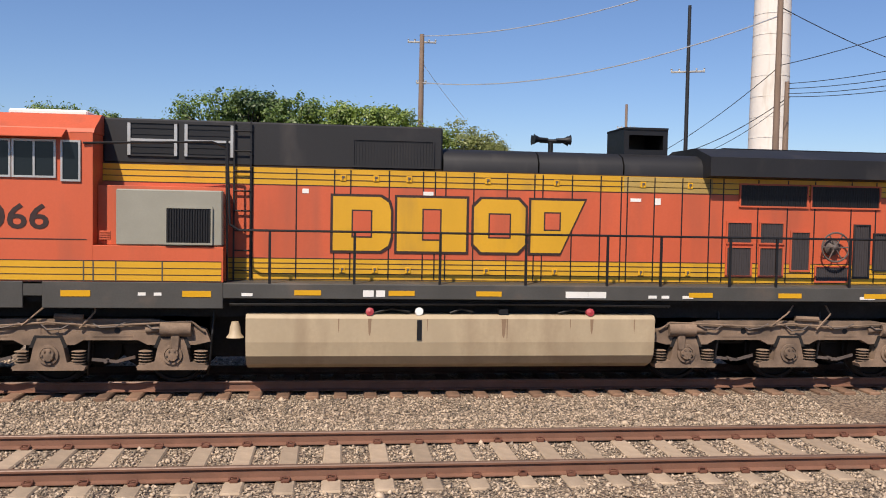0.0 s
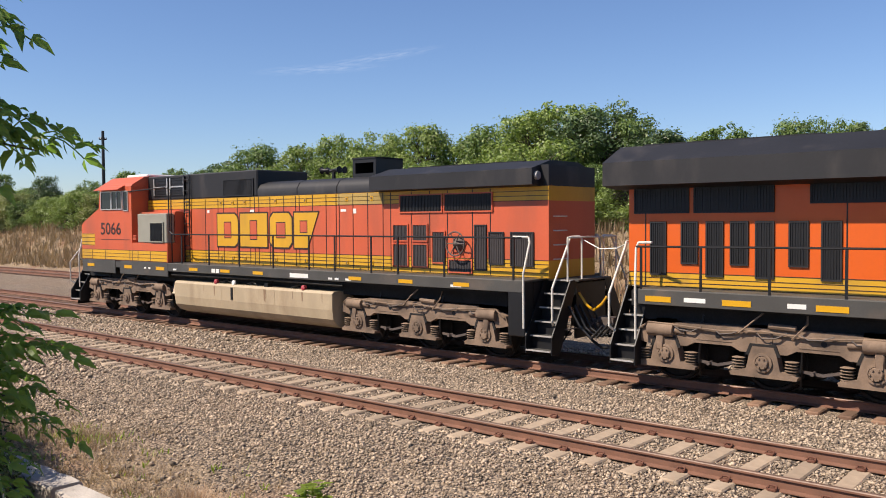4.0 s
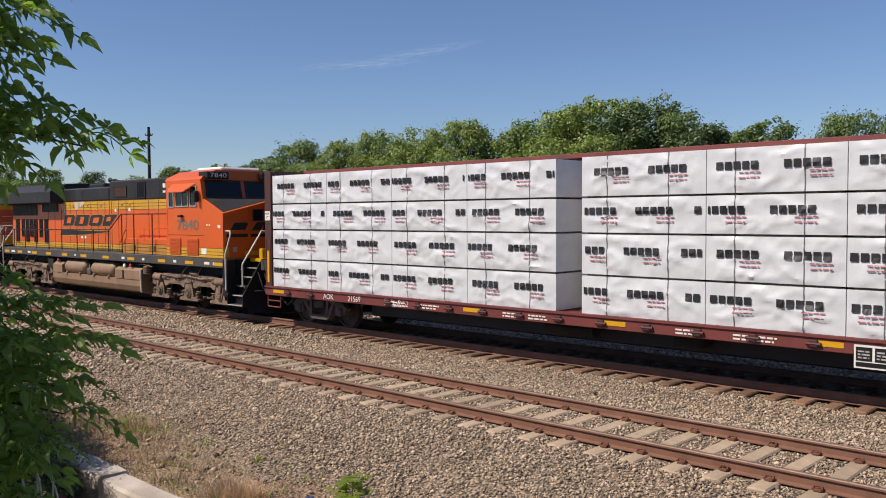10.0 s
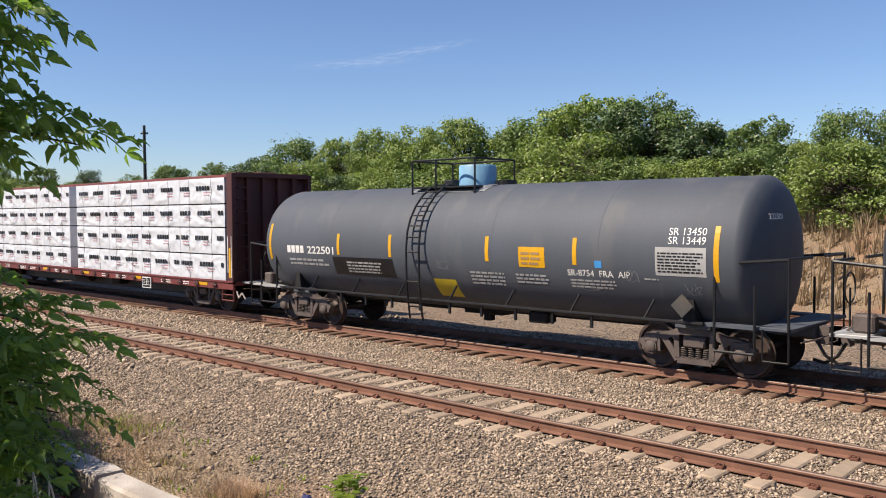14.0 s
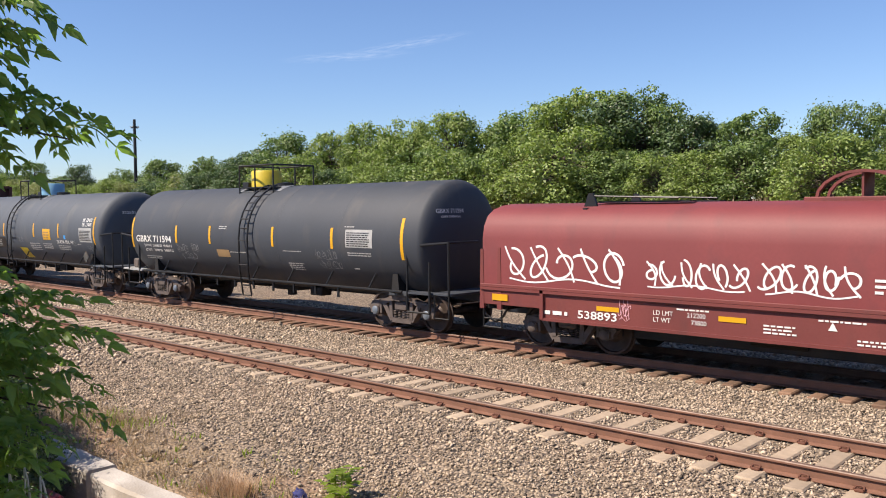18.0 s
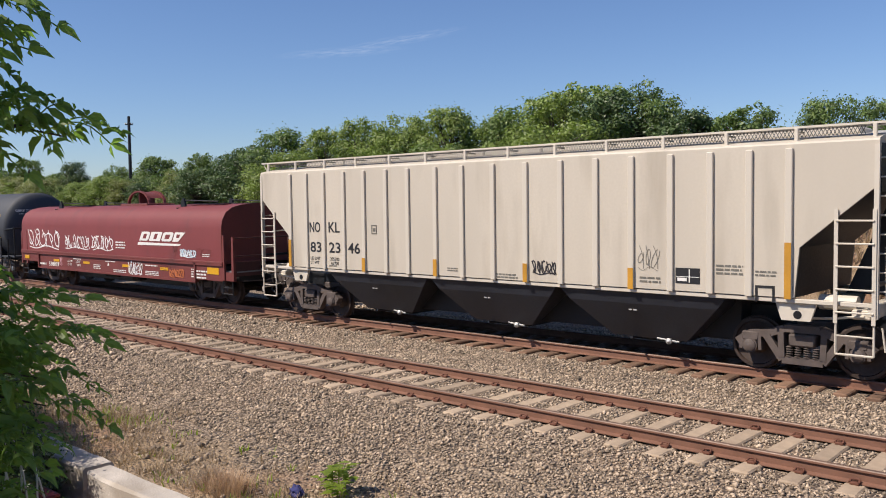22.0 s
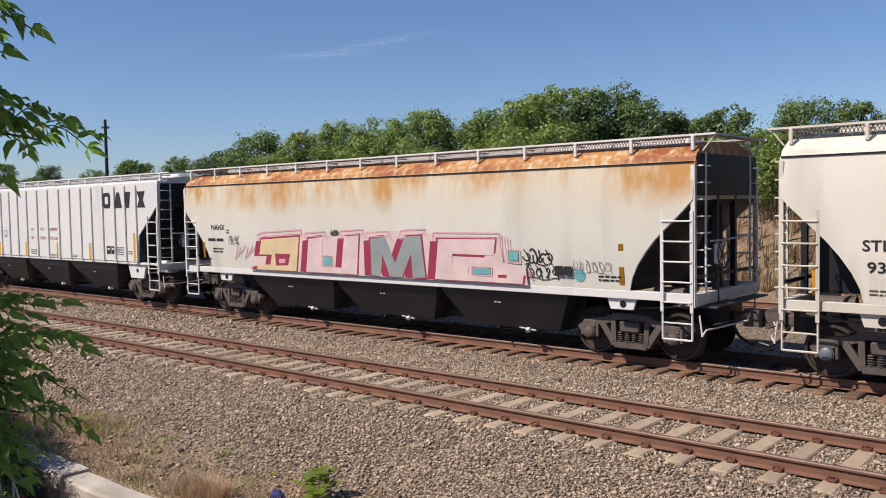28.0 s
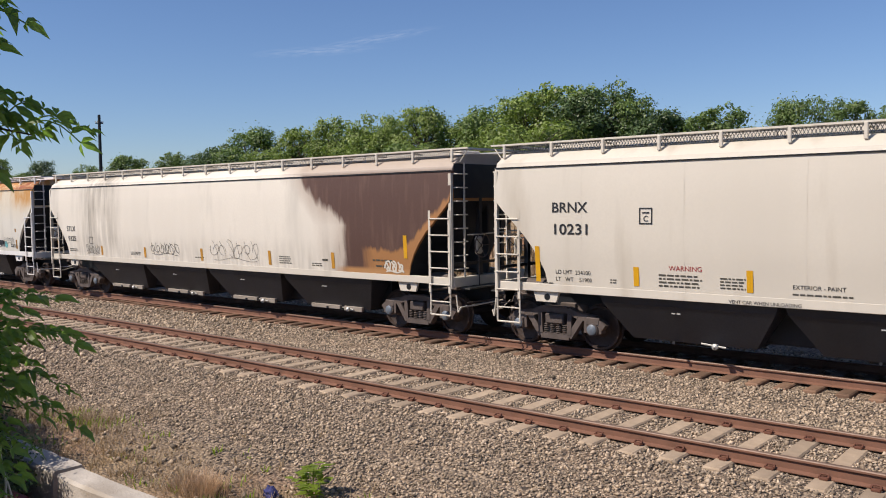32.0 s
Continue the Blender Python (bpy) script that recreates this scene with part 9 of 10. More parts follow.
        ribbon(fr, [(X(p - 0.04), r2 - 0.03), (X(q + 0.04), r2 - 0.03), (X(q + 0.04), t2 + 0.03), (X(p - 0.04), t2 + 0.03), (X(p - 0.04), r2 - 0.03)], 0.022, -1.549)
        part("accent_outline", fr, SPRAY["pink"], v)
    tl = Shape()
    tops = [(143.40, 2.30), (143.62, 2.38), (145.25, 2.46), (145.34, 1.9), (145.42, 2.38), (146.2, 2.42), (146.24, 2.0), (146.72, 2.0), (146.76, 2.44), (147.55, 2.48), (147.58, 1.9), (147.68, 2.40), (148.42, 2.44), (148.62, 2.0), (148.82, 2.46), (149.56, 2.50), (149.70, 1.9), (149.82, 2.42), (151.66, 2.42), (151.70, 1.74), (152.36, 1.66)]
    ribbon(tl, [(X(u), z) for u, z in tops], 0.035, -1.5465)
    ribbon(tl, [(X(u + 0.06), z - 0.10) for u, z in tops], 0.018, -1.5475)
    for k in range(9):
        ribbon(tl, [(X(142.35 + 0.11 * k), 1.62 + 0.07 * (k % 4)), (X(142.52 + 0.11 * k), 2.02 - 0.06 * (k % 3))], 0.028, -1.548)
    for k in range(4):
        ribbon(tl, [(X(151.72 + 0.07 * k), 2.38 - 0.03 * k), (X(151.78 + 0.07 * k), 1.72 - 0.02 * k), (X(152.5), 1.62 - 0.05 * k)], 0.02, -1.55)
    part("graffiti_stroke", tl, SPRAY["pink"], v, "loose pink strokes")
    for u, z, w, h, yy, st, seed, n in ((152.26, 1.80, 0.72, 0.30, -1.55, 0.03, 81, 4), (152.32, 1.50, 0.80, 0.28, -1.55, 0.025, 82, 4), (146.4, 2.33, 0.3, 0.14, -1.56, 0.025, 83, 3), (142.1, 2.05, 0.5, 0.24, -1.555, 0.014, 84, 4)):
        bl = Shape()
        scrawl(bl, X(u), z, w, h, yy, st, seed, n)
        part("graffiti", bl, SPRAY["black"], v, "black sprayed scribble")
    lt = Shape()
    scrawl(lt, X(153.4), 1.66, 0.9, 0.25, -1.545, 0.010, 85, 6)
    part("chalk_scribble", lt, NUMBER_GREY, v)
    tb = Shape().lathe((X(153.58), -1.538, 1.61), (0, -1, 0), [(0, 0.13), (0.003, 0.13), (0.004, 0)], 20)
    part("graffiti", tb, SPRAY["teal"], v, "teal sprayed spot")
    part("data_plate", Shape().box(X(153.03), X(153.22), -1.545, -1.535, 1.60, 1.78).box(X(153.24), X(153.42), -1.545, -1.535, 1.60, 1.78), LETTER, v)


def stlx():
    v, X = hopper(157.42, 176.35, (158.95, 174.95), STLX_PAINT, "cream covered hopper scorched dark brown at one end", True, 4, (), BEIGE_PAINT, CAP_BLUE, GATE_PALE)
    side_text(v, X(158.70), 2.20, "STLX", 0.24, y=-1.54, width=0.62)
    side_text(v, X(158.77), 1.86, "9325", 0.24, y=-1.54, width=0.56)
    p = Shape()
    for u, z, w, h, rows, seed in ((158.8, 1.50, 0.6, 0.12, 2, 1), (162.9, 1.48, 0.6, 0.12, 3, 2), (166.5, 1.50, 0.5, 0.06, 1, 3), (170.4, 1.48, 0.5, 0.22, 4, 4), (171.7, 1.46, 0.4, 0.10, 2, 5), (172.1, 1.6, 0.25, 0.1, 1, 6), (173.9, 1.66, 0.7, 0.08, 1, 7), (174.0, 1.52, 0.4, 0.08, 1, 8)):
        bars(p, X(u), z, -1.53, w, h, rows, seed=seed)
    part("small_print", p, NUMBER_GREY, v)
    sq = Shape()
    for a, c, d, e in ((160.25, 160.5, 2.0, 2.02), (160.25, 160.5, 1.78, 1.80), (160.25, 160.27, 1.8, 2.0), (160.48, 160.5, 1.8, 2.0)):
        sq.box(X(a), X(c), -1.54, -1.532, d, e)
    part("stencil_frame", sq, NUMBER_GREY, v)
    for seed, u, z, w, h, st, n in ((91, 164.1, 1.55, 1.6, 0.36, 0.018, 6), (92, 167.35, 1.50, 2.2, 0.54, 0.012, 6), (93, 160.0, 1.45, 0.9, 0.3, 0.016, 5)):
        g = Shape()
        scrawl(g, X(u), z, w, h, -1.538, st, seed, n)
        part("graffiti", g, NUMBER_GREY, v, "thin grey scribble")
    g = Shape()
    scrawl(g, X(174.3), 1.42, 0.6, 0.24, -1.538, 0.045, 94, 3)
    part("graffiti", g, BEIGE_PAINT, v)
    strips_flat(v, X, ((158.0, 1.46, 1.9), (161.05, 1.42, 1.72), (163.75, 1.42, 1.74), (166.85, 1.42, 1.78), (170.0, 1.42, 1.80), (172.5, 1.42, 1.82)), -1.535, FADED_YELLOW)
    strips_flat(v, X, ((174.98, 1.75, 2.28),), -1.538)


def brnx():
    v, X = hopper(177.54, 196.45, (178.75, 195.1), BEIGE_PAINT, "beige covered hopper car with black marks", True, 4, (), BEIGE_PAINT, CAP_BLUE, None, -1)
    side_text(v, X(178.97), 2.80, "BRNX", 0.28, y=-1.54, width=0.82)
    side_text(v, X(178.97), 2.37, "10231", 0.29, y=-1.545, width=0.82)
    side_text(v, X(179.03), 1.58, "LD LMT  234100", 0.115, y=-1.53)
    side_text(v, X(179.03), 1.44, "LT   WT    51900", 0.115, y=-1.53)
    side_text(v, X(181.45), 1.74, "WARNING", 0.13, RED, y=-1.535)
    side_text(v, X(183.62), 1.52, "EXTERIOR - PAINT", 0.10, y=-1.53)
    side_text(v, X(182.55), 1.22, "VENT CAR WHEN UNLOADING", 0.085, y=-1.486)
    p = Shape()
    for u, z, w, h, rows, seed in ((181.25, 1.44, 0.85, 0.26, 4, 1), (182.4, 1.46, 0.45, 0.22, 4, 2), (183.62, 1.42, 1.05, 0.06, 1, 3), (180.25, 1.45, 0.18, 0.10, 2, 4), (178.75, 1.37, 0.25, 0.05, 1, 5)):
        bars(p, X(u), z, -1.528, w, h, rows, seed=seed)
    part("small_print", p, NUMBER_GREY, v)
    sq = Shape()
    for a, c, d, e in ((180.88, 181.14, 2.86, 2.88), (180.88, 181.14, 2.58, 2.60), (180.88, 180.9, 2.60, 2.86), (181.12, 181.14, 2.60, 2.86), (180.94, 181.08, 2.78, 2.80)):
        sq.box(X(a), X(c), -1.548, -1.538, d, e)
    part("stencil_frame", sq, LETTER, v)
    side_text(v, X(180.96), 2.63, "C", 0.15, y=-1.545)
    strips_flat(v, X, ((178.62, 1.40, 2.12), (180.80, 1.42, 1.78), (182.92, 1.42, 1.80), (185.2, 1.42, 1.80), (187.6, 1.42, 1.80), (190.0, 1.42, 1.80), (192.4, 1.42, 1.80), (195.3, 1.40, 2.12)), -1.535)


def side_half(z):
    """Half width of the curved body at a height."""
    for (za, wa, _), (zb, wb, _) in zip(ROUND, ROUND[1:]):
        if z <= zb:
            return wa + (wb - wa) * max(z - za, 0) / max(zb - za, 1e-6)
    return ROUND[-1][1]


def drape(v):
    """Lays the flat marks of a curved car onto its bulging side."""
    for ob in v.children:
        if ob.name.split(".")[0] not in ("lettering", "small_print", "stencil_frame", "chalk_scribble", "reflector", "graffiti", "graffiti_stroke"):
            continue
        m = ob.matrix_basis.copy()
        inv = m.inverted()
        for q in ob.data.vertices:
            p = m @ q.co
            if -p.y < 1.50:
                continue
            p.y = -side_half(p.z) - 0.006 - max(0.0, -p.y - 1.535) * 0.4
            q.co = inv @ p


GATE_PALE = surf("pale_gate_steel", (0.27, 0.235, 0.20), rough=0.7, var=0.2)
for build in (nokl, gacx, nahx, stlx, brnx):
    build()
for car, *_ in TRAIN:
    if car.name.startswith("covered_hopper") and any(c.name.startswith("eave_lip") for c in car.children):
        drape(car)


# ---- poles, wires and the stack beyond the tracks ----
def bearing(az, el, r):
    """A point r metres off along the ground, by its bearing to the left and its rise over eye level (degrees)."""
    return Vector((-r * math.sin(radians(az)), r * math.cos(radians(az)), EYE + r * math.tan(radians(el))))


def pole(az, el, r, rad, mat, label, arms=()):
    top = bearing(az, el, r)
    base = level(top.x, top.y)
    p = thing("utility_pole", label, "utility pole", pose(top.x, top.y, base), "utility poles")
    h = top.z - base
    part("pole", Shape().cyl((0, 0, -0.4), (0, 0, h), rad, rad * 0.72, 12), mat, p, smooth=True)
    side = Vector((math.cos(radians(az)), math.sin(radians(az)), 0))
    for z, half, amat in arms:
        zz = bearing(az, z, r).z - base
        a, b = side * -half, side * half
        part("crossarm", Shape().cyl((a.x, a.y, zz), (b.x, b.y, zz), 0.05, n=6), amat, p)
        for k in (-0.95, -0.5, 0.5, 0.95):
            q = side * half * k
            part("insulator", Shape().lathe((q.x, q.y, zz), (0, 0, 1), [(0, 0.03), (0.06, 0.05), (0.09, 0.03), (0.13, 0.06), (0.17, 0.0)], 8), GALV, p)
    return p


pole(-5.50, 11.65, 45, 0.17, POLE_WOOD, "weathered wooden utility pole with a short crossarm", ((11.15, 0.75, GALV), (8.5, 0.25, GALV)))
pole(-22.96, 13.29, 43, 0.11, DARK_STEEL, "dark steel pole with a pale crossbar", ((9.22, 0.80, GALV),))
pole(-28.40, 16.5, 33, 0.135, POLE_WOOD, "tall wooden utility pole beside the white stack")
pole(-28.95, 8.42, 37, 0.13, POLE_WOOD, "short wooden service pole with cables")
pole(-19.15, 7.22, 80, 0.16, POLE_WOOD, "distant wooden utility pole with a crossarm", ((5.7, 0.8, GALV),))
pole(62.15, 5.72, 76, 0.16, DARK_STEEL, "slim dark pole above the trees", ((5.2, 0.3, DARK_STEEL),))


def stack():
    c = bearing(-27.95, 0, 90)
    t = thing("white_stack", "tall white round stack with faint rings", "chimney", pose(c.x, c.y, 3.3))
    part("shaft", Shape().lathe((0, 0, -0.5), (0, 0, 1), [(0, 1.95), (12, 1.82), (26, 1.66), (46, 1.45), (46.01, 0)], 40), TOWER_WHITE, t, smooth=True)
    for k in range(22):
        z = 1.5 + 2.0 * k
        r = 1.95 - 0.011 * z
        part("ring", Shape().ring((0, 0, z), (0, 0, 1), r + 0.01, 0.02, 40, 5), TOWER_WHITE, t)


stack()


def wire(a, b, sag, r, mat, label):
    pts = [a.lerp(b, k / 14) - Vector((0, 0, sag * (1 - (2 * k / 14 - 1) ** 2))) for k in range(15)]
    o = part("overhead_wire", Shape().tube(pts, r, 5), mat)
    tagged(o, label, "wire", "overhead wires")


PALE, DARKW = "thin pale overhead wire between poles", "black overhead cable between poles"
pa = bearing(-5.50, 11.55, 45)
wire(pa, bearing(-32, 17.5, 33), 1.0, 0.027, WIRE_LIGHT, PALE)
wire(bearing(-5.50, 8.55, 45), bearing(-28.4, 12.4, 33), 0.9, 0.027, WIRE_LIGHT, PALE)
wire(bearing(-5.50, 9.9, 45), bearing(-8.5, 6.2, 47), 0.1, 0.012, WIRE_LIGHT, "thin guy wire down from a pole")
for k, (e0, e1) in enumerate(((8.3, 9.7), (8.0, 9.0), (7.7, 8.5), (7.5, 8.1))):
    wire(bearing(-28.95, e0, 37), bearing(-42, e1 + 0.6, 30), 0.25, 0.014, WIRE_DARK, DARKW)
wire(bearing(-28.4, 9.4, 33), bearing(-42, 13.2, 28), 0.2, 0.014, WIRE_DARK, DARKW)
wire(bearing(-28.4, 9.3, 33), bearing(-20.5, 3.6, 42), 0.25, 0.014, WIRE_DARK, DARKW)
wire(bearing(-28.95, 7.4, 37), bearing(-23.2, 4.2, 42), 0.2, 0.018, WIRE_DARK, DARKW)
wire(bearing(-28.95, 7.2, 37), bearing(-24.0, 4.0, 42), 0.2, 0.014, WIRE_DARK, DARKW)
wire(bearing(-28.4, 12.9, 33), bearing(-40, 7.5, 60), 0.5, 0.018, WIRE_DARK, DARKW)


# ---- the concrete edge, weeds and the shrub near the camera ----
def rough_block(x0, x1, y0, y1, z0, z1, seed):
    """A cast concrete block with worn, uneven edges."""
    s = Shape()
    n = 14
    out = [(y0, z0), (y0, z1 - 0.03), (y0 + 0.03, z1), (y1 - 0.04, z1), (y1, z1 - 0.05), (y1, z0)]
    pts, m = [], len(out)
    for i in range(n + 1):
        x = x0 + (x1 - x0) * i / n
        for j, (y, z) in enumerate(out):
            d = 0.014 * noise.noise((x * 3, y * 3, z * 3 + seed)) + 0.012 * noise.noise((x * 11, y * 11, z * 9 + seed))
            pts.append((x + (d if 0 < i < n else d * 0.5), y + d, z + (d if j not in (0, 5) else 0)))
    fs = [(i * m + j, (i + 1) * m + j, (i + 1) * m + (j + 1) % m, i * m + (j + 1) % m) for i in range(n) for j in range(m)]
    return s.add(pts, fs + [tuple(range(m)), tuple(range(n * m, n * m + m))])


for x0, x1, y0, y1, top, lab in ((-10.42, -4.6, 4.78, 5.13, -0.29, "sunlit worn concrete wall block beside the ballast"), (-14.8, -10.62, 4.82, 5.25, -0.31, "shaded worn concrete wall block beside dry weeds")):
    tagged(part("concrete_block", rough_block(x0, x1, y0, y1, -1.4, top, x0), CONCRETE), lab, "concrete block", "concrete wall blocks")
rb = thing("red_box", "dark red metal box below the concrete wall", "metal box", pose(-10.9, 4.15, -1.14))
part("body", Shape().box(-0.6, 0.5, -0.25, 0.25, 0, 0.62, 0.03), RED_METAL, rb)
part("lid", Shape().box(-0.63, 0.53, -0.28, 0.28, 0.62, 0.67, 0.015), RED_METAL, rb)


def blades(name, mat, spots, n, height, seed, label, lean=0.35, width=0.006):
    r = random.Random(seed)
    v, f = [], []
    for x, y, k in spots:
        z = level(x, y) + relief(x, y) - 0.02
        for _ in range(int(n * k)):
            a, d = r.uniform(0, 6.283), abs(r.gauss(0, 0.09)) * (0.6 + k)
            bx, by = x + d * math.cos(a), y + d * math.sin(a)
            h = height * r.uniform(0.4, 1.15) * (0.6 + 0.4 * k)
            la, lo = a + r.uniform(-0.8, 0.8), r.uniform(0.1, lean) * h
            w = width * r.uniform(0.7, 1.5)
            px, py = -math.sin(la) * w, math.cos(la) * w
            o = len(v)
            v += [(bx - px, by - py, z), (bx + px, by + py, z), (bx + lo * 0.45 * math.cos(la) + px * 0.8, by + lo * 0.45 * math.sin(la) + py * 0.8, z + h * 0.6), (bx + lo * 0.45 * math.cos(la) - px * 0.8, by + lo * 0.45 * math.sin(la) - py * 0.8, z + h * 0.6), (bx + lo * math.cos(la), by + lo * math.sin(la), z + h)]
            f += [(o, o + 1, o + 2, o + 3), (o + 3, o + 2, o + 4)]
    me = bpy.data.meshes.new(name)
    me.from_pydata(v, [], f)
    me.materials.append(mat)
    tagged(new(name, me), label, "grass", kind="stuff")


gr = random.Random(21)
spots = [(gr.uniform(-19, -6.2), 5.35 + abs(gr.gauss(0, 0.75)), gr.uniform(0.25, 0.9)) for _ in range(420)]
spots += [(-13.3 + gr.gauss(0, 0.7), 6.4 + gr.gauss(0, 0.35), 1.0) for _ in range(40)] + [(-15.3 + gr.gauss(0, 1.2), 5.9 + gr.gauss(0, 0.3), 1.3) for _ in range(50)]
blades("dry_grass", DRY, spots, 30, 0.17, 4, "short dry straw-coloured grass beside the ballast", 1.3, 0.0035)
blades("straw_tuft", STRAW, [(-8.68 + gr.gauss(0, 0.16), 5.72 + gr.gauss(0, 0.12), 1.0) for _ in range(26)], 42, 0.26, 9, "wispy tawny tuft of dead grass", 1.0, 0.003)
blades("green_weeds", WEED, [(gr.uniform(-17, -6.5), gr.uniform(5.3, 6.9), 0.4) for _ in range(60)] + [(-13.0 + gr.gauss(0, 0.4), 6.5 + gr.gauss(0, 0.2), 0.7) for _ in range(12)], 16, 0.16, 6, "sparse low green weeds in the dry soil", 0.8, 0.010)
bank = [(gr.uniform(-95, 14), gr.uniform(27.2, 32.5), 1.0) for _ in range(3800)]
blades("bank_grass", DRY, bank, 9, 0.75, 7, "tall dry grass on the bank behind the tracks", 0.5, 0.02)


def leaf_plant(x, y, h, seed):
    """A low bright weed with broad pointed leaves."""
    r = random.Random(seed)
    p = thing("weed_plant", "bright green broad-leaved weed growing in the ballast", "plant", pose(x, y, level(x, y)))
    part("stem", Shape().tube([(0, 0, -0.02), (0.02, 0.01, h * 0.5), (0.0, 0.03, h * 0.9)], 0.008, 5), WEED, p)
    for k in range(22):
        a, z = r.uniform(0, 6.28), h * r.uniform(0.25, 0.95)
        ln, wd = r.uniform(0.13, 0.22), 0.05
        d, q = Vector((math.cos(a), math.sin(a), 0.25)), Vector((-math.sin(a), math.cos(a), 0))
        b = Vector((r.uniform(-0.12, 0.12), r.uniform(-0.12, 0.12), z))
        s = Shape().add([b, b + d * ln * 0.45 + q * wd, b + d * ln * 0.45 - q * wd, b + d * ln - Vector((0, 0, 0.03)), b + d * ln * 0.45 - Vector((0, 0, 0.012))], [(0, 4, 1), (0, 2, 4), (4, 3, 1), (4, 2, 3)])
        part("leaf", s, WEED, p)


leaf_plant(-7.66, 6.55, 0.40, 3)
leaf_plant(-7.86, 6.62, 0.28, 5)
leaf_plant(-7.46, 6.47, 0.24, 6)


def crumpled(w, h, seed, n=18, m=9):
    """A closed, folded lump of cloth."""
    pts = []
    for j in range(1, m):
        b = math.pi * j / m
        for i in range(n):
            a = 2 * math.pi * i / n
            d = Vector((math.cos(a) * math.sin(b), math.sin(a) * math.sin(b), math.cos(b)))
            k = 1 + 0.45 * noise.noise(d * 2.6 + Vector((seed, 0, 0))) + 0.25 * noise.noise(d * 6.0 + Vector((0, seed, 0)))
            pts.append((d.x * w * k, d.y * w * 0.8 * k, max(d.z * h * k, -h * 0.4)))
    pts += [(0, 0, h), (0, 0, -h * 0.4)]
    k = n * (m - 1)
    fs = [(j * n + i, j * n + (i + 1) % n, (j + 1) * n + (i + 1) % n, (j + 1) * n + i) for j in range(m - 2) for i in range(n)]
    fs += [(i, k, (i + 1) % n) for i in range(n)] + [((m - 2) * n + i, (m - 2) * n + (i + 1) % n, k + 1) for i in range(n)]
    return Shape().add(pts, fs)


o = part("blue_rag", crumpled(0.10, 0.09, 4.0), surf("blue_cloth", (0.035, 0.04, 0.15), rough=0.9, var=0.3), smooth=True, at=pose(-8.0, 6.2, level(-8, 6.2) + 0.03))
tagged(o, "crumpled dark blue rag lying in the dry weeds", "rag")


def leaf_mesh(seed):
    """One compound leaf: a drooping stalk with pairs of pointed leaflets."""
    r = random.Random(seed)
    s = Shape()
    n, L = 7, 0.29
    mid = [Vector((L * k / n, 0.02 * math.sin(k), 0.05 * math.sin(k * 0.5) - 0.07 * (k / n) ** 2)) for k in range(n + 1)]
    s.tube(mid, 0.003, 4)

    def leaflet(b, d, ln):
        d = d.normalized()
        q = d.cross(Vector((0, 0, 1))).normalized()
        up = q.cross(d)
        roll = r.uniform(-1.5, 1.5)
        q, up = q * math.cos(roll) + up * math.sin(roll), up * math.cos(roll) - q * math.sin(roll)
        tip = b + d * ln - Vector((0, 0, 0.42 * ln))
        c1, c2 = b + d * ln * 0.35, b + d * ln * 0.7 - Vector((0, 0, 0.08 * ln))
        w = ln * 0.2
        s.add([b, c1 + q * w + up * w * 0.4, c2 + q * w * 0.85 + up * w * 0.3, tip, c2 - q * w * 0.85 + up * w * 0.3, c1 - q * w + up * w * 0.4, c1, c2], [(0, 6, 1), (6, 7, 2, 1), (7, 3, 2), (0, 5, 6), (6, 5, 4, 7), (7, 4, 3)])
    for k in range(1, n + 1):
        for sg in (-1, 1):
            leaflet(mid[k], Vector((0.5, sg * 1.0, r.uniform(-0.45, 0.25))), r.uniform(0.06, 0.105) * (1.0 if k < n else 0.8))
    leaflet(mid[n], Vector((1, 0, -0.4)), 0.09)
    me = s.mesh("compound_leaf")
    me.materials.append(SHRUB_LEAF)
    return me


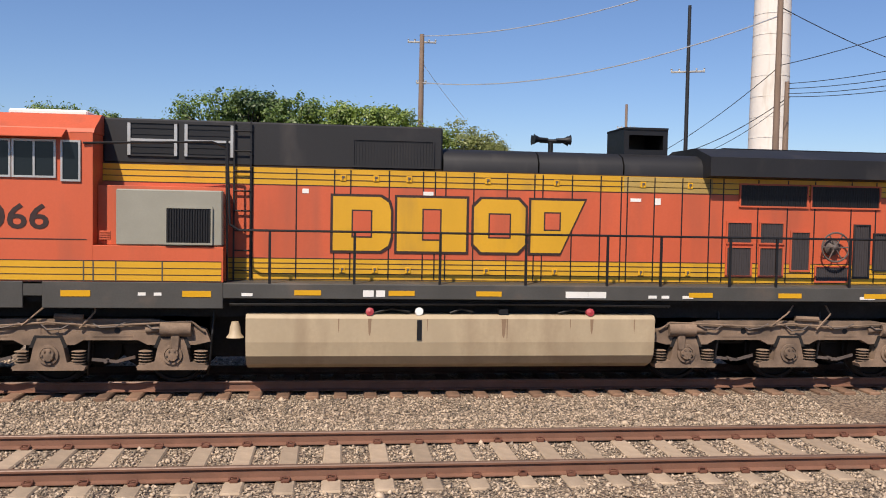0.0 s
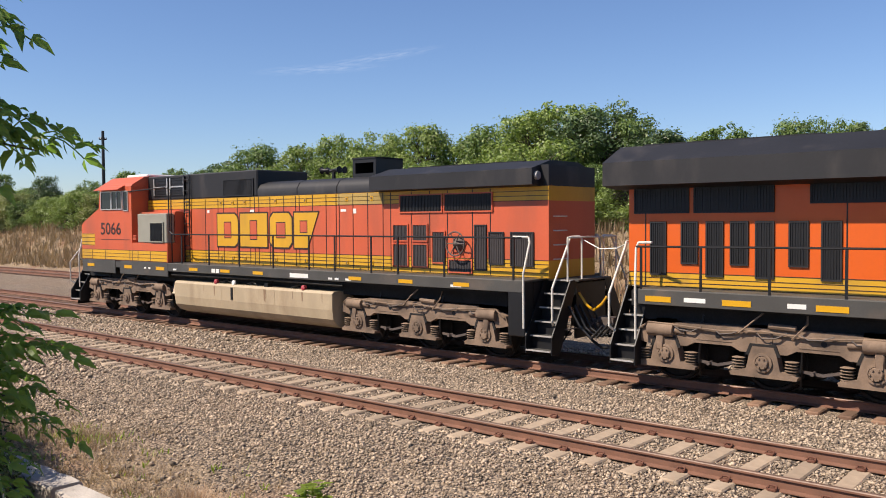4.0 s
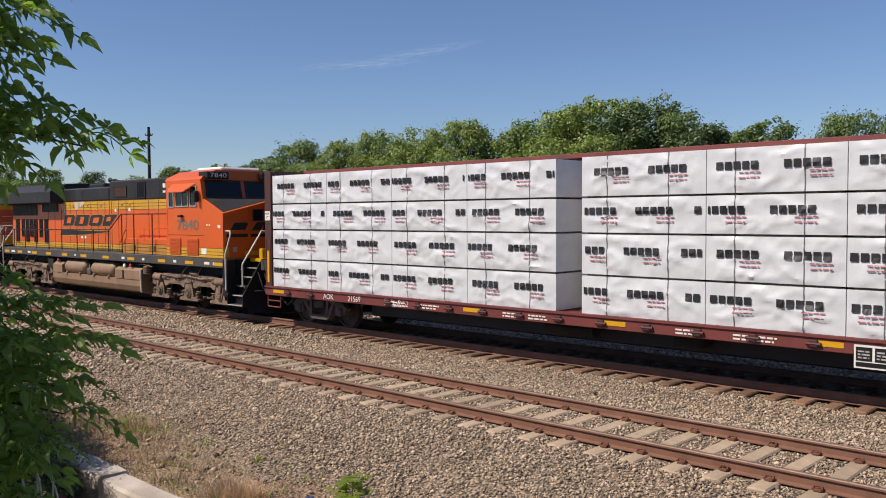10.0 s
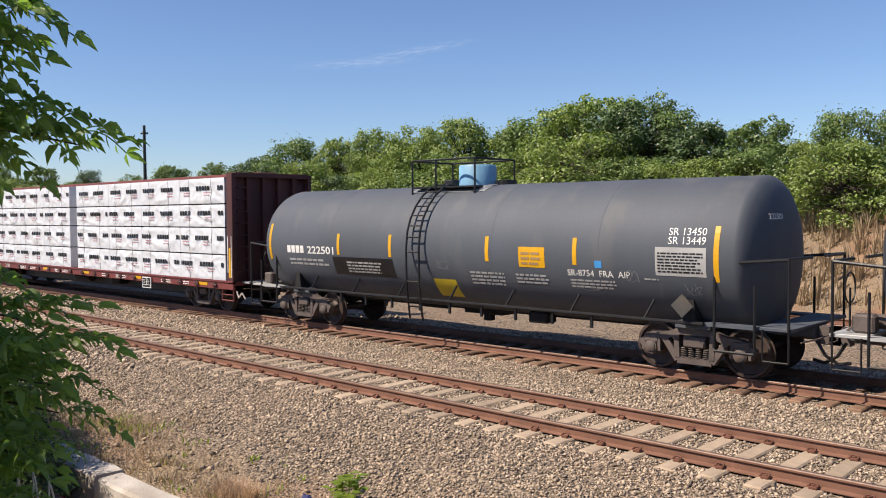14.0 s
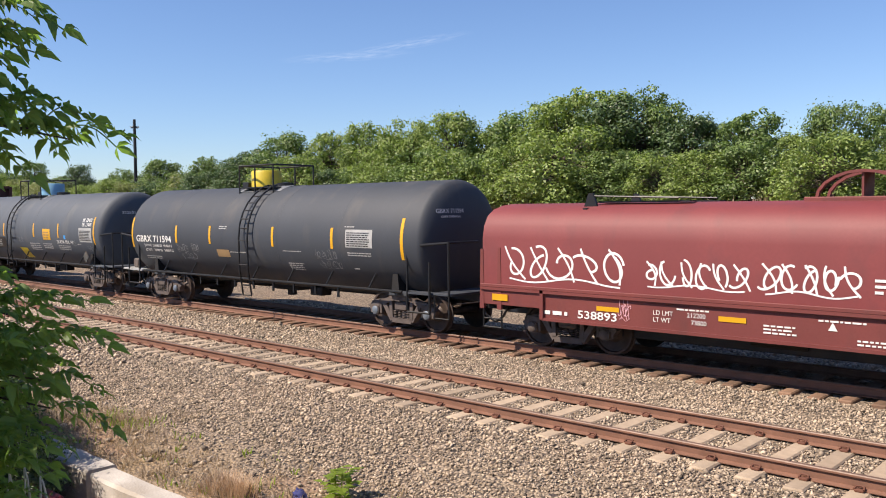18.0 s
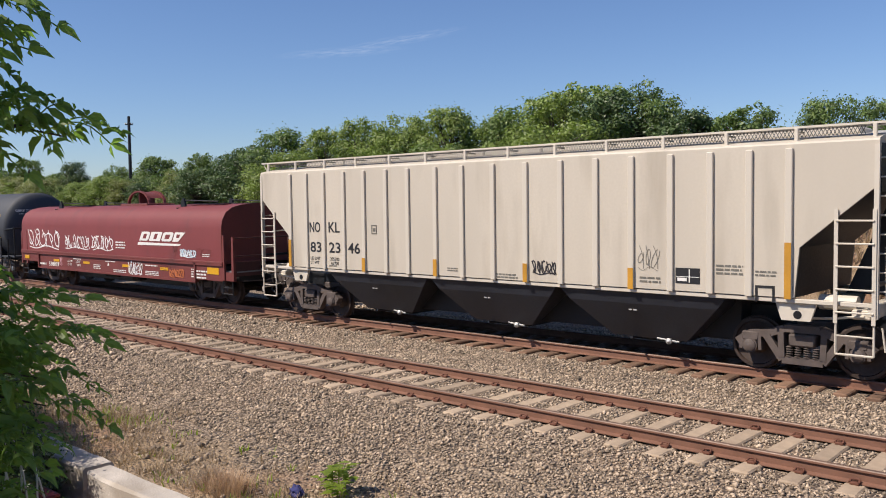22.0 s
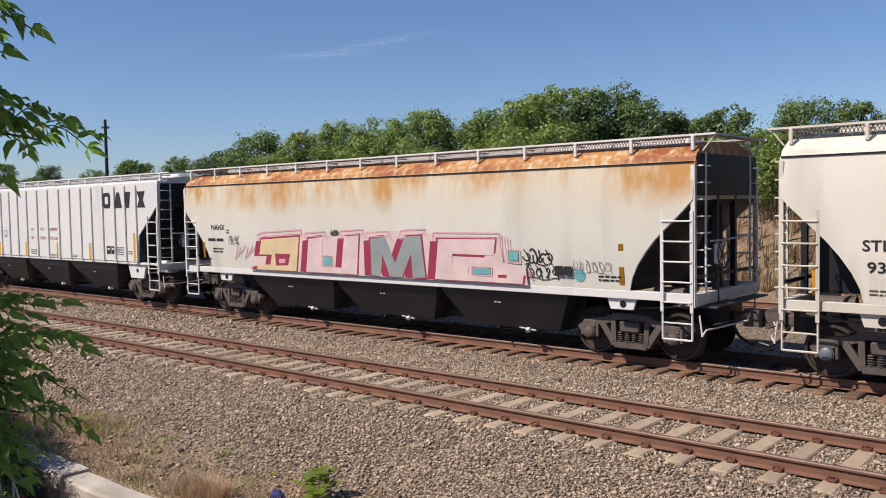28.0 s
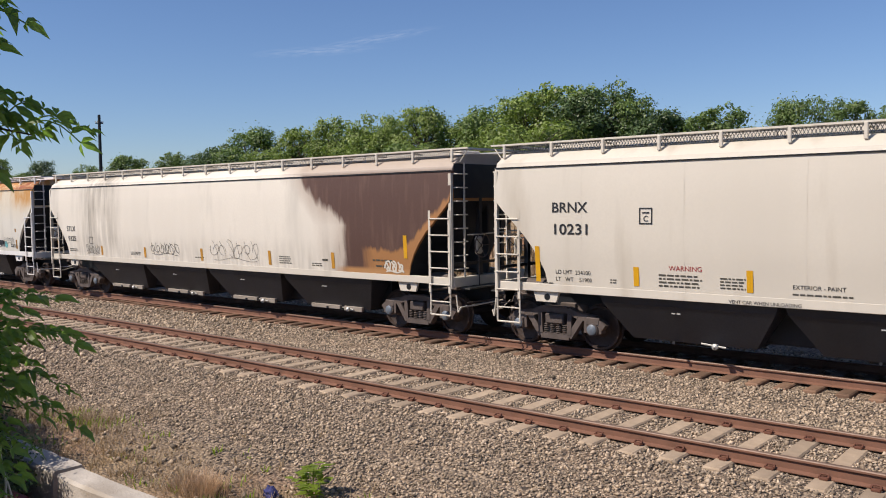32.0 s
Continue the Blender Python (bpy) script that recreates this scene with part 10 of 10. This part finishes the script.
def shrub():
    r = random.Random(12)
    base = Vector((-5.05, 0.85, level(-5.05, 0.85)))
    t = thing("shrub", "green shrub with feathery compound leaves near the camera", "shrub", Matrix.Translation(base))
    trunk = Shape()
    pts = [Vector((0, 0, -0.3)), Vector((0.05, 0.05, 1.2)), Vector((-0.05, 0.1, 2.6)), Vector((0.0, 0.15, 4.0))]
    for a, b, ra, rb2 in zip(pts, pts[1:], (0.07, 0.055, 0.04), (0.055, 0.04, 0.02)):
        trunk.cyl(a, b, ra, rb2, 9)
    part("trunk", trunk, BARK, t, smooth=True)
    kinds = [leaf_mesh(40 + k) for k in range(4)]
    # each branch by the bearings and rises of its foot and its tip, the distance and its leaves
    limbs = [(77, 13, 68.6, 14.6, 4.5, 9), (77, 11, 68.0, 11.6, 4.4, 10), (77, 12, 68.3, 12.8, 4.5, 9), (77, 10, 68.5, 10.3, 4.6, 9), (77, 9, 69.4, 9.0, 4.5, 8), (77, 14, 69.0, 16.4, 4.3, 9), (78, 12, 69.8, 12.0, 4.2, 9), (78, 10, 70.0, 9.8, 4.3, 8),
             (77, 6, 69.6, 7.4, 4.6, 6), (76, 5, 67.4, 6.3, 4.6, 8), (76, 4, 68.8, 5.4, 4.5, 7), (74, 4.6, 63.7, 4.4, 4.75, 8), (75, 4.2, 66.0, 5.0, 4.6, 8), (76, 3.6, 69.2, 3.8, 4.5, 7),
             (78, -3, 70.4, -3.7, 4.6, 5), (77, -5, 66.8, -6.4, 4.5, 9), (77, -6, 68.6, -6.0, 4.6, 8), (77, -7, 64.9, -8.4, 4.5, 10), (77, -8, 67.0, -8.2, 4.4, 9), (77, -9, 65.7, -10.3, 4.5, 9), (77, -10, 65.3, -12.0, 4.6, 9), (77, -10, 67.6, -10.6, 4.4, 9), (78, -12, 68.4, -13.0, 4.3, 9)]
    limbs += [(78, e, 68.6 + 0.5 * (k % 3), e - 0.6, 4.2 + 0.15 * (k % 4), 10) for k, e in enumerate((-7.5, -9, -10.5, -12, -13, -14, -15, -16, -17, -18, -19.5))]
    for a0, e0, a1, e1, rng_, n in limbs:
        p, q = bearing(a0, e0, rng_ + 0.35) - base, bearing(a1 + 2.2, e1, rng_) - base
        root = min((pt for pt in [pts[0].lerp(pts[3], k / 12) for k in range(2, 13)]), key=lambda pt: (pt - p).length)
        mid = p.lerp(q, 0.5) + Vector((0, 0, 0.06))
        br = Shape().cyl(root, p, 0.022, 0.014, 6).cyl(p, mid, 0.014, 0.009, 6).cyl(mid, q, 0.009, 0.004, 5)
        part("branch", br, BARK, t)
        way = (q - p).normalized()
        for k in range(n):
            f = 0.12 + 0.88 * k / (n - 1)
            at = p.lerp(mid, f * 2) if f < 0.5 else mid.lerp(q, f * 2 - 1)
            side = -1 if k % 2 else 1
            yaw = math.atan2(way.y, way.x) + side * r.uniform(0.3, 1.2) + r.uniform(-0.2, 0.2)
            if k == n - 1:
                yaw = math.atan2(way.y, way.x)
            m = Matrix.Translation(at) @ Euler((r.uniform(-0.6, 0.6), r.uniform(-0.55, 0.25), yaw)).to_matrix().to_4x4()
            part("compound_leaf", kinds[r.randrange(4)], SHRUB_LEAF, t, at=m @ Matrix.Diagonal((*([r.uniform(0.8, 1.2)] * 3), 1)))
    for k in range(6):
        twig = Shape()
        a = bearing(70.2 - 0.5 * k, -17.8, 4.6) - base
        b = bearing(69.8 - 0.35 * k + 0.6 * (k % 2), -13.8 - 0.4 * (k % 3), 4.6) - base
        twig.cyl(a, a.lerp(b, 0.5) + Vector((0.03, 0, 0)), 0.006, 0.005, 5).cyl(a.lerp(b, 0.5) + Vector((0.03, 0, 0)), b, 0.005, 0.002, 5)
        part("bare_twig", twig, RAIL_WHITE, t, "pale bare twig")


shrub()


# a thin streak of high cloud, which glows in place of sunlight on it
def cirrus():
    m = bpy.data.materials.new("thin_cloud")
    m.use_nodes = True
    n, l = m.node_tree.nodes, m.node_tree.links
    glow, clear, blend = n.new("ShaderNodeEmission"), n.new("ShaderNodeBsdfTransparent"), n.new("ShaderNodeMixShader")
    glow.inputs[0].default_value, glow.inputs[1].default_value = (0.92, 0.96, 1.0, 1), 0.85
    l.new(clear.outputs[0], blend.inputs[1])
    l.new(glow.outputs[0], blend.inputs[2])
    l.new(blend.outputs[0], n["Material Output"].inputs[0])
    tc, mp, tx, gr2 = n.new("ShaderNodeTexCoord"), n.new("ShaderNodeMapping"), n.new("ShaderNodeTexNoise"), n.new("ShaderNodeTexGradient")
    mp.inputs["Scale"].default_value = (0.006, 0.05, 1)
    tx.inputs["Detail"].default_value = 6
    gr2.gradient_type = "SPHERICAL"
    ms = n.new("ShaderNodeMapping")
    ms.inputs["Scale"].default_value = (1 / 150.0, 1 / 12.0, 1)
    mr, mul = n.new("ShaderNodeMapRange"), n.new("ShaderNodeMath")
    mr.inputs[1].default_value, mr.inputs[2].default_value, mr.inputs[4].default_value = 0.38, 0.75, 0.22
    mul.operation = "MULTIPLY"
    l.new(tc.outputs["Object"], mp.inputs[0])
    l.new(tc.outputs["Object"], ms.inputs[0])
    l.new(mp.outputs[0], tx.inputs["Vector"])
    l.new(ms.outputs[0], gr2.inputs[0])
    l.new(tx.outputs[0], mr.inputs[0])
    l.new(mr.outputs[0], mul.inputs[0])
    l.new(gr2.outputs[0], mul.inputs[1])
    l.new(mul.outputs[0], blend.inputs[0])
    for az, el, tilt in ((48.6, 10.0, -4.0), (44.6, 10.8, -10.0)):
        c = bearing(az, el, 1800)
        me = Shape().add([(-150, -12, 0), (150, -12, 0), (150, 12, 0), (-150, 12, 0)], [(0, 1, 2, 3)]).mesh("cirrus_cloud")
        me.materials.append(m)
        o = new("cirrus_cloud", me)
        o.matrix_basis = look(c, (0, 0, EYE)) @ Matrix.Rotation(radians(tilt), 4, "Z") @ Matrix.Rotation(math.pi, 4, "Y")
        tagged(o, "thin faint streak of white high cloud", "cloud", kind="structure")


cirrus()


# bushes on the camera's bank, mostly unseen, added to shade ditch, wall and shrub
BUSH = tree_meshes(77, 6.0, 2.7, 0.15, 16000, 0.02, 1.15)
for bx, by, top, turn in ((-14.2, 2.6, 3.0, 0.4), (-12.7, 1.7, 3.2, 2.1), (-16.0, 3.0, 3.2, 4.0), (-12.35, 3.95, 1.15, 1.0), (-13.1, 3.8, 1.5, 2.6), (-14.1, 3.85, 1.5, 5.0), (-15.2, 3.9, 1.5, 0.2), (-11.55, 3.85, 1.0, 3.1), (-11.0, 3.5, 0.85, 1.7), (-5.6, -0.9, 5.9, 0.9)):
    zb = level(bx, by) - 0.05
    bush = thing("bush", "dense green bush on the bank, added for the shade it casts", "bush", pose(bx, by, zb), "bushes by the ditch")
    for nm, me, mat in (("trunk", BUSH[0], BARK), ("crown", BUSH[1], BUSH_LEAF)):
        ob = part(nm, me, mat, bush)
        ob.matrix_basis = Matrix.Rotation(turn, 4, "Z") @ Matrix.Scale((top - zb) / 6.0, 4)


# ---- ties and loose stones ----
TIE_STEP, TIE_PHASE = 0.572, 0.0


def tie_mesh(w, l, h, c):
    return Shape().box(-w / 2, w / 2, -l / 2, l / 2, -h, 0.0, c).mesh("tie")


def clip_mesh():
    s = Shape().box(-0.05, 0.05, -0.03, 0.03, 0.0, 0.035, 0.008)
    s.tube([(-0.05, -0.02, 0.03), (-0.045, 0.03, 0.055), (0.0, 0.035, 0.06), (0.045, 0.03, 0.055), (0.05, -0.02, 0.03)], 0.014, 6)
    return s.mesh("rail_clip", True)


def lay_ties(track, cy, step, phase, w, l, top, mat, near, far, clips):
    me = tie_mesh(w, l, 0.16, 0.02)
    me.materials.append(mat)
    cm = clip_mesh()
    cm.materials.append(CLIP)
    rest = Shape()
    r = random.Random(int(cy * 10))
    k0, k1 = int(-230 / step), int(60 / step)
    for k in range(k0, k1):
        x = phase + k * step + r.uniform(-0.02, 0.02)
        if near <= x <= far:
            t = part("tie", me, mat, TRACKS[track], at=pose(x, r.uniform(-0.03, 0.03), top + r.uniform(-0.012, 0.006), r.uniform(-0.3, 0.3), 0, r.uniform(-0.8, 0.8)))
            if clips and near <= x <= far:
                for g in (-1, 1):
                    for q in (-1, 1):
                        part("rail_clip", cm, CLIP, t, at=pose(0, g * GAUGE / 2 + q * 0.10, 0.0, 0, 0, 0 if q < 0 else 180))
        elif -150 < x:
            rest.box(x - w / 2, x + w / 2, -l / 2 + r.uniform(-0.05, 0.05), l / 2, top - 0.16, top)
    o = part("more_ties", rest, mat, TRACKS[track])
    o["kind"] = "stuff"


lay_ties("near_track", NEAR_Y, TIE_STEP, TIE_PHASE, 0.24, 2.45, -0.165, CONCRETE_TIE, -34, 9, True)
lay_ties("train_track", TRAIN_Y, 0.495, 0.1, 0.23, 2.60, -0.168, WOOD_TIE, -45, 10, False)
lay_ties("far_track", THIRD_Y, 0.495, 0.0, 0.23, 2.60, -0.168, WOOD_TIE, -999, -998, False)


def stones():
    """Loose crushed stone over the ballast, thick where it is nearest."""
    rs = np.random.RandomState(3)
    base = np.array([(1, 0, 0), (-1, 0, 0), (0, 1, 0), (0, -1, 0), (0, 0, 1), (0, 0, -1)], float)
    tri = np.array([(0, 2, 4), (2, 1, 4), (1, 3, 4), (3, 0, 4), (2, 0, 5), (1, 2, 5), (3, 1, 5), (0, 3, 5)])
    sets = []
    for x0, x1, y0, y1, dens, size in ((-17, 8.5, 6.6, 14.6, 620, 0.0195), (-34, -17, 6.4, 14.6, 230, 0.029), (-60, -34, 8.0, 14.6, 45, 0.05), (-26, 8.5, 16.9, 19.0, 120, 0.036), (-19, -6, 5.4, 6.6, 25, 0.035)):
        n = int((x1 - x0) * (y1 - y0) * dens)
        x, y = rs.uniform(x0, x1, n), rs.uniform(y0, y1, n)
        keep = np.ones(n, bool)
        for cy, st, ph, hw, hl in ((NEAR_Y, TIE_STEP, TIE_PHASE, 0.13, 1.24), (TRAIN_Y, 0.495, 0.1, 0.125, 1.31)):
            on = np.abs((x - ph + st / 2) % st - st / 2) < hw
            keep &= ~(on & (np.abs(y - cy) < hl) & (rs.uniform(size=n) > 0.03))
            keep &= np.abs(np.abs(y - cy) - GAUGE / 2) > 0.10
        keep &= (y > 7.1) | (rs.uniform(size=n) < 0.35) | (y < 6.6)
        sets.append(np.stack([x[keep], y[keep], size * rs.lognormal(0, 0.32, keep.sum())], 1))
    p = np.concatenate(sets)
    n = len(p)
    z = np.array([level(a, b) + relief(a, b) for a, b in p[:, :2]])
    v = base[None] * p[:, None, 2:3] * rs.uniform(0.55, 1.25, (n, 6, 1)) + rs.normal(0, 0.22, (n, 6, 3)) * p[:, None, 2:3]
    a = rs.uniform(0, 6.283, n)
    ca, sa = np.cos(a)[:, None], np.sin(a)[:, None]
    vx, vy = v[..., 0] * ca - v[..., 1] * sa, v[..., 0] * sa + v[..., 1] * ca
    v = np.stack([vx + p[:, None, 0], vy + p[:, None, 1], v[..., 2] * 0.75 + (z + p[:, 2] * 0.35)[:, None]], -1).reshape(-1, 3)
    f = (tri[None] + 6 * np.arange(n)[:, None, None]).reshape(-1, 3)
    me = bpy.data.meshes.new("ballast_stones")
    me.vertices.add(len(v))
    me.vertices.foreach_set("co", v.ravel())
    me.loops.add(f.size)
    me.loops.foreach_set("vertex_index", f.ravel())
    me.polygons.add(len(f))
    me.polygons.foreach_set("loop_start", np.arange(0, f.size, 3))
    me.polygons.foreach_set("loop_total", np.full(len(f), 3))
    me.update(calc_edges=True)
    me.materials.append(ROCKS)
    tagged(new("ballast_stones", me), "loose angular tan-brown crushed stone", "gravel", kind="stuff")


stones()


# ---- everything that moves ----
def motions():
    for ob, u in TRAIN:
        y, z = ob.matrix_basis.translation.y, ob.matrix_basis.translation.z
        walk(ob, [(t, pose(u - dist(t), y, z)) for t in range(0, 33)])
    for ob, x, r in SPIN:
        walk(ob, [(k * 0.1, pose(x, 0, r, 0, -math.degrees(dist(k * 0.1) / r), 0)) for k in range(0, 321)])


motions()
